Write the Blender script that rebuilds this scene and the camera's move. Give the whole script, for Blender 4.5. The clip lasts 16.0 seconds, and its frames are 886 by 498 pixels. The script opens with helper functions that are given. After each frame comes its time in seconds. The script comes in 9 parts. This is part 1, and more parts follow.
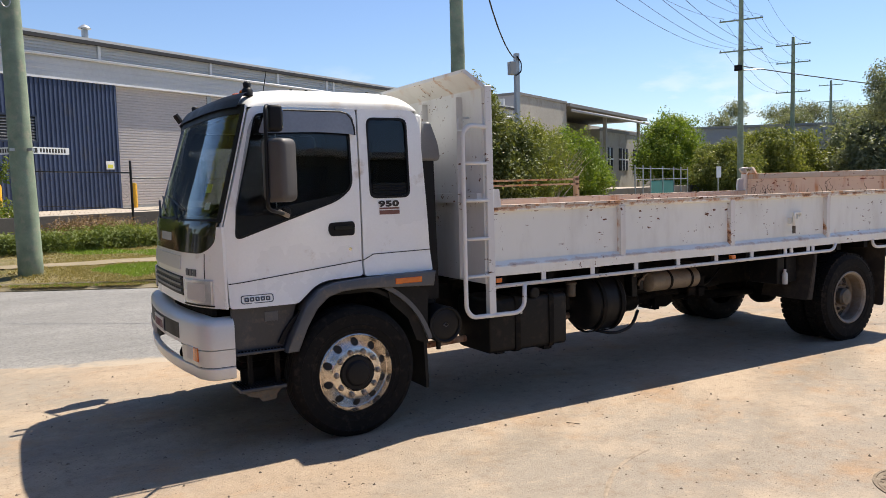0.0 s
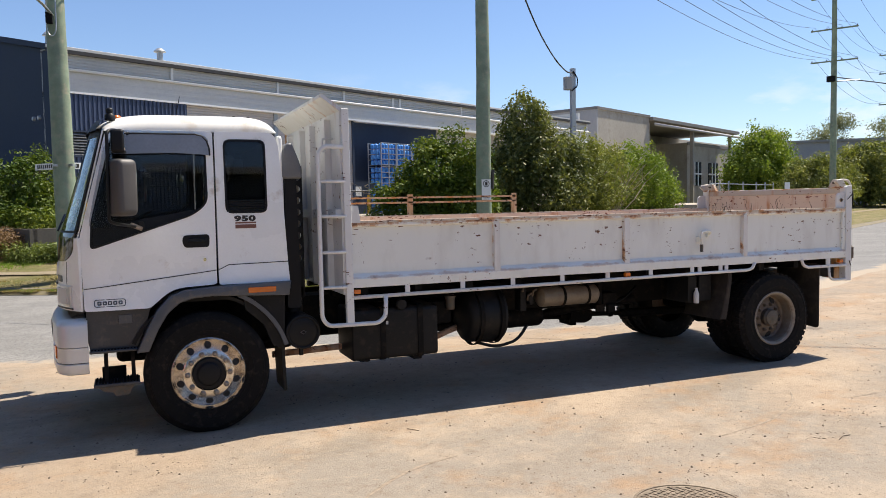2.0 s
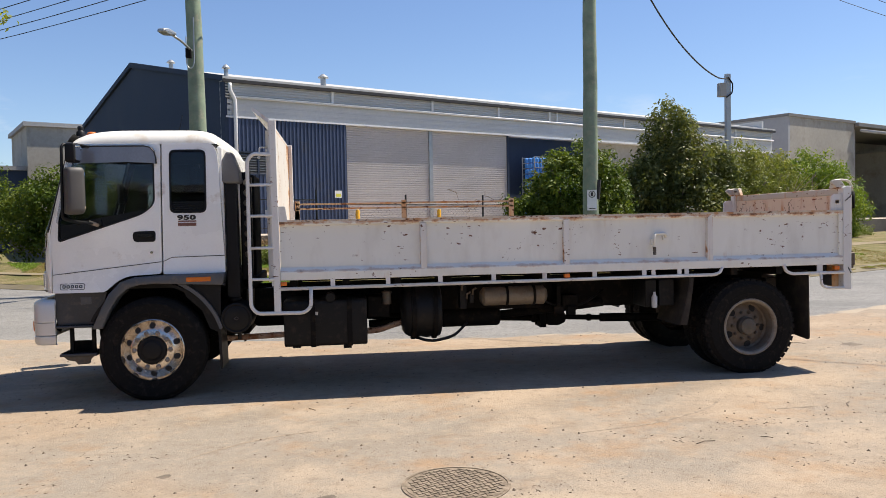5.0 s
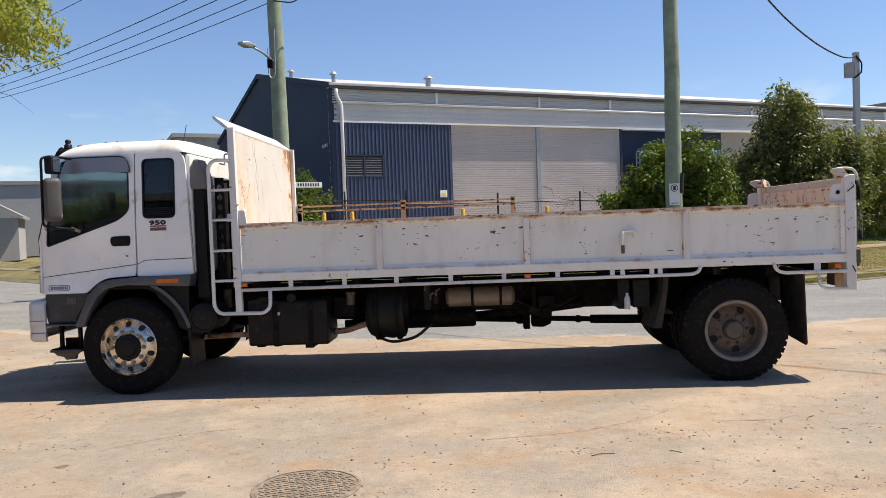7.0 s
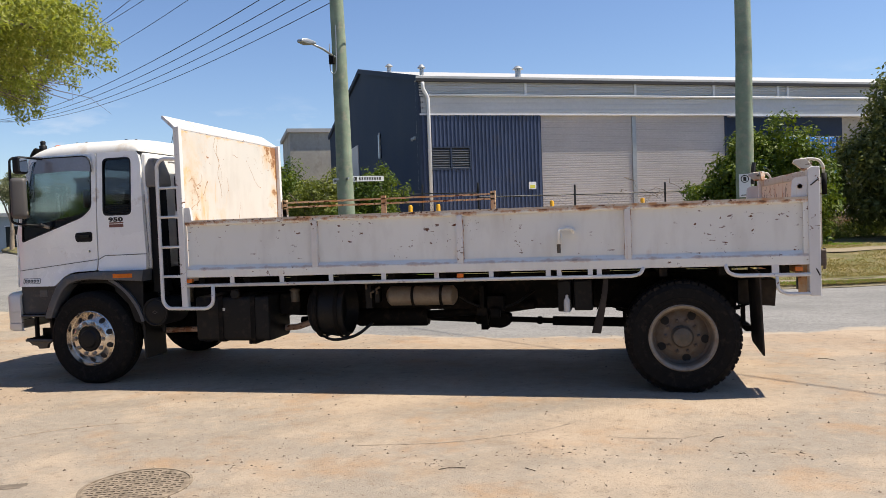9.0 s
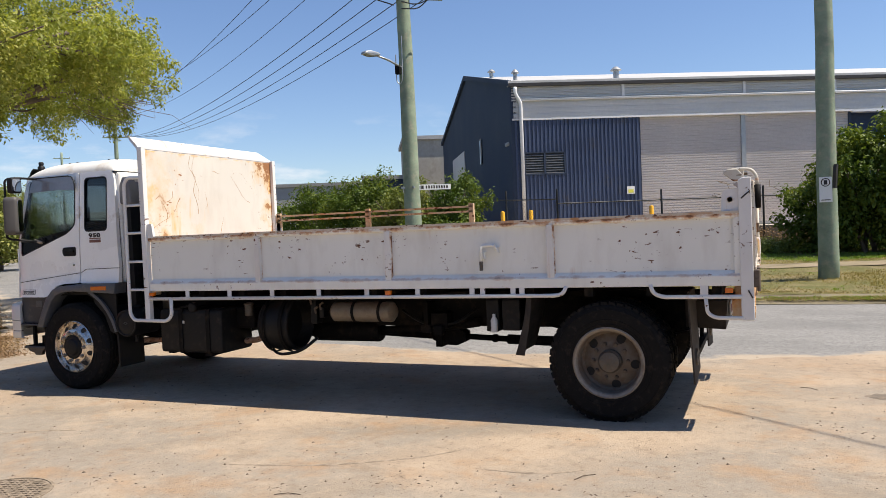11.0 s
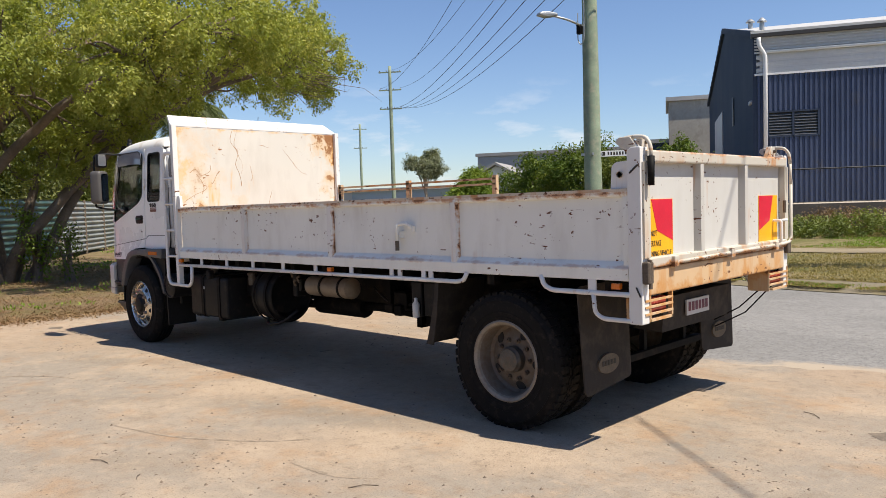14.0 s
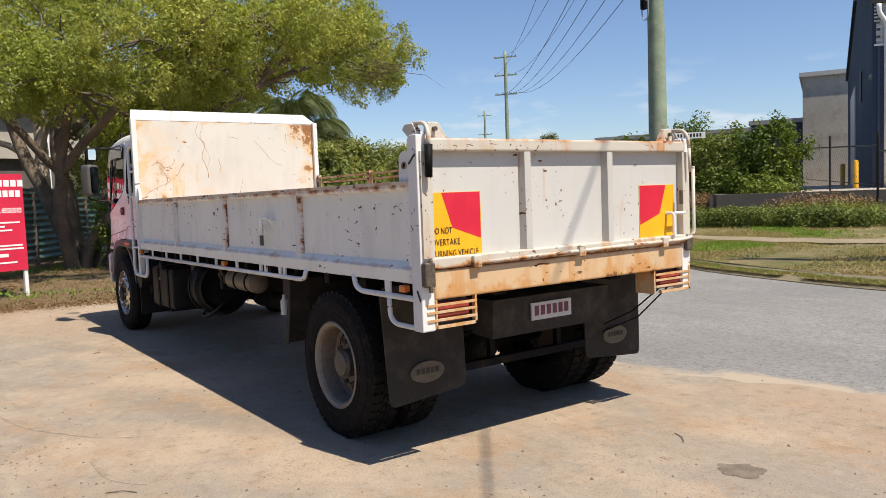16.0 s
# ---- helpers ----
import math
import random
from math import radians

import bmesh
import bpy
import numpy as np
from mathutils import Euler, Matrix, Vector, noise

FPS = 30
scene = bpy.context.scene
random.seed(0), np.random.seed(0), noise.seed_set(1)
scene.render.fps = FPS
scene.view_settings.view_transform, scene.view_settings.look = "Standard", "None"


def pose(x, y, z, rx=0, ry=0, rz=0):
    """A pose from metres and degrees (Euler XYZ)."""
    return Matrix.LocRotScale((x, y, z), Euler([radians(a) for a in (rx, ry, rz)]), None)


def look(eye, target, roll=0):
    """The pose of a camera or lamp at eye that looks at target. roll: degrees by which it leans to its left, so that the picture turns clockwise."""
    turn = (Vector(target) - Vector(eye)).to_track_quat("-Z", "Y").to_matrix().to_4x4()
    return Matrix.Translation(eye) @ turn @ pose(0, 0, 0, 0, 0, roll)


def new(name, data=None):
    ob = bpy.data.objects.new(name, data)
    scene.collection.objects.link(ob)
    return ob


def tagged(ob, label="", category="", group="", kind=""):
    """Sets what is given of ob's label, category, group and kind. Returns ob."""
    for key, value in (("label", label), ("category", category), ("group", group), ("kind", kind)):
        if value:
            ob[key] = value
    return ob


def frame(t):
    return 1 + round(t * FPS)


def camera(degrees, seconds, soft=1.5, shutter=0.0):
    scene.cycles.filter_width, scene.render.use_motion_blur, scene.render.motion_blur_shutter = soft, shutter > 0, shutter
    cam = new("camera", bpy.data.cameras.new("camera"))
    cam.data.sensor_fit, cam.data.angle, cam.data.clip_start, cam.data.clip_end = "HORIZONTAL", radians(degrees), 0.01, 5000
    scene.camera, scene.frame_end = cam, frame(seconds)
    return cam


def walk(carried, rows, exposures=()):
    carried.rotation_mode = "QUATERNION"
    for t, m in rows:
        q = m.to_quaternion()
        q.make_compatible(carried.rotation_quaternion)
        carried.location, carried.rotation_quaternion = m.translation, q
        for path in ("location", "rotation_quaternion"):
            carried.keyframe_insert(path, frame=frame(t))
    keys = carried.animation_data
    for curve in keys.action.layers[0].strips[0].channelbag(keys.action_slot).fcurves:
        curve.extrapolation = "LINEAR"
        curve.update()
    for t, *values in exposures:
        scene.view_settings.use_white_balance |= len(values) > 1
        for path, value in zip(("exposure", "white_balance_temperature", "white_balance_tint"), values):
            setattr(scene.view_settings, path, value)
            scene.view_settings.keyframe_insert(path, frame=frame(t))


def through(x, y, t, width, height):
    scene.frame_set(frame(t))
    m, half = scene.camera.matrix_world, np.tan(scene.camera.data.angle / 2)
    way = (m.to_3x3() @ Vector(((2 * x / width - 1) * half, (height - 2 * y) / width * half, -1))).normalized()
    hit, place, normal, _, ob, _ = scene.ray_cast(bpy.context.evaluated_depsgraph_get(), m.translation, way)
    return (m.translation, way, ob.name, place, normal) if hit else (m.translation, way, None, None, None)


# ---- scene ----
cam = camera(60.2, 16.0, soft=0.5)
PATH = [
    (0, (-3.405, -5.228, 1.862), (-2.423, -3.493, 1.699), -1.5),
    (0.5, (-2.964, -5.505, 1.851), (-1.996, -3.761, 1.711), -1.6),
    (1, (-2.577, -5.869, 1.853), (-1.678, -4.087, 1.732), -1.4),
    (1.5, (-2.149, -6.1, 1.834), (-1.337, -4.276, 1.715), -1.4),
    (2, (-1.755, -6.427, 1.841), (-0.997, -4.58, 1.72), -1.1),
    (2.5, (-1.41, -6.69, 1.831), (-0.729, -4.815, 1.686), -0.4),
    (3, (-1.08, -6.901, 1.817), (-0.442, -5.009, 1.697), -0.1),
    (3.5, (-0.686, -7.195, 1.712), (-0.148, -5.271, 1.607), -0.1),
    (4, (-0.264, -7.363, 1.674), (0.128, -5.404, 1.575), -0.4),
    (4.5, (0.183, -7.537, 1.654), (0.515, -5.566, 1.587), -0.8),
    (6.8, (2.317, -7.543, 1.626), (2.219, -5.547, 1.551), -2.1),
    (7, (2.502, -7.533, 1.615), (2.386, -5.538, 1.551), -2.1),
    (7.5, (2.966, -7.438, 1.61), (2.793, -5.447, 1.543), -1.6),
    (8, (3.428, -7.348, 1.623), (3.176, -5.366, 1.541), -1.3),
    (8.5, (3.908, -7.209, 1.611), (3.574, -5.239, 1.52), -2.0),
    (9, (4.329, -7.057, 1.606), (3.886, -5.108, 1.531), -2.1),
    (9.2, (4.502, -6.988, 1.618), (4.018, -5.049, 1.558), -2.1),
    (11.3, (6.357, -6.17, 1.644), (5.506, -4.361, 1.585), -2.5),
    (11.5, (6.523, -6.055, 1.626), (5.614, -4.274, 1.561), -2.6),
    (12, (6.979, -5.767, 1.622), (5.949, -4.055, 1.539), -2.5),
    (12.5, (7.379, -5.441, 1.629), (6.236, -3.804, 1.509), -2.2),
    (13, (7.753, -5.076, 1.628), (6.552, -3.483, 1.493), -2.2),
    (13.5, (8.138, -4.667, 1.635), (6.844, -3.148, 1.493), -2.0),
    (14, (8.432, -4.221, 1.627), (7.036, -2.793, 1.513), -1.8),
    (14.5, (8.744, -3.754, 1.61), (7.291, -2.386, 1.495), -1.5),
    (15, (8.996, -3.266, 1.601), (7.457, -1.995, 1.47), -2.0),
    (15.5, (9.277, -2.807, 1.605), (7.678, -1.613, 1.473), -2.6),
    (16, (9.538, -2.357, 1.604), (7.913, -1.2, 1.466), -2.2),
]
walk(cam, [(t, look(eye, target, roll)) for t, eye, target, roll in PATH], [(0, 0.75, 6700, 10), (4, 0.67, 6700, 10), (9, 0.62, 6700, 10), (12.5, 0.6, 6700, 10), (16, 0.5, 6700, 10)])


# ---- light ----
SUN = Vector((0.56, 0.13, 1.0)).normalized()
world = bpy.data.worlds.new("world")
scene.world = world
world.use_nodes = True
wn, wl = world.node_tree.nodes, world.node_tree.links
wn.clear()
sky = wn.new("ShaderNodeTexSky")
sky.sky_type = "NISHITA"
sky.sun_disc = False
sky.sun_elevation = math.asin(SUN.z)
sky.sun_rotation = math.atan2(SUN.x, SUN.y)
sky.air_density, sky.dust_density, sky.ozone_density = 1.0, 0.2, 2.4
back = wn.new("ShaderNodeBackground")
back.inputs["Strength"].default_value = 0.084
# a few small cumulus clouds low over the horizon
wco = wn.new("ShaderNodeTexCoord")
wsep = wn.new("ShaderNodeSeparateXYZ")
wl.new(wco.outputs["Generated"], wsep.inputs[0])
wmap = wn.new("ShaderNodeMapping")
wmap.inputs["Scale"].default_value = (5.0, 5.0, 17.0)
wl.new(wco.outputs["Generated"], wmap.inputs[0])
wnoise = wn.new("ShaderNodeTexNoise")
wnoise.inputs["Scale"].default_value = 1.7
wnoise.inputs["Detail"].default_value = 7.0
wnoise.inputs["Roughness"].default_value = 0.58
wl.new(wmap.outputs[0], wnoise.inputs["Vector"])
wramp = wn.new("ShaderNodeValToRGB")
wramp.color_ramp.elements[0].position, wramp.color_ramp.elements[1].position = 0.545, 0.67
wl.new(wnoise.outputs["Fac"], wramp.inputs[0])
wband = wn.new("ShaderNodeValToRGB")
wband.color_ramp.elements[0].position, wband.color_ramp.elements[0].color = 0.0, (0.9, 0.9, 0.9, 1)
wband.color_ramp.elements[1].position, wband.color_ramp.elements[1].color = 0.17, (0, 0, 0, 1)
wl.new(wsep.outputs[2], wband.inputs[0])
wmul = wn.new("ShaderNodeMath")
wmul.operation = "MULTIPLY"
wl.new(wramp.outputs[0], wmul.inputs[0])
wl.new(wband.outputs[0], wmul.inputs[1])
wmix = wn.new("ShaderNodeMix")
wmix.data_type = "RGBA"
wl.new(wmul.outputs[0], wmix.inputs[0])
wtint = wn.new("ShaderNodeMix")
wtint.data_type, wtint.blend_type = "RGBA", "MULTIPLY"
wtint.inputs[0].default_value = 1.0
wblue = wn.new("ShaderNodeValToRGB")
wblue.color_ramp.elements[0].position, wblue.color_ramp.elements[0].color = 0.0, (0.88, 0.94, 1.08, 1)
wblue.color_ramp.elements[1].position, wblue.color_ramp.elements[1].color = 0.35, (0.9, 0.97, 1.14, 1)
wl.new(wsep.outputs[2], wblue.inputs[0])
wl.new(wblue.outputs[0], wtint.inputs[7])
wl.new(sky.outputs[0], wtint.inputs[6])
wl.new(wtint.outputs[2], wmix.inputs[6])
wmix.inputs[7].default_value = (7.6, 7.8, 8.2, 1)
wl.new(wmix.outputs[2], back.inputs["Color"])
wout = wn.new("ShaderNodeOutputWorld")
wl.new(back.outputs[0], wout.inputs["Surface"])

sun_data = bpy.data.lights.new("sun", "SUN")
sun_data.energy, sun_data.angle, sun_data.color = 5.0, radians(0.53), (1.0, 0.93, 0.82)
sun = new("sun", sun_data)
sun.rotation_euler = SUN.to_track_quat("Z", "Y").to_euler()


# ---- material helpers ----
def graph(name):
    m = bpy.data.materials.new(name)
    m.use_nodes = True
    n, l = m.node_tree.nodes, m.node_tree.links
    return m, n, l, n["Principled BSDF"]


def noise_node(n, l, vec, scale, detail=4.0, rough=0.55, stretch=None):
    t = n.new("ShaderNodeTexNoise")
    t.inputs["Scale"].default_value, t.inputs["Detail"].default_value, t.inputs["Roughness"].default_value = scale, detail, rough
    if stretch:
        mp = n.new("ShaderNodeMapping")
        mp.inputs["Scale"].default_value = stretch
        l.new(vec, mp.inputs[0])
        vec = mp.outputs[0]
    l.new(vec, t.inputs["Vector"])
    return t.outputs["Fac"]


def ramp_node(n, l, fac, lo, hi, a=(0, 0, 0, 1), b=(1, 1, 1, 1)):
    r = n.new("ShaderNodeValToRGB")
    e = r.color_ramp.elements
    e[0].position, e[1].position, e[0].color, e[1].color = lo, hi, a, b
    l.new(fac, r.inputs[0])
    return r.outputs[0]


def mix_node(n, l, fac, a, b, mode="MIX"):
    m = n.new("ShaderNodeMix")
    m.data_type, m.blend_type = "RGBA", mode
    for key, value in ((0, fac), (6, a), (7, b)):
        if hasattr(value, "links"):
            l.new(value, m.inputs[key])
        elif key == 0:
            m.inputs[0].default_value = value
        else:
            m.inputs[key].default_value = (*value[:3], 1)
    return m.outputs[2]


def math_node(n, l, op, a, b):
    m = n.new("ShaderNodeMath")
    m.operation = op
    for i, v in enumerate((a, b)):
        if hasattr(v, "links"):
            l.new(v, m.inputs[i])
        else:
            m.inputs[i].default_value = v
    return m.outputs[0]


def shade(c, k):
    return tuple(min(1.0, v * k) for v in c)


def mat(name, base, rough=0.5, metal=0.0, var=0.15, scale=2.0, fine=45.0, bump=0.15, dist=0.004, dirt=None, dirt_amount=0.0, coat=0.0, spec=0.5):
    """A plain painted, cast or moulded surface: broad and fine variation, fine relief, optional dirt patches."""
    m, n, l, p = graph(name)
    co = n.new("ShaderNodeTexCoord").outputs["Object"]
    big = noise_node(n, l, co, scale, 5.0)
    small = noise_node(n, l, co, fine, 3.0)
    col = mix_node(n, l, ramp_node(n, l, big, 0.3, 0.7), shade(base, 1 - var), shade(base, 1 + var * 0.6))
    col = mix_node(n, l, ramp_node(n, l, small, 0.35, 0.75), col, mix_node(n, l, 0.35, col, shade(base, 1 - 2 * var)))
    if dirt:
        d = noise_node(n, l, co, scale * 2.3, 8.0, 0.65)
        col = mix_node(n, l, ramp_node(n, l, d, 0.62 - 0.3 * dirt_amount, 0.8 - 0.2 * dirt_amount), col, dirt)
    l.new(col, p.inputs["Base Color"])
    l.new(ramp_node(n, l, big, 0.2, 0.8, (rough * 0.85,) * 3 + (1,), (min(1, rough * 1.2),) * 3 + (1,)), p.inputs["Roughness"])
    p.inputs["Metallic"].default_value = metal
    p.inputs["Coat Weight"].default_value = coat
    p.inputs["Specular IOR Level"].default_value = spec
    b = n.new("ShaderNodeBump")
    b.inputs["Strength"].default_value, b.inputs["Distance"].default_value = bump, dist
    l.new(small, b.inputs["Height"])
    l.new(b.outputs[0], p.inputs["Normal"])
    return m


def worn_paint(name, base, chips=0.3, streaks=0.2, rust=(0.12, 0.045, 0.018), stain=(0.45, 0.2, 0.06), rough=0.42, seed=0.0, edges=(), spots=()):
    """Old white truck paint with dark chips, scratches, and rust that has run down from them."""
    m, n, l, p = graph(name)
    tc = n.new("ShaderNodeTexCoord").outputs["Object"]
    mp = n.new("ShaderNodeMapping")
    mp.inputs["Location"].default_value = (seed, seed * 1.7, seed * 0.6)
    l.new(tc, mp.inputs[0])
    co = mp.outputs[0]
    big = noise_node(n, l, co, 0.9, 5.0)
    col = mix_node(n, l, ramp_node(n, l, big, 0.3, 0.72), shade(base, 0.9), base)
    grime = noise_node(n, l, co, 5.0, 6.0, 0.6, (1.0, 1.0, 0.35))
    col = mix_node(n, l, ramp_node(n, l, grime, 0.5, 0.8), col, mix_node(n, l, 0.3, col, (0.38, 0.33, 0.27)))
    # rust runs, drawn out downwards
    run = noise_node(n, l, co, 7.0, 5.0, 0.6, (1.0, 1.0, 0.11))
    haze = noise_node(n, l, co, 2.6, 5.0, 0.6, (1.0, 1.0, 0.4))
    patch = noise_node(n, l, co, 1.25, 4.0, 0.6)
    near = ramp_node(n, l, patch, 0.56 - 0.2 * streaks, 0.66 - 0.18 * streaks)
    runs = math_node(n, l, "MULTIPLY", ramp_node(n, l, run, 0.60 - 0.12 * streaks, 0.70 - 0.1 * streaks), near)
    faint = math_node(n, l, "MULTIPLY", ramp_node(n, l, haze, 0.5, 0.7), math_node(n, l, "MULTIPLY", near, 0.3 * min(1.0, streaks)))
    col = mix_node(n, l, faint, col, tuple(0.5 * a + 0.5 * b for a, b in zip(base, stain)))
    col = mix_node(n, l, math_node(n, l, "MULTIPLY", runs, 0.85), col, stain)
    # chips and scratches to bare rusty steel
    chip = noise_node(n, l, co, 24.0, 4.0, 0.6)
    where = noise_node(n, l, co, 1.9, 4.0, 0.6)
    scratch = noise_node(n, l, co, 21.0, 3.0, 0.5, (0.45, 0.45, 1.5))
    lim = 0.675 - 0.06 * chips
    c1 = math_node(n, l, "MULTIPLY", ramp_node(n, l, chip, lim, lim + 0.02), ramp_node(n, l, where, 0.585 - 0.16 * chips, 0.62 - 0.16 * chips))
    c2 = math_node(n, l, "MULTIPLY", ramp_node(n, l, scratch, lim + 0.02, lim + 0.035), ramp_node(n, l, where, 0.585 - 0.16 * chips, 0.62 - 0.16 * chips))
    chipped = math_node(n, l, "MAXIMUM", c1, c2)
    # rust that creeps in from the borders: rows of axis, place, width, strength
    sep = n.new("ShaderNodeSeparateXYZ")
    l.new(tc, sep.inputs[0])
    creep = noise_node(n, l, co, 5.5, 7.0, 0.68)
    for axis, at, width, power in edges:
        d = math_node(n, l, "DIVIDE", math_node(n, l, "ABSOLUTE", math_node(n, l, "SUBTRACT", sep.outputs[axis], at), 0.0), width)
        m_edge = math_node(n, l, "SUBTRACT", creep, math_node(n, l, "MULTIPLY", d, 0.3))
        col = mix_node(n, l, math_node(n, l, "MULTIPLY", ramp_node(n, l, m_edge, 0.38, 0.5), min(0.95, power * 1.1)), col, stain)
        dark = ramp_node(n, l, m_edge, 0.62 - 0.12 * power, 0.65 - 0.12 * power)
        chipped = math_node(n, l, "MAXIMUM", chipped, math_node(n, l, "MULTIPLY", dark, min(1.0, power)))
    # round patches of rust: rows of y, z, radius, strength
    for y, z, radius, power in spots:
        dy = math_node(n, l, "POWER", math_node(n, l, "ABSOLUTE", math_node(n, l, "SUBTRACT", sep.outputs[1], y), 0.0), 2.0)
        dz = math_node(n, l, "POWER", math_node(n, l, "ABSOLUTE", math_node(n, l, "SUBTRACT", sep.outputs[2], z), 0.0), 2.0)
        d = math_node(n, l, "DIVIDE", math_node(n, l, "POWER", math_node(n, l, "ADD", dy, dz), 0.5), radius)
        m_spot = math_node(n, l, "SUBTRACT", creep, math_node(n, l, "MULTIPLY", d, 0.25))
        col = mix_node(n, l, math_node(n, l, "MULTIPLY", ramp_node(n, l, m_spot, 0.22, 0.5), 0.8 * min(1.0, power)), col, stain)
        dark = ramp_node(n, l, m_spot, 0.52 - 0.12 * power, 0.58 - 0.12 * power)
        chipped = math_node(n, l, "MAXIMUM", chipped, math_node(n, l, "MULTIPLY", dark, min(1.0, power)))
    col = mix_node(n, l, chipped, col, rust)
    l.new(col, p.inputs["Base Color"])
    l.new(mix_node(n, l, chipped, mix_node(n, l, ramp_node(n, l, grime, 0.4, 0.8), (rough,) * 3, (rough * 1.4,) * 3), (0.85,) * 3), p.inputs["Roughness"])
    b = n.new("ShaderNodeBump")
    b.inputs["Strength"].default_value, b.inputs["Distance"].default_value = 0.3, 0.003
    l.new(math_node(n, l, "SUBTRACT", math_node(n, l, "MULTIPLY", big, 0.4), chipped), b.inputs["Height"])
    l.new(b.outputs[0], p.inputs["Normal"])
    return m


def glass(name, tint, rough=0.02):
    m, n, l, p = graph(name)
    co = n.new("ShaderNodeTexCoord").outputs["Object"]
    p.inputs["Base Color"].default_value = (*tint, 1)
    p.inputs["Transmission Weight"].default_value = 1.0
    p.inputs["IOR"].default_value = 1.45
    l.new(ramp_node(n, l, noise_node(n, l, co, 3.0, 6.0), 0.45, 0.8, (rough,) * 3 + (1,), (rough + 0.06,) * 3 + (1,)), p.inputs["Roughness"])
    return m


def leaf_mat(name, dark, light, through=0.35):
    m, n, l, p = graph(name)
    geo = n.new("ShaderNodeNewGeometry").outputs["Random Per Island"]
    r = n.new("ShaderNodeValToRGB")
    e = r.color_ramp.elements
    e[0].color, e[1].color = (*dark, 1), (*light, 1)
    mid = e.new(0.6)
    mid.color = (*[(a + b) / 2.2 for a, b in zip(dark, light)], 1)
    l.new(geo, r.inputs[0])
    co = n.new("ShaderNodeTexCoord").outputs["Object"]
    col = mix_node(n, l, ramp_node(n, l, noise_node(n, l, co, 0.55, 3.0), 0.35, 0.7), shade(dark, 1.15), r.outputs[0])
    l.new(col, p.inputs["Base Color"])
    p.inputs["Roughness"].default_value = 0.5
    p.inputs["Specular IOR Level"].default_value = 0.25
    tr = n.new("ShaderNodeBsdfTranslucent")
    l.new(mix_node(n, l, 1.0, col, (1.0, 1.0, 0.45), "MULTIPLY"), tr.inputs["Color"])
    mx = n.new("ShaderNodeMixShader")
    mx.inputs[0].default_value = through
    l.new(p.outputs[0], mx.inputs[1])
    l.new(tr.outputs[0], mx.inputs[2])
    l.new(mx.outputs[0], n["Material Output"].inputs["Surface"])
    return m


# ---- mesh helpers ----
def part(name, bm, material, parent=None, label="", smooth=0.0):
    """Links a bmesh as one mesh object, under a thing or a part where one is given. smooth: degrees below which edges are shaded smooth."""
    if smooth:
        for f in bm.faces:
            f.smooth = True
        lim = radians(smooth)
        for e in bm.edges:
            e.smooth = len(e.link_faces) == 2 and e.calc_face_angle(9.0) < lim
    me = bpy.data.meshes.new(name)
    bm.to_mesh(me)
    bm.free()
    me.materials.append(material)
    ob = new(name, me)
    if parent:
        ob.parent = parent
    if label:
        tagged(ob, label)
    return ob


def thing(name, label, category, group="", kind="", m=None):
    ob = new(name)
    if m is not None:
        ob.matrix_basis = m
    return tagged(ob, label, category, group, kind)


def box(bm, x0, x1, y0, y1, z0, z1, bevel=0.0, m=None):
    vs = [bm.verts.new((x, y, z)) for x in (x0, x1) for y in (y0, y1) for z in (z0, z1)]
    fs = [bm.faces.new([vs[i] for i in q]) for q in ((0, 1, 3, 2), (4, 6, 7, 5), (0, 4, 5, 1), (2, 3, 7, 6), (0, 2, 6, 4), (1, 5, 7, 3))]
    if m is not None:
        bmesh.ops.transform(bm, matrix=m, verts=vs)
    if bevel:
        bmesh.ops.bevel(bm, geom=list({e for f in fs for e in f.edges}), offset=bevel, segments=3, profile=0.5, affect="EDGES")
    return bm


def boxes(*rows, bevel=0.0):
    bm = bmesh.new()
    for r in rows:
        box(bm, *r, bevel=bevel)
    return bm


def at_axis(axis, u, v, w):
    """The point with u, v in the plane across the axis and w along it."""
    return {"x": (w, u, v), "y": (u, w, v), "z": (u, v, w)}[axis]


def prism(bm, pts, axis, a, b, bevel=0.0):
    """A flat outline drawn out along an axis from a to b."""
    lo = [bm.verts.new(at_axis(axis, u, v, a)) for u, v in pts]
    hi = [bm.verts.new(at_axis(axis, u, v, b)) for u, v in pts]
    fs = [bm.faces.new(lo), bm.faces.new(hi[::-1])]
    for i in range(len(pts)):
        j = (i + 1) % len(pts)
        fs.append(bm.faces.new((lo[i], hi[i], hi[j], lo[j])))
    bmesh.ops.recalc_face_normals(bm, faces=fs)
    if bevel:
        bmesh.ops.bevel(bm, geom=list({e for f in fs[:2] for e in f.edges}), offset=bevel, segments=3, profile=0.5, affect="EDGES")
    return bm


def rounded(pts, r, n=4):
    """The outline with its corners rounded by r (a number, or one for each corner)."""
    out, k = [], len(pts)
    for i in range(k):
        ri = r[i] if isinstance(r, (list, tuple)) else r
        p, a, b = Vector(pts[i]), Vector(pts[i - 1]), Vector(pts[(i + 1) % k])
        da, db = (a - p), (b - p)
        ri = min(ri, da.length * 0.45, db.length * 0.45)
        if ri <= 0:
            out.append(tuple(p))
            continue
        s, e = p + da.normalized() * ri, p + db.normalized() * ri
        for q in range(n + 1):
            t = q / n
            out.append(tuple((1 - t) ** 2 * s + 2 * t * (1 - t) * p + t * t * e))
    return out


def rect(u0, u1, v0, v1):
    return [(u0, v0), (u1, v0), (u1, v1), (u0, v1)]


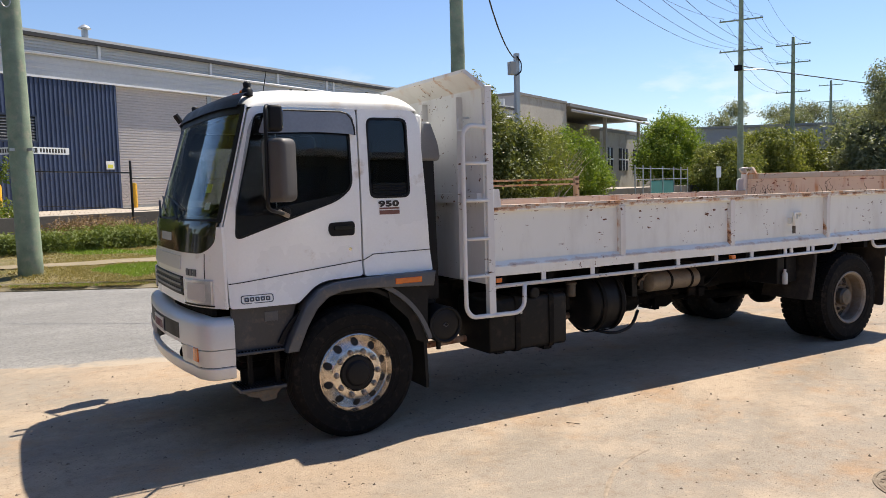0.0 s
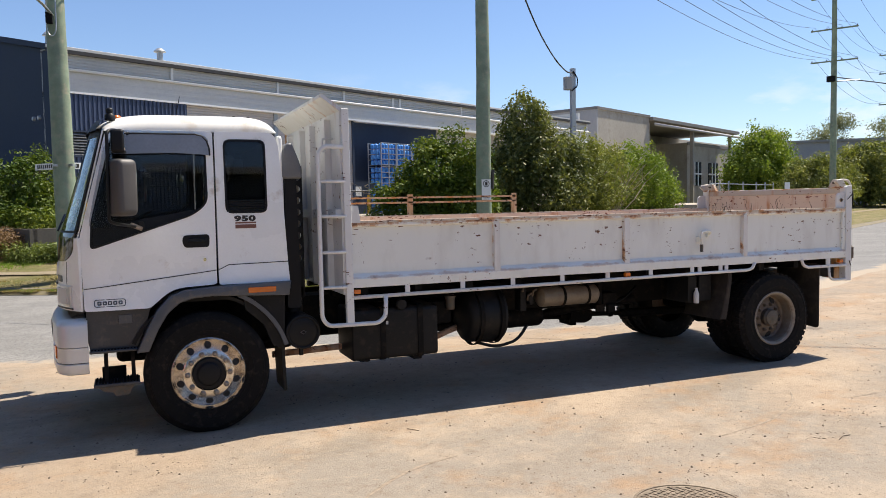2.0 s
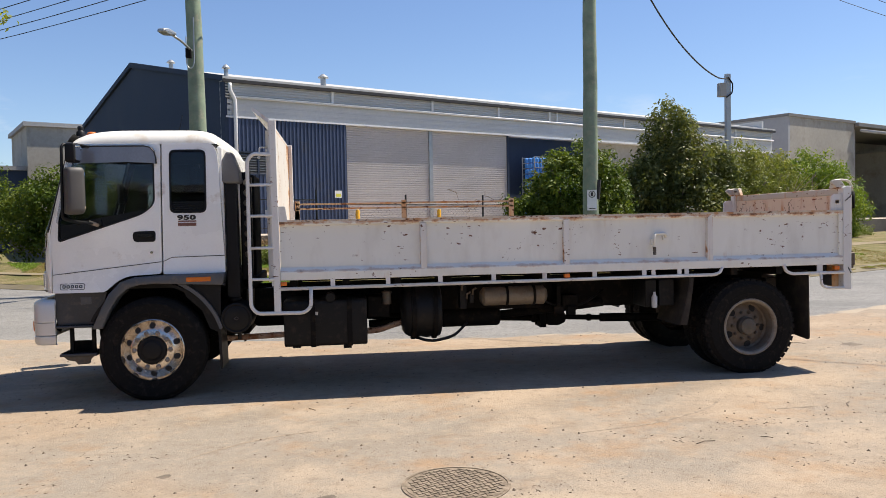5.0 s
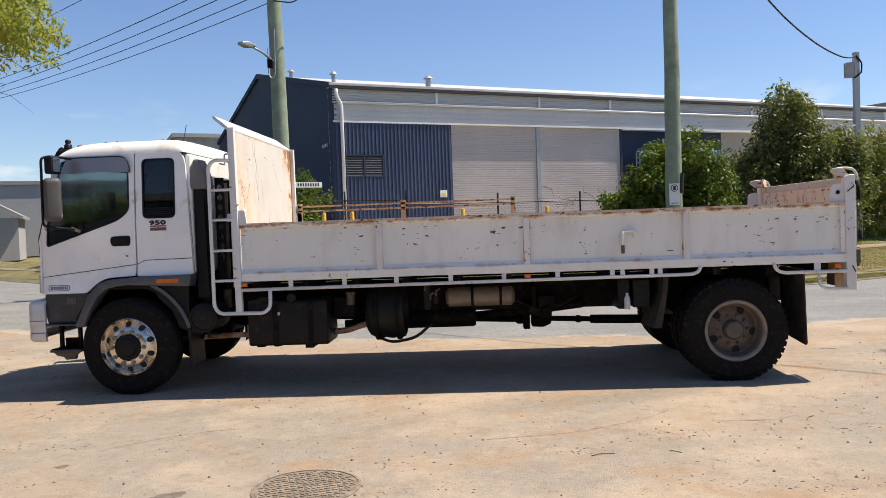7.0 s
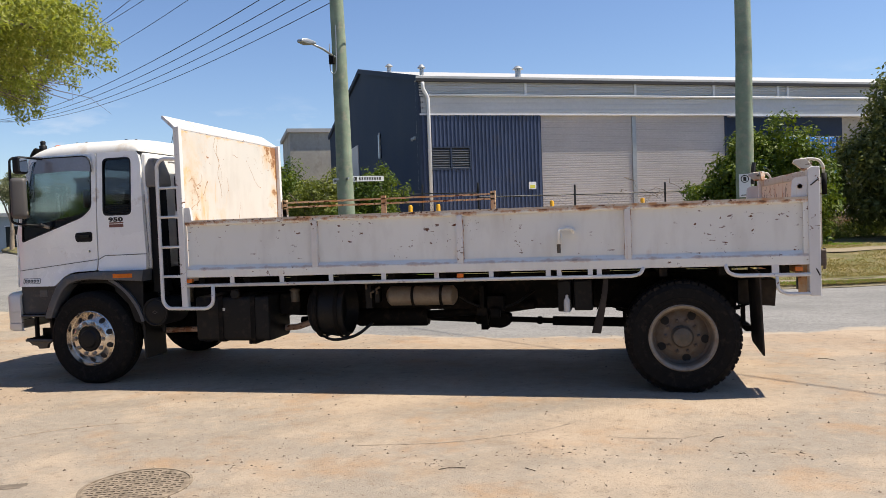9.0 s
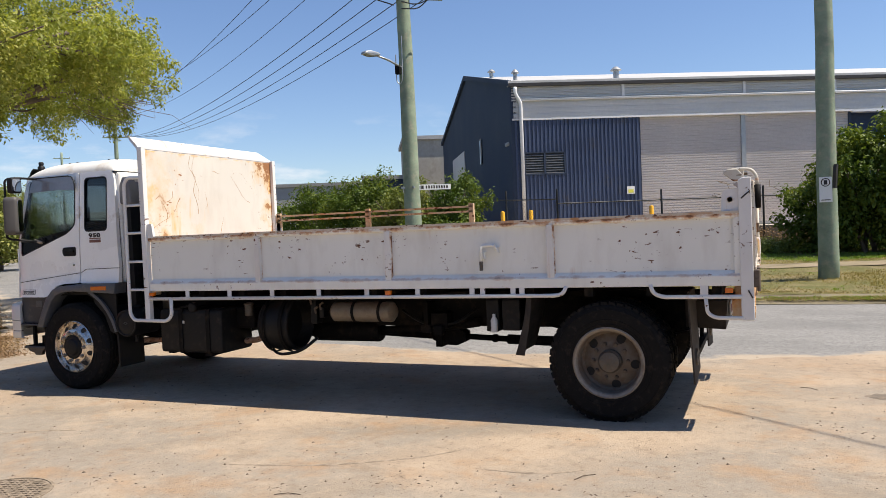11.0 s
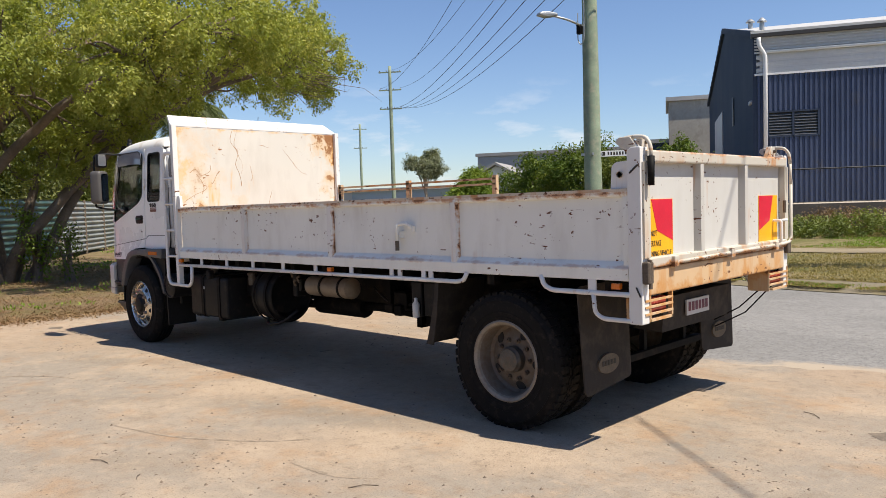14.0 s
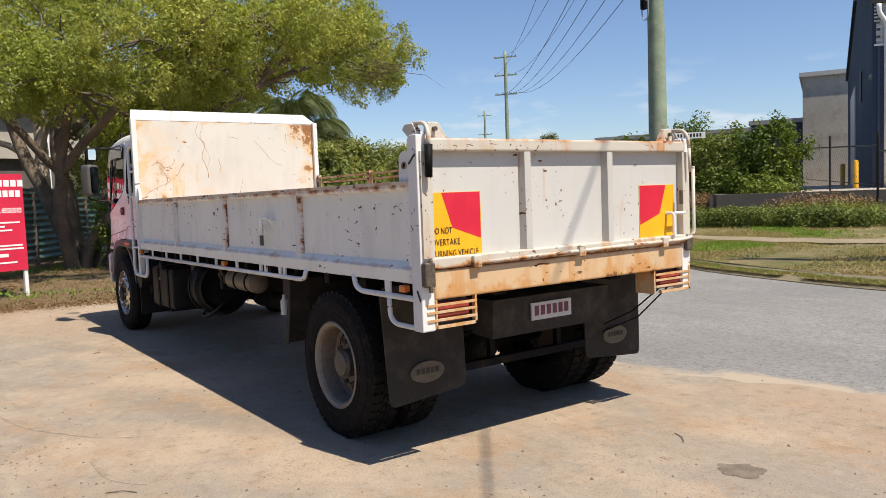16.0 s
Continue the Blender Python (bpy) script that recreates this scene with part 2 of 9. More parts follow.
def sheet(bm, outer, holes, place, thick, cuts=()):
    """A plate with openings. place(u, v, w) gives the point at w metres behind the face."""
    edges = []
    for loop in (outer, *holes):
        vs = [bm.verts.new((u, 0, v)) for u, v in loop]
        edges += [bm.edges.new((vs[i], vs[(i + 1) % len(vs)])) for i in range(len(vs))]
    made = bmesh.ops.triangle_fill(bm, use_beauty=True, use_dissolve=False, edges=edges)
    for (u, v), (nu, nv) in cuts:
        bmesh.ops.bisect_plane(bm, geom=bm.verts[:] + bm.edges[:] + bm.faces[:], plane_co=(u, 0, v), plane_no=(nu, 0, nv))
    faces = bm.faces[:]
    ext = bmesh.ops.extrude_face_region(bm, geom=faces)
    back_verts = {g for g in ext["geom"] if isinstance(g, bmesh.types.BMVert)}
    for v in bm.verts:
        v.co = Vector(place(v.co.x, v.co.z, thick if v in back_verts else 0.0))
    bmesh.ops.recalc_face_normals(bm, faces=bm.faces)
    return bm


def bent(pts, r, n=5):
    """A path with its inner corners rounded by r."""
    pts = [Vector(p) for p in pts]
    out = [pts[0]]
    for i in range(1, len(pts) - 1):
        p, da, db = pts[i], pts[i - 1] - pts[i], pts[i + 1] - pts[i]
        k = min(r, da.length * 0.48, db.length * 0.48)
        s, e = p + da.normalized() * k, p + db.normalized() * k
        for q in range(n + 1):
            t = q / n
            out.append((1 - t) ** 2 * s + 2 * t * (1 - t) * p + t * t * e)
    return out + [pts[-1]]


def tube(bm, pts, r, seg=8, bend=0.0):
    """A round bar along a path; r is one radius or one for each point."""
    pts = bent(pts, bend) if bend else [Vector(p) for p in pts]
    rings, up = [], None
    for i, p in enumerate(pts):
        d = (pts[min(i + 1, len(pts) - 1)] - pts[max(i - 1, 0)]).normalized()
        if up is None:
            up = d.orthogonal().normalized()
        up = (up - d * up.dot(d)).normalized()
        side = d.cross(up)
        ri = r[i] if isinstance(r, (list, tuple)) else r
        rings.append([bm.verts.new(p + (up * math.cos(a) + side * math.sin(a)) * ri) for a in (2 * math.pi * k / seg for k in range(seg))])
    for a, b in zip(rings, rings[1:]):
        for k in range(seg):
            bm.faces.new((a[k], a[(k + 1) % seg], b[(k + 1) % seg], b[k]))
    bm.faces.new(rings[0][::-1])
    bm.faces.new(rings[-1])
    return bm


def tubes(rows, r, seg=8, bend=0.0):
    bm = bmesh.new()
    for pts in rows:
        tube(bm, pts, r, seg, bend)
    return bm


def lathe(bm, profile, centre, axis="y", seg=48):
    """A turned body: rows of radius and height along the axis, closed at both ends where the radius is nought."""
    rings = []
    for r, hgt in profile:
        if r < 1e-5:
            rings.append([bm.verts.new(Vector(centre) + Vector(at_axis(axis, 0, 0, hgt)))])
        else:
            rings.append([bm.verts.new(Vector(centre) + Vector(at_axis(axis, r * math.cos(a), r * math.sin(a), hgt))) for a in (2 * math.pi * k / seg for k in range(seg))])
    fs = []
    for a, b in zip(rings, rings[1:]):
        for k in range(seg):
            j = (k + 1) % seg
            if len(a) == 1 and len(b) == 1:
                continue
            if len(a) == 1:
                fs.append(bm.faces.new((a[0], b[j], b[k])))
            elif len(b) == 1:
                fs.append(bm.faces.new((a[k], a[j], b[0])))
            else:
                fs.append(bm.faces.new((a[k], a[j], b[j], b[k])))
    bmesh.ops.recalc_face_normals(bm, faces=fs)
    return bm


def grid(bm, nu, nv, f):
    vs = [[bm.verts.new(f(i / nu, j / nv)) for j in range(nv + 1)] for i in range(nu + 1)]
    for i in range(nu):
        for j in range(nv):
            bm.faces.new((vs[i][j], vs[i + 1][j], vs[i + 1][j + 1], vs[i][j + 1]))
    return vs


def text_mesh(name, body, size, material, m, parent=None, spacing=1.0, thick=0.001, width=None, bold=0.0):
    """Raised lettering in the built-in font."""
    cu = bpy.data.curves.new(name, "FONT")
    cu.body, cu.size, cu.extrude, cu.space_character, cu.align_x = body, size, thick, spacing, "LEFT"
    cu.offset = bold
    tmp = bpy.data.objects.new(name, cu)
    scene.collection.objects.link(tmp)
    me = bpy.data.meshes.new_from_object(tmp.evaluated_get(bpy.context.evaluated_depsgraph_get()))
    bpy.data.objects.remove(tmp)
    me.materials.clear()
    me.materials.append(material)
    if width:
        xs = [v.co.x for v in me.vertices]
        k = width / (max(xs) - min(xs))
        for v in me.vertices:
            v.co.x *= k
    me.transform(m)
    ob = new(name, me)
    if parent:
        ob.parent = parent
    return ob


def leaves(name, centres, spread, count, size, material, parent=None, droop=0.2, seed=1, flat=1.0, out=0.0):
    """Many small folded leaves in clumps. centres: rows x, y, z; spread: radius of a clump; count: leaves in each.
    out: how far the leaves turn their faces outwards from their clump."""
    rng = np.random.default_rng(seed)
    c = np.repeat(np.asarray(centres, float), count, axis=0)
    n = len(c)
    off = rng.normal(0, 1, (n, 3))
    off /= np.linalg.norm(off, axis=1, keepdims=True) + 1e-9
    face = off * out + rng.normal(0, 0.5, (n, 3)) + (0, 0, 0.45)
    off *= (rng.random((n, 1)) ** 0.45) * spread
    off[:, 2] *= flat
    p = c + off
    yaw, tilt = rng.random(n) * 6.283, rng.normal(-droop, 0.55, n)
    d = np.stack([np.cos(yaw) * np.cos(tilt), np.sin(yaw) * np.cos(tilt), np.sin(tilt)], 1)
    s = np.cross(d, rng.normal(0, 0.45, (n, 3)) + (0, 0, 1.0))
    s /= np.linalg.norm(s, axis=1, keepdims=True) + 1e-9
    if out:
        face /= np.linalg.norm(face, axis=1, keepdims=True) + 1e-9
        d = rng.normal(0, 0.7, (n, 3)) - (0, 0, 2.0 * droop)
        d -= face * (d * face).sum(1, keepdims=True)
        d /= np.linalg.norm(d, axis=1, keepdims=True) + 1e-9
        s = np.cross(d, face)
    k = (size * rng.uniform(0.65, 1.35, n))[:, None]
    up = np.cross(s, d)
    v = np.stack([p, p + d * k * 0.5 + s * k * 0.24 + up * k * 0.08, p + d * k, p + d * k * 0.5 - s * k * 0.24 + up * k * 0.08], 1).reshape(-1, 3)
    idx = np.arange(n)[:, None] * 4
    tri = np.concatenate([idx + (0, 1, 2), idx + (0, 2, 3)], 1).reshape(-1, 3)
    me = bpy.data.meshes.new(name)
    me.vertices.add(len(v))
    me.vertices.foreach_set("co", v.ravel())
    me.loops.add(tri.size)
    me.loops.foreach_set("vertex_index", tri.ravel())
    me.polygons.add(len(tri))
    me.polygons.foreach_set("loop_start", np.arange(len(tri)) * 3)
    me.update(calc_edges=True)
    me.materials.append(material)
    ob = new(name, me)
    if parent:
        ob.parent = parent
    return ob


def clumps(ellipsoids, seed, shell=0.55, lumps=0.35, step=0.6):
    """Places for leaf clumps in the outer part of uneven ellipsoids (x, y, z, rx, ry, rz)."""
    rng = np.random.default_rng(seed)
    out = []
    for cx, cy, cz, rx, ry, rz in ellipsoids:
        n = int(4.0 * (rx * ry + ry * rz + rx * rz) / (step * step))
        for _ in range(n):
            d = Vector(rng.normal(0, 1, 3)).normalized()
            k = 1 + lumps * noise.noise(d * 2.3 + Vector((cx, cy, cz)))
            r = k * (shell + (1 - shell) * rng.random() ** 0.6)
            out.append((cx + d.x * rx * r, cy + d.y * ry * r, cz + d.z * rz * r))
    return out


# ---- materials ----
WHITE = worn_paint("truck_white", (0.73, 0.72, 0.695), 0.46, 0.18, rough=0.4)
CAB = mat("cab_white", (0.88, 0.88, 0.85), 0.28, 0, 0.05, 1.5, 60, 0.03, coat=0.3, dirt=(0.5, 0.42, 0.32), dirt_amount=0.05)
# roof white, duller than the cab's sides
ROOF_PAINT = mat("roof_dull_white", (0.7, 0.685, 0.64), 0.42, 0, 0.08, 1.5, 60, 0.05, dirt=(0.5, 0.42, 0.32), dirt_amount=0.15)
GATE = worn_paint("side_gate_white", (0.8, 0.8, 0.745), 0.37, 0.12, rough=0.4, seed=8.3, edges=((2, 1.67, 0.05, 0.75), (2, 1.2, 0.03, 0.4)))
INNER = worn_paint("tray_inside_white", (0.64, 0.62, 0.555), 0.25, 0.36, rust=(0.27, 0.12, 0.045), stain=(0.7, 0.4, 0.11), rough=0.5, seed=7.7, edges=((1, 0.03, 0.3, 0.4), (1, 2.33, 0.1, 1.1), (2, 2.64, 0.06, 0.5), (2, 1.6, 0.2, 0.5)), spots=((2.3, 2.62, 0.36, 1.2), (0.3, 2.05, 0.34, 0.35), (0.3, 1.7, 0.1, 0.7), (0.12, 2.5, 0.4, 0.3), (2.3, 2.0, 0.2, 0.9), (0.85, 1.75, 0.12, 0.5)))
CREAM = worn_paint("rear_sill_cream", (0.574, 0.4, 0.235), 0.35, 0.9, stain=(0.487, 0.235, 0.0696), rough=0.55, seed=12.0, edges=((2, 1.02, 0.16, 0.8), (2, 1.19, 0.02, 0.5)))
TG = worn_paint("tailgate_frame_white", (0.539, 0.5, 0.426), 0.7, 0.55, rough=0.45, seed=31.0, edges=((2, 1.2, 0.05, 0.9), (2, 1.93, 0.03, 0.7)))
RUSTY = worn_paint("tray_floor_rust", (0.5, 0.34, 0.24), 1.1, 1.0, rust=(0.16, 0.06, 0.025), stain=(0.26, 0.1, 0.04), rough=0.8, seed=5.2)
CAPPING = worn_paint("capping_rust", (0.6, 0.52, 0.42), 1.05, 0.8, rough=0.65, seed=17.0)
RAIL_RUST = worn_paint("rusty_rail", (0.5, 0.36, 0.22), 1.1, 1.0, rough=0.7, seed=9.0)
SILVER = mat("bumper_silver", (0.68, 0.67, 0.64), 0.38, 0.15, 0.06, 2, 60, 0.04, coat=0.2)
BLACK_GLOSS = mat("black_gloss", (0.012, 0.012, 0.013), 0.12, 0, 0.2, 3, 50, 0.02, coat=0.5)
BLACK = mat("black_plastic", (0.008, 0.008, 0.009), 0.5, 0, 0.3, 6, 120, 0.15, spec=0.25)
# dark joints, and painted shade for creases and open holes
SEAM_SHADE = mat("seam_shadow", (0.025, 0.025, 0.025), 0.8, 0, 0.2)
GREY_PLASTIC = mat("grey_plastic", (0.08, 0.087, 0.1), 0.36, 0, 0.18, 5, 110, 0.12, dirt=(0.16, 0.135, 0.11), dirt_amount=0.2)
CHASSIS = mat("chassis_black", (0.006, 0.0056, 0.0055), 0.7, 0.0, 0.35, 4, 60, 0.25, dirt=(0.028, 0.02, 0.014), dirt_amount=0.35, spec=0.15)
TANK = mat("tank_black", (0.009, 0.009, 0.0095), 0.5, 0, 0.3, 5, 70, 0.2, dirt=(0.028, 0.022, 0.017), dirt_amount=0.3, spec=0.22)
TYRE = mat("tyre_rubber", (0.011, 0.0103, 0.0096), 0.8, 0, 0.3, 7, 90, 0.3, dirt=(0.036, 0.028, 0.022), dirt_amount=0.28, spec=0.14)
FLAP = mat("mudflap_rubber", (0.036, 0.03, 0.025), 0.75, 0, 0.2, 3, 60, 0.2, dirt=(0.066, 0.052, 0.04), dirt_amount=0.5, spec=0.25)
POLISHED = mat("polished_rim", (0.7, 0.64, 0.56), 0.24, 0.9, 0.14, 9, 80, 0.08, dirt=(0.3, 0.21, 0.13), dirt_amount=0.4)
RIM_LIP = mat("worn_rim_lip", (0.26, 0.225, 0.18), 0.6, 0.1, 0.2, 8, 60, 0.2, dirt=(0.18, 0.13, 0.09), dirt_amount=0.5)
STEEL_RIM = mat("painted_steel_rim", (0.17, 0.14, 0.11), 0.6, 0.1, 0.2, 8, 60, 0.2, dirt=(0.13, 0.09, 0.06), dirt_amount=0.7)
HUB = mat("greasy_hub", (0.11, 0.1, 0.085), 0.5, 0.3, 0.4, 14, 80, 0.3, dirt=(0.12, 0.08, 0.05), dirt_amount=0.5)
RUST_LINE = mat("rust_line", (0.42, 0.24, 0.11), 0.85, 0, 0.4, 20, 90, 0.2)
NUT = mat("rusty_nut", (0.13, 0.1, 0.075), 0.6, 0.3, 0.4, 30, 90, 0.2)
STEP_GREY = mat("step_panel_grey", (0.04, 0.043, 0.05), 0.4, 0, 0.25, 5, 90, 0.15, dirt=(0.1, 0.085, 0.07), dirt_amount=0.3)
NUT_STEEL = mat("worn_steel_nut", (0.34, 0.28, 0.22), 0.45, 0.5, 0.3, 30, 90, 0.2)
AIR_TANK = mat("air_tank_tan", (0.22, 0.18, 0.13), 0.5, 0.1, 0.22, 4, 60, 0.15, dirt=(0.14, 0.1, 0.07), dirt_amount=0.45)
EMBLEM_TAN = mat("dusty_emblem", (0.14, 0.11, 0.075), 0.8, 0, 0.3, 20, 90, 0.2)
AMBER = mat("amber_lens", (0.66, 0.15, 0.012), 0.15, 0, 0.15, 12, 160, 0.2, coat=0.4)
RED_LENS = mat("red_lens", (0.35, 0.05, 0.035), 0.25, 0, 0.3, 12, 140, 0.2)
LENS = mat("headlight_lens", (0.62, 0.62, 0.61), 0.1, 0.2, 0.2, 8, 120, 0.15, coat=0.6)
BADGE = mat("badge_silver", (0.62, 0.62, 0.62), 0.3, 0.4, 0.08)
INNER_TAIL = worn_paint("tray_end_rust", (0.74, 0.62, 0.48), 0.9, 0.6, rust=(0.2, 0.06, 0.03), stain=(0.5, 0.22, 0.08), rough=0.6, seed=27.0)
CHROME = mat("chrome", (0.75, 0.75, 0.75), 0.12, 1.0, 0.08, 6, 60, 0.05)
MIRROR = mat("mirror_glass", (0.85, 0.86, 0.87), 0.03, 1.0, 0.03, 3, 30, 0.0)
REFL_RED = mat("reflector_red", (0.62, 0.018, 0.045), 0.35, 0, 0.12, 5, 90, 0.1)
REFL_YELLOW = mat("reflector_yellow", (0.85, 0.42, 0.015), 0.35, 0, 0.12, 5, 90, 0.1)
INK = mat("sign_ink", (0.03, 0.025, 0.02), 0.6, 0, 0.2)
STRIPE = mat("model_stripe", (0.2, 0.085, 0.06), 0.4, 0, 0.2)
MAROON = mat("plate_maroon", (0.16, 0.04, 0.06), 0.5, 0, 0.2)
PLATE = mat("plate_white", (0.55, 0.53, 0.51), 0.4, 0, 0.1, 8, 90, 0.1)
SCREEN_GLASS = glass("windscreen_glass", (0.82, 0.9, 0.87))
SIDE_GLASS = glass("side_window_glass", (0.26, 0.29, 0.3), 0.0)
DARK_GLASS = glass("rear_window_glass", (0.12, 0.13, 0.14), 0.0)
SHIELD = glass("smoked_shield", (0.66, 0.68, 0.71), 0.04)
VISOR = mat("smoked_visor", (0.2, 0.21, 0.235), 0.1, 0, 0.15, 3, 60, 0.03, coat=0.4)
TRIM_GREY = mat("cab_trim", (0.075, 0.075, 0.08), 0.8, 0, 0.2, 6, 80, 0.2)
SEAT = mat("seat_cloth", (0.06, 0.065, 0.08), 0.95, 0, 0.3, 12, 160, 0.3)
PAPER = mat("paper_white", (0.75, 0.75, 0.72), 0.7, 0, 0.08)
STICKER = mat("sticker_yellow", (0.7, 0.66, 0.08), 0.5, 0, 0.1)
PLASTIC_WHITE = mat("bottle_white", (0.6, 0.6, 0.58), 0.4, 0, 0.15)

POLE_WOOD = mat("treated_pole", (0.24, 0.3, 0.21), 0.85, 0, 0.3, 2.5, 40, 0.5, 0.01, dirt=(0.31, 0.3, 0.22), dirt_amount=0.4)
MIRROR_GREY = mat("mirror_housing_grey", (0.08, 0.074, 0.07), 0.55, 0, 0.15, 6, 90, 0.1)
INTAKE = mat("intake_grey", (0.17, 0.17, 0.17), 0.5, 0, 0.15, 6, 90, 0.1)
GALV = mat("galvanised", (0.42, 0.43, 0.43), 0.45, 0.7, 0.15, 4, 60, 0.1)
WIRE = mat("line_wire", (0.03, 0.03, 0.03), 0.6, 0, 0.2)
CERAMIC = mat("insulator", (0.12, 0.07, 0.05), 0.25, 0, 0.2)
NAVY = mat("cladding_navy", (0.068, 0.092, 0.16), 0.55, 0, 0.2, 0.4, 12, 0.1, dirt=(0.1, 0.1, 0.11), dirt_amount=0.12, spec=0.25)
NAVY_PLAIN = mat("wall_navy", (0.042, 0.057, 0.09), 0.75, 0, 0.15, 0.3, 8, 0.1, spec=0.15)
CLAD_GREY = mat("cladding_grey", (0.54, 0.54, 0.53), 0.5, 0.1, 0.12, 0.3, 9, 0.1)
SHUTTER = mat("shutter_grey", (0.55, 0.505, 0.48), 0.5, 0.1, 0.14, 0.35, 9, 0.1)
TRIM_WHITE = mat("trim_white", (0.76, 0.76, 0.75), 0.45, 0, 0.08, 0.7, 12, 0.05)
GUTTER = mat("gutter_dark", (0.03, 0.028, 0.028), 0.6, 0, 0.15, 0.5, 9, 0.05)
ROOF_WHITE = mat("roof_white", (0.522, 0.513, 0.487), 0.5, 0.1, 0.1, 0.3, 6, 0.05)
BOLLARD = mat("bollard_yellow", (0.8, 0.42, 0.02), 0.5, 0, 0.15, 3, 30, 0.1)
TILT_GREY = mat("tilt_panel_grey", (0.38, 0.37, 0.36), 0.8, 0, 0.12, 0.25, 5, 0.15)
TILT_CREAM = mat("tilt_panel_cream", (0.4, 0.37, 0.32), 0.85, 0, 0.2, 0.22, 4, 0.2, dirt=(0.22, 0.19, 0.15), dirt_amount=0.35)
WINDOW_DARK = mat("window_dark", (0.03, 0.035, 0.04), 0.08, 0, 0.2, 1, 5, 0.02)
BLUE_PLASTIC = mat("bottle_blue", (0.08, 0.3, 0.75), 0.25, 0, 0.25, 3, 20, 0.1)
CRATE = mat("crate_steel", (0.3, 0.32, 0.35), 0.5, 0.4, 0.2)
FENCE_BLACK = mat("fence_black", (0.02, 0.021, 0.021), 0.5, 0, 0.2)
CORR_FENCE = mat("corrugated_steel", (0.25, 0.27, 0.26), 0.6, 0.1, 0.2, 0.8, 14, 0.15, dirt=(0.2, 0.14, 0.1), dirt_amount=0.25)
# greenish copy of the fence steel with the shade painted into its colour
CORR_SHADED = mat("corrugated_shaded_green", (0.05, 0.1, 0.08), 0.45, 0.1, 0.25, 0.8, 14, 0.15, dirt=(0.12, 0.11, 0.09), dirt_amount=0.3)
SIGN_RED = mat("lease_sign_red", (0.62, 0.02, 0.06), 0.5, 0, 0.1, 2, 30, 0.05)
SIGN_WHITE = mat("sign_white", (0.78, 0.78, 0.76), 0.5, 0, 0.06, 3, 30, 0.05)
BARK = mat("bark", (0.17, 0.13, 0.097), 0.95, 0, 0.4, 3, 25, 0.8, 0.02)
BARK_PALE = mat("bark_pale", (0.36, 0.29, 0.22), 0.9, 0, 0.35, 2.5, 20, 0.6, 0.015)
IRON = mat("manhole_iron", (0.191, 0.152, 0.113), 0.95, 0.0, 0.25, 7, 60, 0.3, dirt=(0.3, 0.24, 0.178), dirt_amount=0.68, spec=0.15)
CONCRETE = mat("kerb_concrete", (0.215, 0.18, 0.12), 0.9, 0, 0.3, 1.2, 25, 0.4, dirt=(0.16, 0.13, 0.06), dirt_amount=0.6)
WALL_DARK = mat("low_wall", (0.12, 0.105, 0.09), 0.9, 0, 0.3, 1.2, 18, 0.3)
ORANGE = mat("container_orange", (0.55, 0.1, 0.03), 0.6, 0, 0.2)
FAR_GREY = mat("far_wall_grey", (0.38, 0.38, 0.39), 0.8, 0, 0.12, 0.2, 3, 0.1)
FAR_ROOF = mat("far_roof", (0.3, 0.29, 0.28), 0.7, 0, 0.15, 0.3, 4, 0.1)
AWNING = mat("awning_grey", (0.2, 0.19, 0.18), 0.7, 0, 0.12, 0.3, 5, 0.1)
TEAL = mat("shade_cloth_teal", (0.02, 0.16, 0.15), 0.8, 0, 0.2)
CAR_PAINT = mat("car_paint_dark", (0.04, 0.05, 0.07), 0.25, 0.2, 0.1, coat=0.5)

LEAF_TREE = leaf_mat("leaf_yellow_green", (0.24, 0.275, 0.06), (0.6, 0.57, 0.17), 0.5)
LEAF_BUSH = leaf_mat("leaf_bush", (0.11, 0.17, 0.024), (0.43, 0.51, 0.09), 0.45)
LEAF_DOME = leaf_mat("leaf_dome", (0.06, 0.1, 0.014), (0.31, 0.35, 0.055), 0.36)
LEAF_DARK = leaf_mat("leaf_dark", (0.08, 0.1, 0.034), (0.47, 0.46, 0.17), 0.4)
LEAF_OLIVE = leaf_mat("leaf_olive", (0.13, 0.155, 0.04), (0.48, 0.47, 0.14), 0.42)
# leaves of far trees: distance haze put into the colour, paler and greyer
LEAF_FAR_HAZE = leaf_mat("leaf_far_hazed", (0.16, 0.18, 0.115), (0.4, 0.4, 0.26), 0.4)
LEAF_PALM = leaf_mat("leaf_palm", (0.09, 0.115, 0.04), (0.24, 0.26, 0.1), 0.25)
LEAF_HEDGE = leaf_mat("leaf_hedge", (0.12, 0.155, 0.04), (0.34, 0.37, 0.1), 0.38)
LEAF_DRY = leaf_mat("leaf_dry", (0.18, 0.11, 0.058), (0.42, 0.29, 0.16), 0.2)
GRASS_BLADE = leaf_mat("grass_blade", (0.17, 0.26, 0.04), (0.36, 0.44, 0.1), 0.4)
GRASS_DRY = leaf_mat("grass_dry", (0.28, 0.23, 0.09), (0.46, 0.37, 0.2), 0.3)


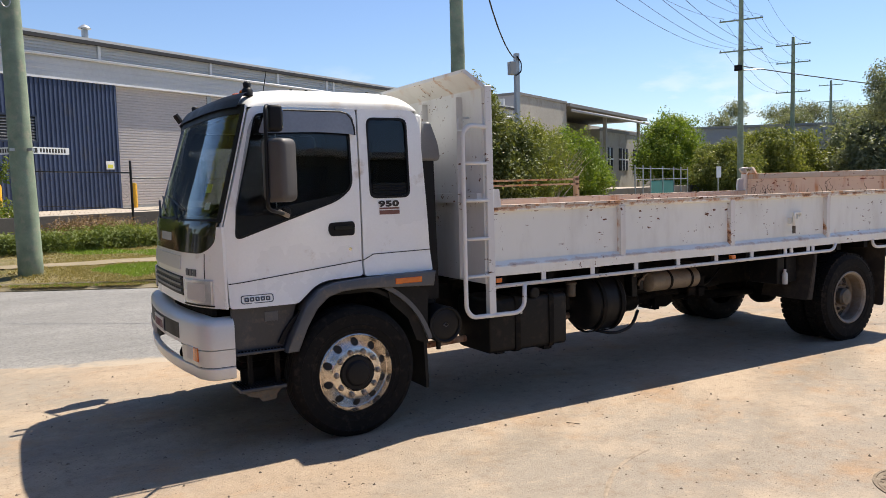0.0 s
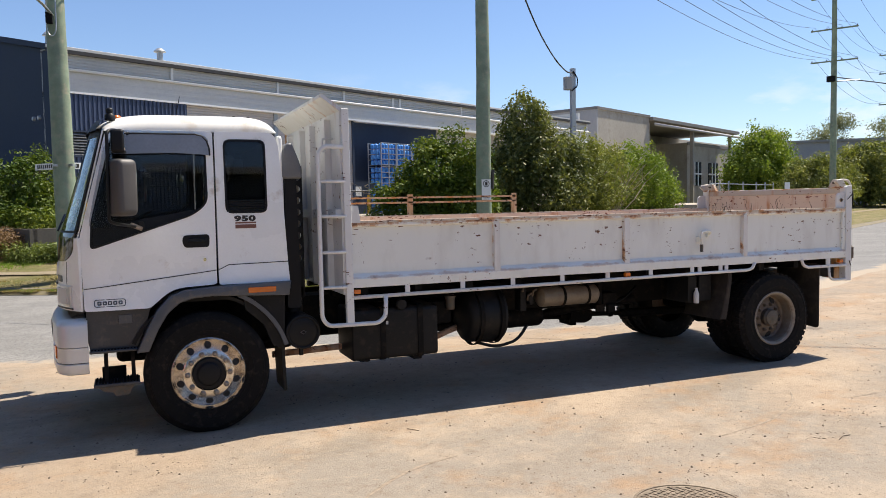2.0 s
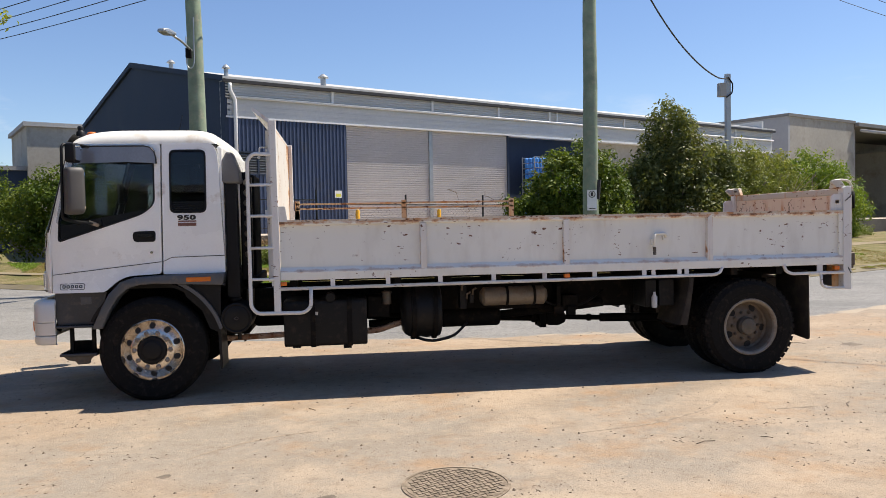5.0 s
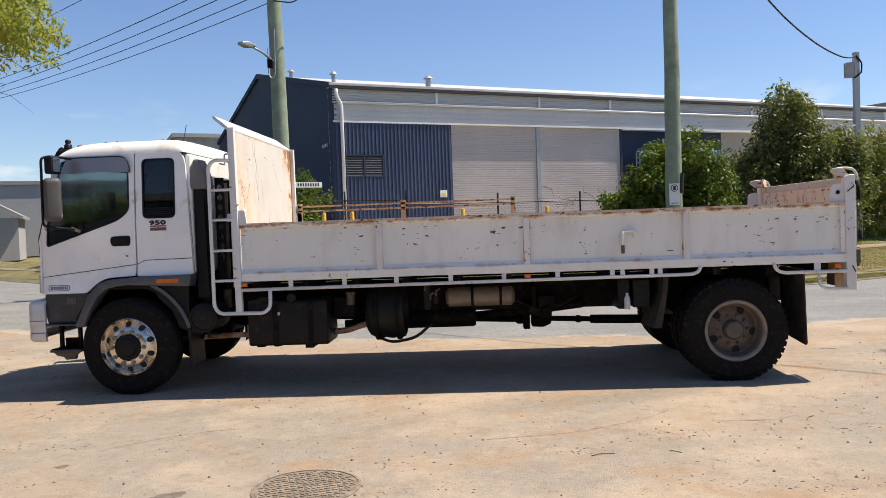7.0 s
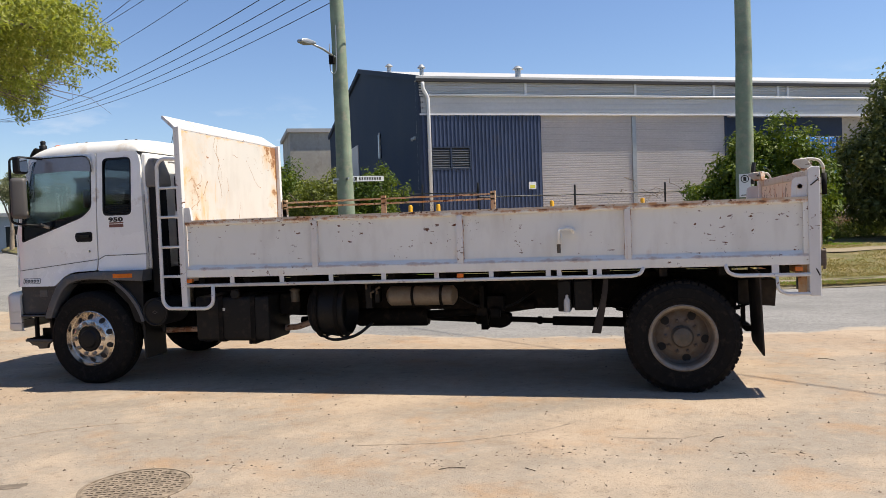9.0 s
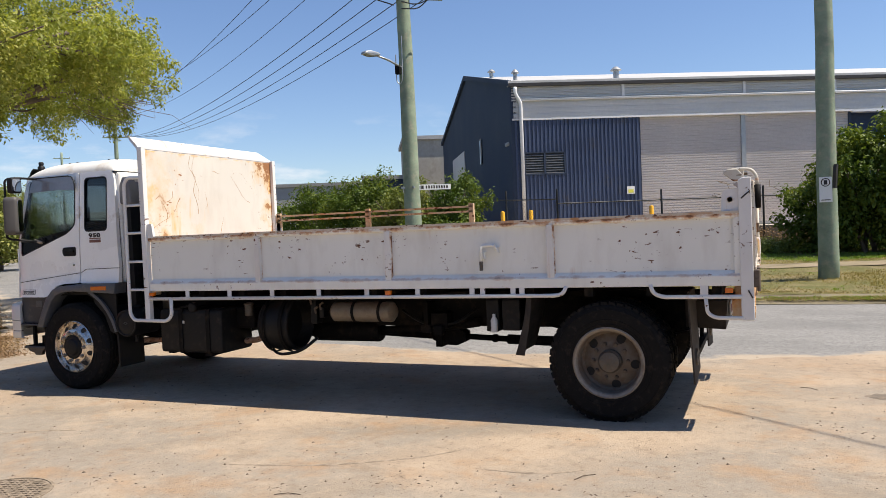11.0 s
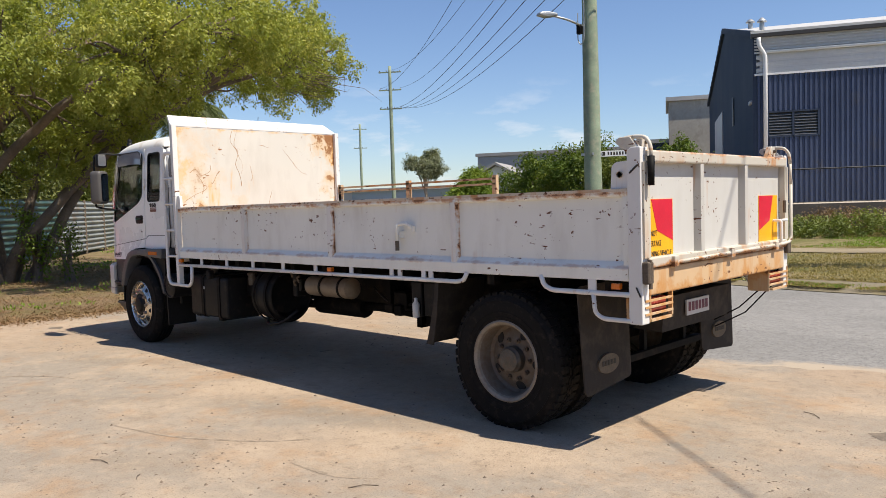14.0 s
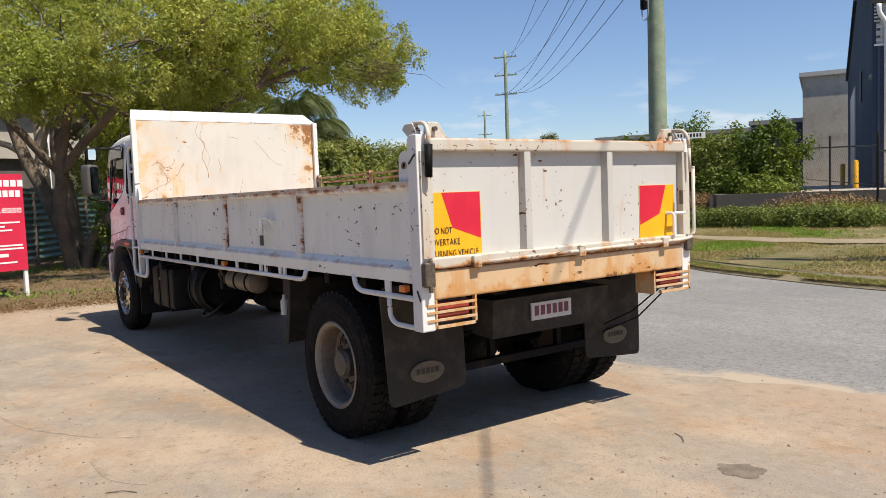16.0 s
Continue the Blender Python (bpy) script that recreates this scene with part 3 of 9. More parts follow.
def ground_mat(name, colours, patch, fine_col, fine_amount, rough=0.95, bump=0.5, dist=0.012, sharp=0.1):
    """Earth, concrete or asphalt: broad patches of the colours, streaks along the way, fine grit."""
    m, n, l, p = graph(name)
    co = n.new("ShaderNodeTexCoord").outputs["Object"]
    col = colours[0]
    for i, c in enumerate(colours[1:]):
        f = noise_node(n, l, co, patch * (1 + 0.9 * i), 7.0, 0.62, (1.0, 1.0 + 0.8 * (i % 2), 1.0))
        col = mix_node(n, l, ramp_node(n, l, f, 0.52 - sharp, 0.52 + sharp), col, c)
    streak = noise_node(n, l, co, 1.6, 6.0, 0.6, (0.35, 2.6, 1.0))
    col = mix_node(n, l, math_node(n, l, "MULTIPLY", ramp_node(n, l, streak, 0.5, 0.72), 0.35), col, shade(colours[0], 0.72))
    mott = noise_node(n, l, co, 6.5, 7.0, 0.68)
    col = mix_node(n, l, math_node(n, l, "MULTIPLY", ramp_node(n, l, mott, 0.44, 0.66), 0.42), col, shade(colours[-1], 0.74))
    col = mix_node(n, l, math_node(n, l, "MULTIPLY", ramp_node(n, l, mott, 0.28, 0.4, (1, 1, 1, 1), (0, 0, 0, 1)), 0.5), col, shade(colours[0], 1.16))
    chip = noise_node(n, l, co, 17.0, 4.0, 0.7)
    col = mix_node(n, l, math_node(n, l, "MULTIPLY", ramp_node(n, l, chip, 0.5, 0.64), 0.4), col, shade(fine_col, 1.1))
    grit = noise_node(n, l, co, 55.0, 5.0, 0.75)
    col = mix_node(n, l, math_node(n, l, "MULTIPLY", ramp_node(n, l, grit, 0.5, 0.66), fine_amount), col, fine_col)
    spot = noise_node(n, l, co, 23.0, 2.0, 0.5)
    col = mix_node(n, l, math_node(n, l, "MULTIPLY", ramp_node(n, l, spot, 0.7, 0.74), 0.6), col, shade(fine_col, 0.7))
    l.new(col, p.inputs["Base Color"])
    p.inputs["Roughness"].default_value = rough
    p.inputs["Specular IOR Level"].default_value = 0.2
    b = n.new("ShaderNodeBump")
    b.inputs["Strength"].default_value, b.inputs["Distance"].default_value = bump, dist
    l.new(math_node(n, l, "ADD", math_node(n, l, "MULTIPLY", streak, 0.9), grit), b.inputs["Height"])
    l.new(b.outputs[0], p.inputs["Normal"])
    return m


def apron_mat():
    """Worn concrete under sand: pale wash, grey bare patches, peach and brown stains, tyre-drawn arcs, grit and crumbs."""
    m, n, l, p = graph("apron_dusty_concrete")
    co = n.new("ShaderNodeTexCoord").outputs["Object"]

    def over(col, fac, lo, hi, power, tone):
        return mix_node(n, l, math_node(n, l, "MULTIPLY", ramp_node(n, l, fac, lo, hi), power), col, tone)

    col = (0.331, 0.255, 0.184)
    col = over(col, noise_node(n, l, co, 0.22, 8.0, 0.6), 0.47, 0.56, 0.9, (0.275, 0.239, 0.195))
    col = over(col, noise_node(n, l, co, 0.7, 10.0, 0.66, (0.9, 1.15, 1.0)), 0.48, 0.62, 0.8, (0.408, 0.321, 0.234))
    col = over(col, noise_node(n, l, co, 1.0, 9.0, 0.68, (0.9, 1.1, 1.0)), 0.52, 0.66, 0.7, (0.344, 0.215, 0.12))
    smudge = noise_node(n, l, co, 1.9, 10.0, 0.74, (0.85, 1.2, 1.0))
    col = over(col, smudge, 0.56, 0.7, 0.6, (0.215, 0.168, 0.12))
    # arcs drawn by turning wheels
    arc = n.new("ShaderNodeTexWave")
    arc.wave_type, arc.rings_direction = "RINGS", "Z"
    arc.inputs["Scale"].default_value, arc.inputs["Distortion"].default_value, arc.inputs["Detail"].default_value = 0.23, 5.0, 3.0
    mp = n.new("ShaderNodeMapping")
    mp.inputs["Location"].default_value = (-7.0, 13.0, 0.0)
    l.new(co, mp.inputs[0])
    l.new(mp.outputs[0], arc.inputs["Vector"])
    where = ramp_node(n, l, noise_node(n, l, co, 0.4, 5.0), 0.48, 0.62)
    col = mix_node(n, l, math_node(n, l, "MULTIPLY", math_node(n, l, "MULTIPLY", ramp_node(n, l, arc.outputs["Fac"], 0.8, 0.98), where), 0.4), col, (0.198, 0.163, 0.125))
    mott = noise_node(n, l, co, 8.0, 9.0, 0.78)
    col = over(col, mott, 0.53, 0.66, 0.75, (0.224, 0.172, 0.125))
    col = mix_node(n, l, math_node(n, l, "MULTIPLY", ramp_node(n, l, mott, 0.34, 0.47, (1, 1, 1, 1), (0, 0, 0, 1)), 0.5), col, (0.421, 0.335, 0.245))
    grit = noise_node(n, l, co, 70.0, 5.0, 0.75)
    col = over(col, grit, 0.52, 0.66, 0.55, (0.172, 0.129, 0.0946))
    # loose crumbs, thick in some places and missing in others
    crumb = n.new("ShaderNodeTexVoronoi")
    crumb.inputs["Scale"].default_value = 26.0
    l.new(co, crumb.inputs["Vector"])
    bare = ramp_node(n, l, noise_node(n, l, co, 1.3, 6.0, 0.65), 0.42, 0.6)
    dots = math_node(n, l, "MULTIPLY", ramp_node(n, l, crumb.outputs["Distance"], 0.1, 0.22, (1, 1, 1, 1), (0, 0, 0, 1)), bare)
    col = mix_node(n, l, math_node(n, l, "MULTIPLY", dots, 0.7), col, (0.163, 0.12, 0.086))
    l.new(col, p.inputs["Base Color"])
    p.inputs["Roughness"].default_value = 0.95
    p.inputs["Specular IOR Level"].default_value = 0.2
    b = n.new("ShaderNodeBump")
    b.inputs["Strength"].default_value, b.inputs["Distance"].default_value = 0.55, 0.012
    l.new(math_node(n, l, "ADD", math_node(n, l, "MULTIPLY", mott, 0.9), math_node(n, l, "ADD", grit, math_node(n, l, "MULTIPLY", dots, 0.6))), b.inputs["Height"])
    l.new(b.outputs[0], p.inputs["Normal"])
    return m


APRON = apron_mat()
ASPHALT = ground_mat("asphalt", [(0.231, 0.224, 0.214), (0.198, 0.194, 0.185), (0.27, 0.261, 0.248)], 0.25, (0.0783, 0.074, 0.0696), 0.85, bump=0.6, dist=0.008)
VERGE = ground_mat("dry_grass_verge", [(0.261, 0.204, 0.104), (0.183, 0.165, 0.0653), (0.304, 0.235, 0.139), (0.139, 0.144, 0.0478)], 0.4, (0.087, 0.0783, 0.0348), 0.55, bump=0.9, dist=0.03)
LITTER = ground_mat("leaf_litter_dirt", [(0.225, 0.153, 0.094), (0.285, 0.205, 0.13), (0.15, 0.097, 0.058), (0.175, 0.15, 0.062)], 0.6, (0.113, 0.074, 0.0478), 0.6, bump=0.9, dist=0.03)
FOOTPATH = ground_mat("footpath_concrete", [(0.27, 0.225, 0.15), (0.225, 0.185, 0.11), (0.29, 0.235, 0.165)], 0.6, (0.15, 0.125, 0.08), 0.5)
def sandy_edge(m, lo, hi, sand):
    """Sand blown over a strip whose 'across' value lies below lo, thinning out to hi."""
    n, l = m.node_tree.nodes, m.node_tree.links
    p = n["Principled BSDF"]
    old = p.inputs["Base Color"].links[0].from_socket
    a = n.new("ShaderNodeAttribute")
    a.attribute_name = "across"
    co = n.new("ShaderNodeTexCoord").outputs["Object"]
    w = math_node(n, l, "ADD", a.outputs["Fac"], math_node(n, l, "MULTIPLY", noise_node(n, l, co, 0.8, 8.0, 0.7), -0.2))
    l.new(mix_node(n, l, ramp_node(n, l, w, lo - 0.1, hi - 0.1, (1, 1, 1, 1), (0, 0, 0, 1)), old, sand), p.inputs["Base Color"])


YARD = ground_mat("yard_concrete", [(0.435, 0.374, 0.304), (0.383, 0.339, 0.287)], 0.3, (0.261, 0.217, 0.174), 0.35)

sandy_edge(ASPHALT, 0.2, 0.225, (0.36, 0.3, 0.23))


# ---- ground, road, verge ----
GZ = -0.012
KERB = [(-60, 62), (-30, 34), (-17, 22.2), (-10, 16.6), (-6.2, 13.9), (-3.4, 12.3), (-1.2, 11.1), (0.6, 10.15), (2.5, 9.6), (4.3, 9.3),
        (7.7, 9.35), (9.4, 9.75), (12, 11.1), (17.3, 13.8), (22.4, 16.8), (25.6, 18.6), (57, 36.5), (140, 84)]
NEAR = [(-70, 50), (-42, 28), (-22, 14), (-14, 9.4), (-10, 7.6), (-7, 6.3), (-5, 5.3), (-3.4, 4.4), (-1, 3.7), (2, 3.5),
        (5, 3.35), (6.6, 3.8), (8.5, 4.3), (11, 5.0), (20, 9.2), (26, 12.6), (62, 32), (145, 78)]
BACK = [(-75, 75), (-38, 44), (-22, 30.5), (-15, 24), (-10, 20.2), (-6.5, 18.0), (-4, 17.6), (-1.6, 18.2), (0, 19), (4, 21.1),
        (8, 23.2), (12, 25.4), (16, 27.5), (22, 30.7), (28, 34), (36, 38), (64, 52), (150, 100)]


def resample(line, n):
    """The polyline as a soft curve with n points."""
    pts = [Vector(p) for p in line]
    out = []
    for k in range(n):
        t = k / (n - 1) * (len(pts) - 1)
        i = min(int(t), len(pts) - 2)
        f = t - i
        p0, p1, p2, p3 = pts[max(i - 1, 0)], pts[i], pts[i + 1], pts[min(i + 2, len(pts) - 1)]
        out.append(0.5 * (2 * p1 + (p2 - p0) * f + (2 * p0 - 5 * p1 + 4 * p2 - p3) * f * f + (3 * p1 - p0 - 3 * p2 + p3) * f ** 3))
    return out


kerb_line, near_line, back_line = resample(KERB, 137), resample(NEAR, 137), resample(BACK, 137)


def verge_height(f):
    return 0.1 + 0.42 * f ** 1.2


def loft(name, a, b, rows, height, material, label, category, kind="structure"):
    bm = bmesh.new()
    layer = bm.verts.layers.float.new("across")
    vs = [[bm.verts.new((*p.lerp(q, j / rows), height(j / rows, *p.lerp(q, j / rows)))) for j in range(rows + 1)] for p, q in zip(a, b)]
    for i in range(len(vs) - 1):
        for j in range(rows):
            bm.faces.new((vs[i][j], vs[i + 1][j], vs[i + 1][j + 1], vs[i][j + 1]))
    bmesh.ops.recalc_face_normals(bm, faces=bm.faces)
    for r in vs:
        for j, v in enumerate(r):
            v[layer] = j / rows
    return tagged(part(name, bm, material, smooth=60), label, category, "", kind)


bm = bmesh.new()
grid(bm, 60, 60, lambda u, v: ((u - 0.5) * 5000, (v - 0.5) * 5000, -0.12))
tagged(part("ground", bm, VERGE), "dry grassy earth that reaches to the horizon", "ground", "", "structure")

deep = [p + (p - q).normalized() * 2.0 for p, q in zip(near_line, kerb_line)]
loft("road", deep, kerb_line, 14, lambda f, x, y: GZ - 0.012 + 0.03 * math.sin(math.pi * f) * 0.6, ASPHALT, "worn pale grey asphalt road with sand along its edge", "road")

# verge, with a footpath set into it
wob = [0.03 * noise.noise(Vector((i * 0.31, 0, 3))) for i in range(137)]
path_a = [p.lerp(q, 0.47 + w) for p, q, w in zip(kerb_line, back_line, wob)]
path_b = [p.lerp(q, 0.545 + w) for p, q, w in zip(kerb_line, back_line, wob)]


def bumpy(f, x, y):
    return verge_height(f) + 0.035 * noise.noise(Vector((x * 0.7, y * 0.7, 0)))


inner = [p + (q - p).normalized() * 0.6 for p, q in zip(kerb_line, back_line)]
loft("verge", [p.lerp(q, 0.9) for p, q in zip(kerb_line, inner)], back_line, 14, bumpy, VERGE, "sloping verge of dry patchy grass behind the kerb", "grass verge")
loft("footpath", path_a, path_b, 3, lambda f, x, y: verge_height(0.47 + 0.1 * f) + 0.01, FOOTPATH, "narrow dusty concrete footpath across the verge", "footpath")
bm = bmesh.new()
outer = [p - (q - p).normalized() * 0.02 for p, q in zip(kerb_line, back_line)]
rows = [[bm.verts.new((*a, -0.05)), bm.verts.new((*a, -0.01)), bm.verts.new((*a.lerp(b, 0.3), 0.025)), bm.verts.new((*b, 0.11)), bm.verts.new((*b, -0.05))] for a, b in zip(outer, inner)]
for r, s in zip(rows, rows[1:]):
    for k in range(4):
        bm.faces.new((r[k], s[k], s[k + 1], r[k + 1]))
bmesh.ops.recalc_face_normals(bm, faces=bm.faces)
tagged(part("kerb", bm, CONCRETE, smooth=40), "low worn concrete kerb along the far side of the road", "kerb", "", "structure")

# the apron where the truck stands: dusty concrete with a ragged sandy edge towards the road
bm = bmesh.new()
edge = []
for k in range(420):
    t = 4.6 + (15.6 - 4.6) * k / 419
    i = int(t)
    p = Vector(NEAR[i]).lerp(Vector(NEAR[i + 1]), t - i)
    w = 0.55 * noise.noise(Vector((p.x * 0.45, 1.7, 0))) + 0.22 * noise.noise(Vector((p.x * 1.9, 5.1, 0))) + 0.07 * noise.noise(Vector((p.x * 7, 9.0, 0)))
    edge.append((p.x, p.y + w, GZ - 0.006))
cols = []
for x, y, z in edge:
    cols.append([bm.verts.new((x, y, z)), bm.verts.new((x + 0.02, y - 0.25, GZ))] + [bm.verts.new((x, y + (-16 - y) * f, GZ)) for f in (0.12, 0.3, 0.6, 1.0)])
for a, b in zip(cols, cols[1:]):
    for k in range(5):
        bm.faces.new((a[k], b[k], b[k + 1], a[k + 1]))
bmesh.ops.recalc_face_normals(bm, faces=bm.faces)
tagged(part("pavement", bm, APRON, smooth=60), "dusty sand-stained concrete apron with tyre marks and stains", "pavement", "", "structure")

# leaf-strewn dirt to the truck's front, under the tree
def dirt_edge(y):
    return -4.95 + 0.35 * noise.noise(Vector((y * 0.6, 3, 0))) + 0.16 * noise.noise(Vector((y * 2.6, 7, 0))) + 0.07 * noise.noise(Vector((y * 9, 2, 0))) - max(0.0, y - 2.0) * 1.35


bm = bmesh.new()
cols = []
for k in range(401):
    y = -16 + 26 * k / 400
    x1 = dirt_edge(y)
    row = []
    for j in range(40):
        f = j / 39
        x = x1 - 40 * f ** 1.6
        h = GZ + 0.004 + 0.108 * min(1.0, f * 6) + 0.06 * noise.noise(Vector((x * 0.5, y * 0.5, 2))) * min(1, f * 8)
        row.append(bm.verts.new((x, y, h)))
    cols.append(row)
for a, b in zip(cols, cols[1:]):
    for k in range(39):
        bm.faces.new((a[k], a[k + 1], b[k + 1], b[k]))
bmesh.ops.recalc_face_normals(bm, faces=bm.faces)
tagged(part("dirt_verge", bm, LITTER, smooth=60), "brown dirt verge strewn with dry leaves under the tree", "dirt verge", "", "structure")

# manhole cover, its ring and raised studs
cover = thing("manhole_cover", "round cast iron manhole cover with raised studs, sandy", "manhole cover", m=pose(1.31, -2.82, GZ + 0.005, 0, 0, 20))
bm = bmesh.new()
lathe(bm, [(0.345, -0.02), (0.345, 0.001), (0.327, 0.002), (0.327, -0.003), (0.321, -0.003), (0.321, 0.0), (0.0, 0.0)], (0, 0, 0), "z", 56)
part("frame", bm, IRON, cover, smooth=30)
bm = bmesh.new()
for i in range(-8, 9):
    for j in range(-8, 9):
        u, v = i * 0.04, j * 0.04
        if math.hypot(u, v) < 0.3:
            along = (i + j) % 2
            a, b = (0.017, 0.009) if along else (0.009, 0.017)
            box(bm, u - a, u + a, v - b, v + b, -0.002, 0.005)
tagged(part("studs", bm, IRON, cover), kind="stuff")

# small stones and scraps on the apron
rng = np.random.default_rng(11)
bm = bmesh.new()
for _ in range(9000):
    x, y = rng.uniform(-4.5, 13), rng.uniform(-7.5, 3.4)
    if noise.noise(Vector((x * 0.6, y * 0.6, 3))) < rng.uniform(-0.5, 0.25):
        continue
    r = 0.003 + 0.011 * rng.random() ** 4
    vs = [bm.verts.new((x + r * math.cos(a) * rng.uniform(0.7, 1.3), y + r * math.sin(a) * rng.uniform(0.7, 1.3), GZ)) for a in (0, 1.25, 2.5, 3.8, 5.0)]
    top = bm.verts.new((x, y, GZ + r * rng.uniform(0.6, 1.1)))
    for k in range(5):
        bm.faces.new((vs[k], vs[(k + 1) % 5], top))
# patches of grit and leaf crumbs
for _ in range(46):
    cx, cy, turn = rng.uniform(-4, 11), rng.uniform(-6, 2.6), rng.uniform(-0.5, 0.5)
    for _ in range(34):
        a, b = rng.normal(0, 0.28), rng.normal(0, 0.09)
        x, y, r = cx + a * math.cos(turn) - b * math.sin(turn), cy + a * math.sin(turn) + b * math.cos(turn), rng.uniform(0.003, 0.011)
        ang = rng.uniform(0, 3.14)
        ex, ey = Vector((math.cos(ang), math.sin(ang), 0)) * r * 1.6, Vector((-math.sin(ang), math.cos(ang), 0)) * r * 0.5
        c = Vector((x, y, GZ))
        vs = [bm.verts.new(c + ex), bm.verts.new(c + ey), bm.verts.new(c - ex), bm.verts.new(c - ey)]
        top = bm.verts.new(c + Vector((0, 0, r * 0.6)))
        for k in range(4):
            bm.faces.new((vs[k], vs[(k + 1) % 4], top))
tagged(part("gravel", bm, mat("gravel_brown", (0.2, 0.15, 0.11), 0.9, 0, 0.5, 3, 40, 0.2)), "small loose stones scattered over the apron", "gravel", "", "stuff")
bm = bmesh.new()
for _ in range(24):
    x, y, a, k = rng.uniform(-4, 12), rng.uniform(-6.5, 2.5), rng.uniform(0, 6.28), rng.uniform(0.03, 0.1)
    d = Vector((math.cos(a), math.sin(a), 0)) * k
    tube(bm, [Vector((x, y, GZ + 0.004)), Vector((x, y, GZ + 0.008)) + d + Vector((-d.y, d.x, 0)) * 0.2, Vector((x, y, GZ + 0.004)) + d * 2], 0.003, 4)
tagged(part("twig_litter", bm, BARK), "dry twigs lying on the apron", "twigs", "", "stuff")


def stain(x, y, rx, ry, turn, material, seed):
    """A thin irregular patch that lies on the apron."""
    b = bmesh.new()
    mid = b.verts.new((0, 0, 0.003))
    ring = []
    for k in range(40):
        a = 2 * math.pi * k / 40
        w = 1 + 0.5 * noise.noise(Vector((math.cos(a) * 1.7, math.sin(a) * 1.7, seed)))
        ring.append(b.verts.new((rx * w * math.cos(a), ry * w * math.sin(a), 0.002)))
    for k in range(40):
        b.faces.new((mid, ring[k], ring[(k + 1) % 40]))
    ob = part("oil_stain", b, material)
    ob.matrix_basis = pose(x, y, GZ, 0, 0, turn)
    return tagged(ob, "dark oily patch of dirt on the concrete", "stain", "stains")


def tyre_mark(points, width, material):
    """A thin ragged line of dust pressed by a turning tyre."""
    b = bmesh.new()
    line = resample([Vector(p) for p in points], 70)
    rows = []
    for k, p in enumerate(line):
        d = (line[min(k + 1, 69)] - line[max(k - 1, 0)]).normalized()
        w = width * (0.35 + 0.65 * math.sin(math.pi * (k + 0.5) / 70)) * (1 + 0.7 * noise.noise(Vector((p.x * 9, p.y * 9, 2))))
        side = Vector((-d.y, d.x)) * w * 0.5
        rows.append((b.verts.new((*(p + side), GZ + 0.002)), b.verts.new((*p, GZ + 0.004)), b.verts.new((*(p - side), GZ + 0.002))))
    for r, t in zip(rows, rows[1:]):
        b.faces.new((r[0], r[1], t[1], t[0]))
        b.faces.new((r[1], r[2], t[2], t[1]))
    bmesh.ops.recalc_face_normals(b, faces=b.faces)
    return tagged(part("tyre_mark", b, material), "curved dusty tyre mark on the concrete", "tyre mark", "tyre marks")


DUST = mat("pressed_dust", (0.278, 0.222, 0.165), 0.95, 0, 0.3, 9, 60, 0.3, dirt=(0.348, 0.278, 0.209), dirt_amount=0.6, spec=0.2)
tyre_mark([(2.45, -1.83), (2.75, -1.765), (3.08, -1.68), (3.43, -1.505), (3.73, -1.31), (3.97, -1.07)], 0.032, DUST)
tyre_mark([(-0.5, -1.95), (-0.4, -1.82), (-0.13, -1.59), (0.117, -1.45), (0.4, -1.375)], 0.034, DUST)
tyre_mark([(4.3, -1.45), (4.55, -1.44), (4.75, -1.4), (4.95, -1.28)], 0.034, DUST)
DIRTY = mat("stain_dark", (0.174, 0.139, 0.104), 0.9, 0, 0.4, 9, 60, 0.3)
stain(0.47, -2.93, 0.11, 0.05, 20, DIRTY, 1)
stain(0.1, -3.3, 0.1, 0.05, 10, DIRTY, 2)
stain(7.04, 1.44, 0.13, 0.1, 30, DIRTY, 3)
stain(-0.576, -2.3, 0.05, 0.035, 20, DIRTY, 6)
stain(-3.6, -0.2, 0.14, 0.09, 0, DIRTY, 5)


# ---- the truck: nose towards -x, near side at y = 0 ----
YC = 1.18
truck = thing("tipper_truck", "white flatbed tipper truck with rusty tray, parked on dusty concrete", "truck")


def crease_z(x):
    """Height of the pressed line along the cab; below it the panel stands out a little."""
    return 1.217 + 0.104 * (x + 2.1) if x < -1.08 else min(1.368, 1.322 + 0.5 * (x + 1.08))


CUTS = [((-1.95, 0), (1, 0)), ((-2.03, 0), (1, 0)), ((-1.0, 0), (1, 0)), ((-2.1, 1.217), (-0.104, 1)), ((0, 1.368), (0, 1)), ((0, 1.55), (0, 1)), ((0, 1.75), (0, 1)), ((0, 2.0), (0, 1)), ((0, 2.25), (0, 1))]


def side_y(x, z, far):
    """The cab's flank: it leans in a little above the belt and rounds towards the front."""
    y = 0.105 + 0.05 * max(0.0, (z - 1.55) / 0.95) ** 1.5
    y -= 0.16 * max(0.0, crease_z(x) - z)
    if x < -1.95:
        y += 0.35 * ((-1.95 - x) / 0.5) ** 2
    return 2 * YC - y if far else y


def on_side(far, proud=0.0):
    s = -1 if far else 1
    return lambda u, v, w: (u, side_y(u, v, far) + s * (w - proud), v)


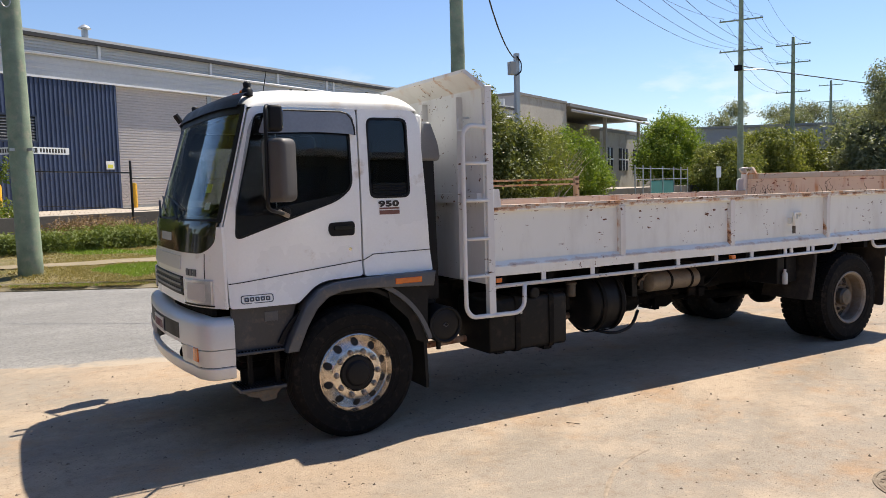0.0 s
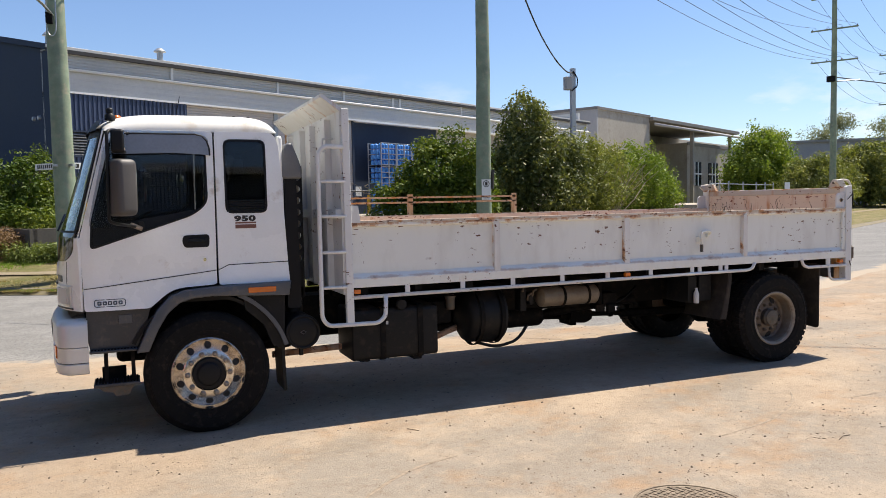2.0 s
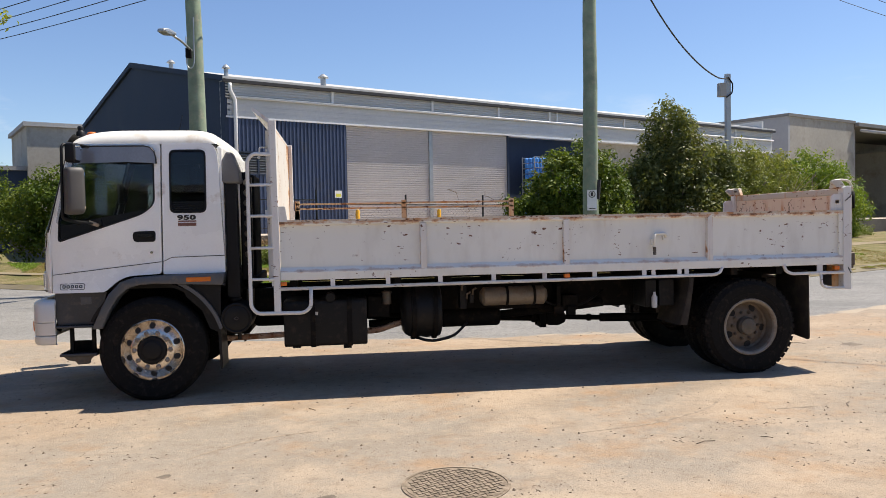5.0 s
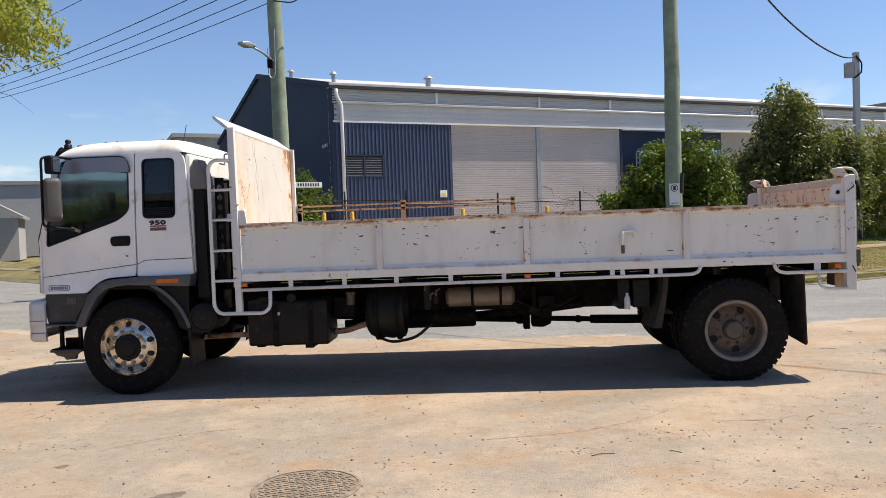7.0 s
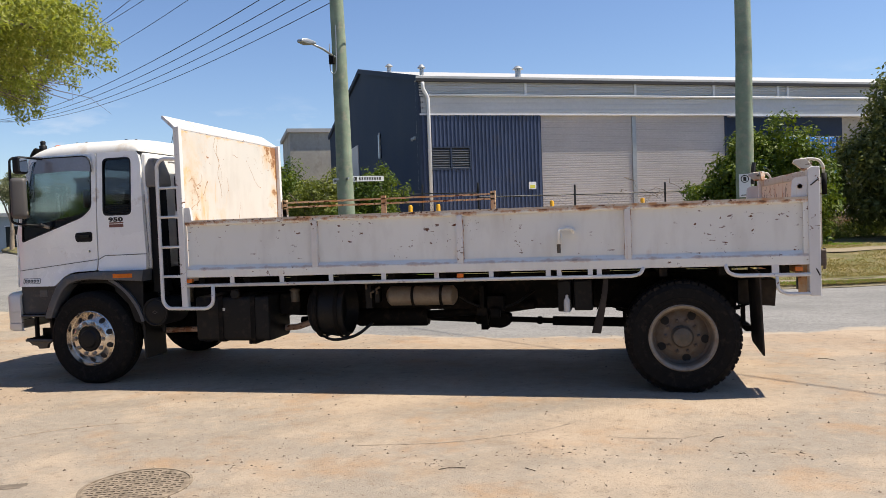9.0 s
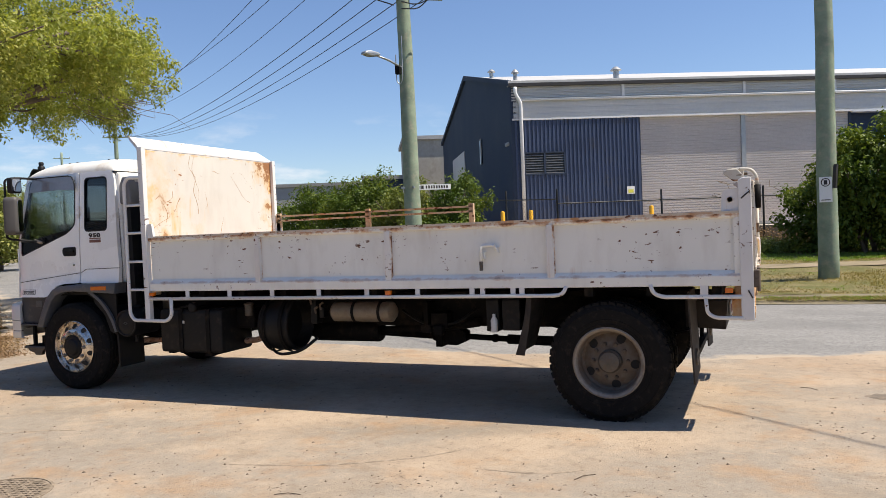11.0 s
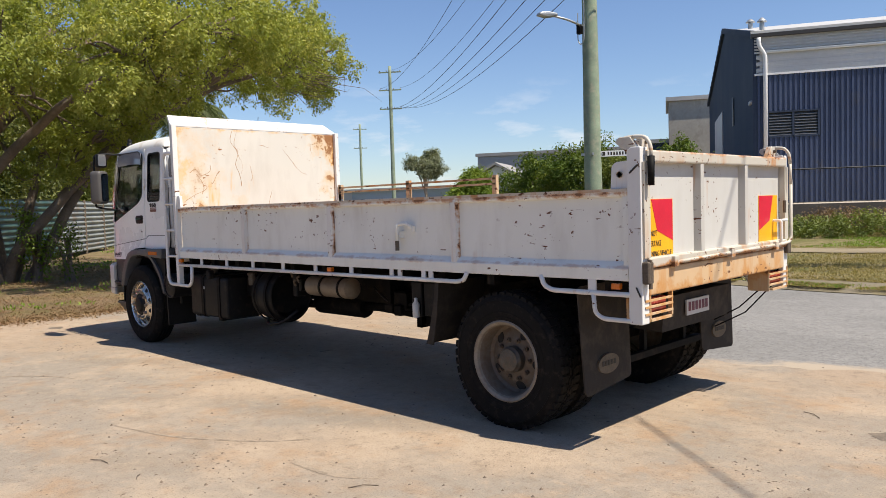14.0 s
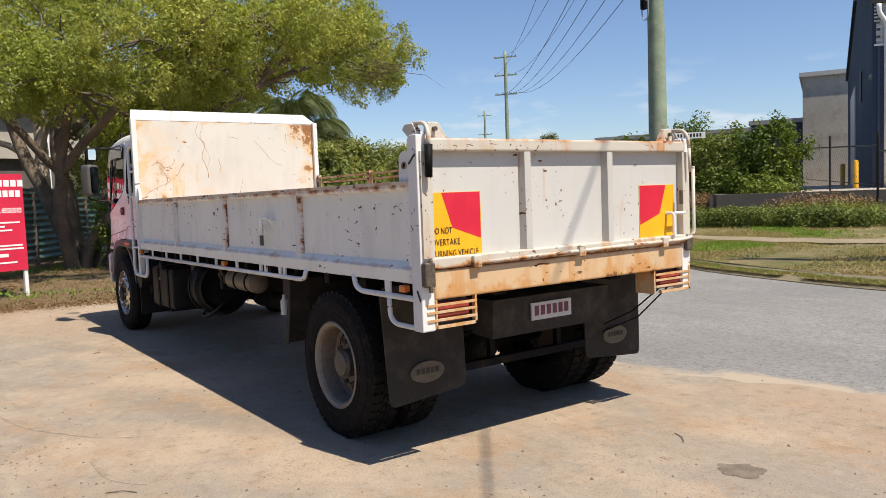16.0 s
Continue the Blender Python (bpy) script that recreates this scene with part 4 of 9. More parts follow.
WIN = rounded([(-2.045, 1.52), (-2.03, 1.74), (-1.86, 2.415), (-1.15, 2.415), (-1.145, 1.87), (-1.27, 1.775)], [0.05, 0.03, 0.06, 0.07, 0.12, 0.06])
REAR_WIN = rounded(rect(-1.01, -0.665, 1.785, 2.4), 0.06)
DOOR = rounded([(-2.10, 1.045), (-2.115, 1.62), (-1.895, 2.462), (-1.09, 2.462), (-1.098, 1.205), (-1.45, 1.19), (-1.62, 1.045)], [0.02, 0.02, 0.06, 0.03, 0.03, 0.1, 0.03])
QUARTER = rounded([(-1.082, 1.2), (-1.076, 2.462), (-0.6, 2.462), (-0.555, 2.36), (-0.5, 1.2)], [0.02, 0.02, 0.06, 0.1, 0.02])
PILLAR = [(-2.125, 1.045), (-2.135, 1.62), (-2.115, 1.68), (-1.92, 2.462), (-1.907, 2.462), (-2.123, 1.62), (-2.11, 1.045)]

for far in (False, True):
    bm = bmesh.new()
    sheet(bm, DOOR, [WIN], on_side(far), 0.045, CUTS)
    door = part("door", bm, CAB, truck, "white cab door with a large dropped window", smooth=40)
    bm = bmesh.new()
    sheet(bm, DOOR, [WIN], on_side(far, -0.047), 0.006, CUTS)
    part("door_trim", bm, TRIM_GREY, door)
    # glazing: a clear upper pane and the dark dropped corner
    bm = bmesh.new()
    sheet(bm, rounded([(-2.03, 1.675), (-2.025, 1.75), (-1.855, 2.41), (-1.155, 2.41), (-1.15, 1.86), (-1.3, 1.80)], 0.04), [], on_side(far, -0.014), 0.005)
    part("window_pane", bm, SIDE_GLASS, door)
    bm = bmesh.new()
    sheet(bm, rounded([(-2.045, 1.52), (-2.04, 1.69), (-1.3, 1.815), (-1.2, 1.83), (-1.27, 1.775)], [0.05, 0.01, 0.01, 0.01, 0.03]), [], on_side(far, -0.008), 0.012)
    part("lower_window", bm, BLACK_GLOSS, door)
    bm = bmesh.new()
    sheet(bm, WIN, [[(u + (-1.6 - u) * 0.032, v + (2.0 - v) * 0.04) for u, v in WIN]], on_side(far, 0.003), 0.01)
    part("window_seal", bm, BLACK, door)
    bm = bmesh.new()
    sheet(bm, rounded([(-1.34, 1.515), (-1.36, 1.56), (-1.35, 1.615), (-1.16, 1.62), (-1.145, 1.6), (-1.15, 1.515)], 0.025), [], on_side(far, 0.004), 0.02)
    part("door_handle", bm, BLACK, door, smooth=40)
    bm = bmesh.new()
    sheet(bm, rounded(rect(-1.315, -1.17, 1.56, 1.59), 0.012), [], on_side(far, 0.022), 0.012)
    part("handle_grip", bm, BLACK_GLOSS, door)
    bm = bmesh.new()
    sheet(bm, rounded(rect(-1.2, -1.175, 1.4, 1.425), 0.01), [], on_side(far, 0.004), 0.006)
    part("door_lock", bm, CHROME, door)
    # a dark strip painted in for the shade of the crease over the sill
    bm = bmesh.new()
    sheet(bm, [(-2.10, 1.214), (-2.10, 1.22), (-1.10, 1.324), (-1.10, 1.318)], [], on_side(far, 0.004), 0.006, CUTS[:2])
    part("crease_shade", bm, SEAM_SHADE, door)
    # smoked weather visor over the window
    bm = bmesh.new()
    vis = rounded([(-1.85, 2.27), (-1.80, 2.4), (-1.79, 2.43), (-1.128, 2.43), (-1.122, 2.262), (-1.17, 2.27), (-1.4, 2.282)], [0.02, 0.03, 0.03, 0.1, 0.01, 0.03, 0.05])
    sheet(bm, vis, [], on_side(far, 0.035), 0.006)
    part("weather_visor", bm, VISOR, door)
    bm = bmesh.new()
    visor_line = [on_side(far, 0.034)(u, v, 0) for u, v in ((-1.8, 2.425), (-1.72, 2.434), (-1.23, 2.434), (-1.175, 2.42), (-1.14, 2.38), (-1.123, 2.32), (-1.12, 2.262))]
    tube(bm, visor_line, 0.007, 6)
    part("visor_edge", bm, BLACK, door)

    bm = bmesh.new()
    sheet(bm, rounded([(-2.045, 1.70), (-2.03, 1.8), (-1.915, 2.32), (-1.865, 2.40), (-1.83, 2.41), (-1.835, 1.72), (-1.86, 1.69)], [0.03, 0.02, 0.04, 0.03, 0.02, 0.03, 0.02]), [], on_side(far, 0.028), 0.005, CUTS[:2])
    part("smoked_shield", bm, SHIELD, door, "smoked clear plastic wind shield", smooth=40)

    bm = bmesh.new()
    sheet(bm, QUARTER, [REAR_WIN], on_side(far), 0.045, CUTS)
    quarter = part("rear_quarter_panel", bm, CAB, truck, smooth=40)
    bm = bmesh.new()
    sheet(bm, QUARTER, [REAR_WIN], on_side(far, -0.047), 0.006, CUTS)
    part("quarter_trim", bm, TRIM_GREY, quarter)
    bm = bmesh.new()
    sheet(bm, rounded(rect(-1.005, -0.67, 1.89, 2.395), 0.05), [], on_side(far, -0.012), 0.005)
    part("rear_window_pane", bm, DARK_GLASS, quarter)
    bm = bmesh.new()
    sheet(bm, REAR_WIN, [[(u + (-0.84 - u) * 0.09, v + (2.09 - v) * 0.05) for u, v in REAR_WIN]], on_side(far, 0.003), 0.012)
    part("rear_window_seal", bm, BLACK, quarter)
    bm = bmesh.new()
    for k in range(5):
        sheet(b2 := bmesh.new(), rect(-0.98, -0.695, 1.805 + 0.02 * k, 1.817 + 0.02 * k), [], on_side(far, -0.002), 0.012)
        tmp = bpy.data.meshes.new("tmp")
        b2.to_mesh(tmp)
        b2.free()
        bm.from_mesh(tmp)
        bpy.data.meshes.remove(tmp)
    part("vent_louvre", bm, BLACK_GLOSS, quarter)
    bm = bmesh.new()
    sheet(bm, rect(-1.0, -0.675, 1.79, 1.905), [], on_side(far, -0.014), 0.01)
    part("vent_backing", bm, BLACK, quarter)
    # dark strip for the shade along the quarter panel's crease
    bm = bmesh.new()
    sheet(bm, [(-1.085, 1.318), (-1.085, 1.324), (-1.0, 1.364), (-0.505, 1.371), (-0.505, 1.365), (-1.0, 1.358)], [], on_side(far, 0.004), 0.006)
    part("crease_shade", bm, SEAM_SHADE, quarter)
    bm = bmesh.new()
    sheet(bm, PILLAR, [], on_side(far), 0.04)
    part("windscreen_pillar", bm, CAB, truck, smooth=40)
    # stripes under the model number
    bm = bmesh.new()
    sheet(bm, rect(-0.935, -0.765, 1.70, 1.713), [], on_side(far, 0.002), 0.002)
    part("stripe", bm, STRIPE, quarter)
    bm = bmesh.new()
    sheet(bm, rect(-0.935, -0.765, 1.66, 1.692), [], on_side(far, 0.002), 0.002)
    part("stripe", bm, STRIPE, quarter)
    turn = pose(-0.77, side_y(-0.8, 1.74, True) + 0.003, 1.722, 90, 0, 180) if far else pose(-0.94, side_y(-0.8, 1.74, False) - 0.003, 1.722, 90, 0, 0)
    text_mesh("model_number", "950", 0.06, INK, turn, quarter, 1.12, 0.001, 0.175, 0.0035)

# plain bars for the maker's badge on the doors
for far in (False, True):
    bm = bmesh.new()
    ring = rounded(rect(-2.03, -1.80, 1.075, 1.135), 0.02)
    sheet(bm, ring, [[(u + (-1.915 - u) * 0.05, v + (1.105 - v) * 0.18) for u, v in ring]], on_side(far, 0.003), 0.003)
    badge = part("badge_rim", bm, GREY_PLASTIC, truck)
    for k in range(5):
        bm = bmesh.new()
        u = -2.006 + 0.038 * k
        sheet(bm, rounded(rect(u, u + 0.03, 1.09, 1.12), 0.006), [rect(u + 0.009, u + 0.021, 1.099, 1.111)], on_side(far, 0.003), 0.003)
        part("badge_bar", bm, GREY_PLASTIC, badge)

# cab front: plan curve between the two pillars
def front_x(y, z):
    s = abs((y - YC) / 1.05)
    if z < 1.62:
        mid, edge_x = -2.33 + 0.03 * max(0.0, (z - 1.3) / 0.32), -2.125
    else:
        f = (z - 1.62) / 0.86
        mid, edge_x = -2.30 + 0.27 * f, -2.13 + 0.225 * f
    return mid + (edge_x - mid) * min(1.0, s) ** 4.0


def front_strip(z0, z1, y0, y1, proud, nu=40, nv=6, thick=0.02):
    """A piece of the curved front between two heights."""
    b = bmesh.new()
    rows = []
    for i in range(nu + 1):
        y = y0 + (y1 - y0) * i / nu
        rows.append([(front_x(y, z0 + (z1 - z0) * j / nv) - proud, y, z0 + (z1 - z0) * j / nv) for j in range(nv + 1)])
    face = [[b.verts.new(p) for p in r] for r in rows]
    rear = [[b.verts.new((p[0] + thick, p[1], p[2])) for p in r] for r in rows]
    for i in range(nu):
        for j in range(nv):
            b.faces.new((face[i][j], face[i][j + 1], face[i + 1][j + 1], face[i + 1][j]))
            b.faces.new((rear[i][j], rear[i + 1][j], rear[i + 1][j + 1], rear[i][j + 1]))
        for j in (0, nv):
            b.faces.new((face[i][j], face[i + 1][j], rear[i + 1][j], rear[i][j]))
    for i in (0, nu):
        for j in range(nv):
            b.faces.new((face[i][j], rear[i][j], rear[i][j + 1], face[i][j + 1]))
    bmesh.ops.recalc_face_normals(b, faces=b.faces)
    return b


YA, YB = 0.155, 2 * YC - 0.155
part("front_panel", front_strip(1.045, 1.62, YA - 0.02, YB + 0.02, 0.0), CAB, truck, smooth=40)
bm = bmesh.new()
sheet(bm, rounded([(YA + 0.015, 1.66), (YA + 0.04, 1.5), (YA + 0.16, 1.43), (YB - 0.16, 1.43), (YB - 0.04, 1.5), (YB - 0.015, 1.66)], [0.01, 0.12, 0.12, 0.12, 0.12, 0.01]), [],
      lambda u, v, w: (front_x(u, v) - 0.007 + w, u, v), 0.01, [((0.16 + 0.05 * k, 0), (1, 0)) for k in range(42)] + [((0, 1.62), (0, 1)), ((0, 1.55), (0, 1))])
part("black_front_panel", bm, BLACK_GLOSS, truck, smooth=40)
part("windscreen", front_strip(1.655, 2.44, YA + 0.02, YB - 0.02, 0.0, 40, 10, 0.006), SCREEN_GLASS, truck, "large curved windscreen", smooth=60).visible_shadow = False
for z0, z1, y0, y1 in ((1.64, 1.675, YA + 0.02, YB - 0.02), (2.41, 2.475, YA + 0.02, YB - 0.02)):
    part("windscreen_seal", front_strip(z0, z1, y0, y1, 0.004, 40, 2, 0.014), BLACK, truck, smooth=60)
for y0, y1 in ((YA, YA + 0.028), (YB - 0.028, YB)):
    part("windscreen_seal", front_strip(1.65, 2.45, y0, y1, 0.004, 3, 10, 0.014), BLACK, truck, smooth=60)
grille = part("grille", front_strip(1.11, 1.25, 0.62, 2 * YC - 0.62, 0.004, 30, 2, 0.01), BLACK, truck)
for z in (1.135, 1.18, 1.225):
    part("grille_slat", front_strip(z, z + 0.018, 0.64, 2 * YC - 0.64, 0.014, 30, 1, 0.012), GREY_PLASTIC, grille)
part("grille_cover", front_strip(1.30, 1.40, 0.66, 2 * YC - 0.66, 0.01, 30, 2, 0.012), SILVER, truck)
for k in range(5):
    part("badge_bar", front_strip(1.50, 1.56, YC - 0.19 + 0.08 * k, YC - 0.13 + 0.08 * k, 0.012, 2, 1, 0.006), BADGE, truck)
for k in range(3):
    part("badge_bar", front_strip(1.265, 1.315, 0.50 - 0.055 * k, 0.54 - 0.055 * k, 0.006, 2, 1, 0.006), GREY_PLASTIC, truck)
for far in (False, True):
    y0, y1 = (0.215, 0.56) if not far else (2 * YC - 0.56, 2 * YC - 0.215)
    lamp = part("headlight", front_strip(1.062, 1.245, y0, y1, 0.006, 14, 3, 0.012), BADGE, truck, smooth=40)
    part("lens", front_strip(1.07, 1.238, y0 + 0.008, y1 - 0.008, 0.016, 14, 3, 0.012), LENS, lamp, smooth=40)
    part("reflector", front_strip(1.095, 1.215, y0 + 0.06, y1 - 0.06, 0.019, 10, 2, 0.004), PLATE, lamp, smooth=40)
    part("lamp_rim", front_strip(1.056, 1.066, y0 - 0.005, y1 + 0.005, 0.014, 14, 1, 0.012), BLACK, lamp)
    ye = 0.295 if not far else 2 * YC - 0.295
    part("panel_seam", front_strip(1.25, 1.43, ye - 0.003, ye + 0.003, 0.002, 1, 8, 0.004), SEAM_SHADE, truck)
# wipers
for y in (0.75, 1.45):
    bm = tubes([[(front_x(y, 1.68) - 0.03, y, 1.67), (front_x(y + 0.35, 1.8) - 0.03, y + 0.35, 1.80)]], 0.009, 6)
    tube(bm, [(front_x(y - 0.05, 1.76) - 0.02, y - 0.05, 1.735), (front_x(y + 0.6, 1.82) - 0.02, y + 0.6, 1.84)], 0.007, 6)
    part("wiper", bm, BLACK, truck)

# roof
def roof_point(u, v):
    s, t = 2 * u - 1, 2 * v - 1
    x_front = -1.90 - 0.11 * (1 - abs(t) ** 3.5)
    x = x_front + (-0.565 - x_front) * u
    y = YC + t * (YC - 0.155)
    f = max(0.0, 1 - abs(s) ** (3.6 if s < 0 else 8.0)) ** 0.5 * max(0.0, 1 - abs(t) ** 8.0) ** 0.5
    return (x, y, 2.455 + 0.16 * f + 0.022 * (1 - t * t) * f)


def dense(u):
    """Rows crowded towards both ends."""
    return 0.5 - 0.5 * math.cos(math.pi * u)


bm = bmesh.new()
grid(bm, 40, 40, lambda u, v: roof_point(dense(u), dense(v)))
bmesh.ops.recalc_face_normals(bm, faces=bm.faces)
part("roof", bm, ROOF_PAINT, truck, smooth=60)
part("roof_liner", boxes((-1.86, -0.58, 0.17, 2 * YC - 0.17, 2.42, 2.45)), TRIM_GREY, truck)
part("rear_wall", boxes((-0.57, -0.51, 0.17, 2 * YC - 0.17, 1.2, 2.44), bevel=0.03), CAB, truck)
part("rear_trim", boxes((-0.577, -0.571, 0.18, 2 * YC - 0.18, 1.2, 2.42)), TRIM_GREY, truck)
part("cab_floor", boxes((-2.1, -0.52, 0.2, 2 * YC - 0.2, 1.06, 1.2)), BLACK, truck)
for y in (0.4, 2 * YC - 0.4):
    for x in (-1.5, -1.38, -0.88, -0.76):
        bm = bmesh.new()
        u = (x + 1.98) / 1.415
        zr = roof_point(u, (y - 0.155) / (2 * YC - 0.31))[2]
        lathe(bm, [(0.012, zr - 0.01), (0.012, zr + 0.006), (0, zr + 0.008)], (x, y, 0), "z", 8)
        part("roof_bolt", bm, BLACK, truck)
# header with lamps and beacons over the screen
bm = bmesh.new()
vs = [[(front_x(y, 2.44) - 0.02 + 0.09 * k, y, 2.46 + 0.105 * math.sin(math.pi / 2 * k)) for k in (0, 0.35, 0.7, 1.0)] for y in np.linspace(YA + 0.05, YB - 0.05, 30)]
vv = [[bm.verts.new(p) for p in r] for r in vs]
for a, b in zip(vv, vv[1:]):
    for k in range(3):
        bm.faces.new((a[k], a[k + 1], b[k + 1], b[k]))
part("roof_visor", bm, BLACK, truck, smooth=60)
for y in (0.3, 2 * YC - 0.3):
    bm = bmesh.new()
    lathe(bm, [(0.0, 0.0), (0.04, 0.0), (0.04, 0.04), (0.025, 0.055), (0.03, 0.085), (0.018, 0.1), (0, 0.102)], (-1.86, y, 2.55), "z", 14)
    part("horn_cap", bm, BLACK, truck, smooth=50)
for y in (0.5, 0.72, 1.64, 1.86):
    bm = bmesh.new()
    lathe(bm, [(0.045, 0.0), (0.045, 0.01), (0.036, 0.022), (0.0, 0.028)], (-1.82, y, 2.59), "z", 16)
    part("roof_marker_lamp", bm, AMBER, truck, smooth=50)
for y in (1.92, 2.06):
    bm = bmesh.new()
    tube(bm, [(front_x(y, 2.44) - 0.01, y, 2.50), (front_x(y, 2.44) - 0.05, y, 2.56)], 0.024, 8)
    part("sensor", bm, BLACK, truck)
part("aerial", tubes([[(-1.3, 1.9, 2.6), (-1.22, 1.92, 2.98)]], 0.004, 5), BLACK, truck)

# cab inside
part("dashboard", prism(bmesh.new(), rounded([(-2.14, 1.2), (-2.14, 1.62), (-2.05, 1.68), (-1.88, 1.6), (-1.86, 1.45), (-1.98, 1.2)], 0.04), "y", 0.34, 2 * YC - 0.34), TRIM_GREY, truck, smooth=40)
for y in (0.62, 1.74):
    bm = bmesh.new()
    prism(bm, rounded([(-1.5, 1.3), (-1.52, 1.5), (-1.0, 1.48), (-1.0, 1.3)], 0.06), "y", y - 0.25, y + 0.25, 0.03)
    seat = part("seat", bm, SEAT, truck, smooth=50)
    bm = bmesh.new()
    prism(bm, rounded([(-1.1, 1.45), (-0.92, 2.08), (-0.78, 2.08), (-0.93, 1.42)], 0.05), "y", y - 0.24, y + 0.24, 0.04)
    part("backrest", bm, SEAT, seat, smooth=50)
    bm = bmesh.new()
    box(bm, -0.89, -0.8, y - 0.14, y + 0.14, 2.08, 2.26, 0.03)
    part("headrest", bm, SEAT, seat, smooth=50)
bm = bmesh.new()
wheel_m = Matrix.Translation((-1.74, 1.74, 1.7)) @ Euler((0, radians(-28), 0)).to_matrix().to_4x4()
ring = [wheel_m @ Vector((0.22 * math.cos(a), 0.22 * math.sin(a), 0)) for a in np.linspace(0, 2 * math.pi, 33)]
tube(bm, ring, 0.016, 8)
for a in (0.6, 2.5, 4.7):
    tube(bm, [wheel_m @ Vector((0, 0, -0.03)), wheel_m @ Vector((0.21 * math.cos(a), 0.21 * math.sin(a), 0))], 0.014, 6)
tube(bm, [wheel_m @ Vector((0, 0, -0.02)), (-1.98, 1.74, 1.4)], 0.03, 8)
part("steering_wheel", bm, BLACK, truck, smooth=50)
part("paper", boxes((-1.62, -1.6, 0.6, 0.75, 1.9, 2.1)), PAPER, truck)
part("sticker", front_strip(1.74, 1.79, 0.3, 0.36, -0.012, 2, 1, 0.002), PAPER, truck)
part("sticker", front_strip(1.86, 1.92, 0.33, 0.4, -0.012, 2, 1, 0.002), STICKER, truck)

# bumper: an upper band and a lower lip that wrap round both corners, with an open slot between them
def bumper_plan():
    """The outline seen from above, from the near end round the front to the far end."""
    half = [(-2.085, 0.088), (-2.2, 0.088)]
    for a in np.linspace(0, math.pi / 2, 12)[1:]:
        half.append((-2.2 - 0.13 * math.sin(a), 0.088 + 0.22 * (1 - math.cos(a))))
    half += [(-2.36, 0.5), (-2.385, 0.75), (-2.4, 1.0), (-2.402, YC)]
    return [Vector(p) for p in half] + [Vector((x, 2 * YC - y)) for x, y in half[-2::-1]]


PLAN = bumper_plan()
RUN = [0.0]
for p_, q_ in zip(PLAN, PLAN[1:]):
    RUN.append(RUN[-1] + (q_ - p_).length)
HALF_RUN = RUN[-1] / 2


def on_bumper(s, inset):
    """The point at run s along the bumper, set in by inset."""
    s = min(max(s, 0.0), RUN[-1])
    i = max(k for k in range(len(RUN) - 1) if RUN[k] <= s + 1e-9)
    f = (s - RUN[i]) / (RUN[i + 1] - RUN[i])
    d0 = (PLAN[i + 1] - PLAN[max(i - 1, 0)]).normalized()
    d1 = (PLAN[min(i + 2, len(PLAN) - 1)] - PLAN[i]).normalized()
    d = d0.lerp(d1, f).normalized()
    p = PLAN[i].lerp(PLAN[i + 1], f)
    return p.x - d.y * -inset, p.y + d.x * -inset


def bumper_band(name, prof, s0, s1, material, parent, n=60, label="", thick=0.03):
    """A moulding along the bumper. prof: rows of height and inset of its outer face."""
    b = bmesh.new()
    rows = []
    for k in range(n + 1):
        s = s0 + (s1 - s0) * k / n
        ring = [(*on_bumper(s, d), z) for z, d in prof] + [(*on_bumper(s, d + thick), z) for z, d in prof[::-1]]
        rows.append([b.verts.new(p) for p in ring])
    m = len(rows[0])
    for r, t in zip(rows, rows[1:]):
        for k in range(m):
            b.faces.new((r[k], t[k], t[(k + 1) % m], r[(k + 1) % m]))
    b.faces.new(rows[0])
    b.faces.new(rows[-1][::-1])
    bmesh.ops.recalc_face_normals(b, faces=b.faces)
    return part(name, b, material, parent, label, 40)


END = RUN[-1]
bumper = bumper_band("bumper", [(0.765, 0.012), (0.772, 0.0), (0.93, 0.0), (0.955, 0.01), (0.975, 0.035), (0.985, 0.09)], 0, END, SILVER, truck, 90, "silver-grey plastic front bumper with a slotted lower lip")
for s0, s1 in ((0.0, 0.62), (END - 0.62, END)):
    bumper_band("bumper_corner", [(0.648, 0.004), (0.765, 0.0)], s0, s1, SILVER, bumper, 30)
bumper_band("lower_lip", [(0.552, 0.03), (0.56, 0.01), (0.58, 0.0), (0.636, 0.0), (0.642, 0.008)], 0, END, SILVER, bumper, 90)
bumper_band("lip_joint", [(0.64, 0.012), (0.652, 0.012)], 0, 0.62, SEAM_SHADE, bumper, 30, "", 0.02)
bumper_band("air_opening", [(0.80, 0.001), (0.80, -0.003), (0.915, -0.003), (0.915, 0.001)], HALF_RUN - 0.6, HALF_RUN + 0.6, BLACK, bumper, 30, "", 0.01)
for sgn in (-1, 1):
    def run(a, b, sgn=sgn):
        return sorted((a, b)) if sgn < 0 else sorted((END - a, END - b))
    bumper_band("front_indicator", [(0.68, 0.0), (0.685, -0.008), (0.775, -0.008), (0.78, 0.0)], *run(0.29, 0.37), AMBER, bumper, 8, "", 0.01)
    bumper_band("fog_lamp", [(0.68, 0.0), (0.685, -0.008), (0.775, -0.008), (0.78, 0.0)], *run(0.374, 0.5), PLATE, bumper, 8, "", 0.01)
plate = bumper_band("number_plate", [(0.79, -0.012), (0.90, -0.012)], HALF_RUN - 0.19, HALF_RUN + 0.19, PLATE, bumper, 4, "", 0.006)
for k in range(6):
    s = HALF_RUN - 0.16 + 0.055 * k
    bumper_band("plate_bar", [(0.815, -0.015), (0.875, -0.015)], s, s + 0.036, MAROON, plate, 1, "", 0.003)
part("radiator", boxes((-2.12, -2.06, 0.45, 2 * YC - 0.45, 0.75, 1.05)), CHASSIS, truck)
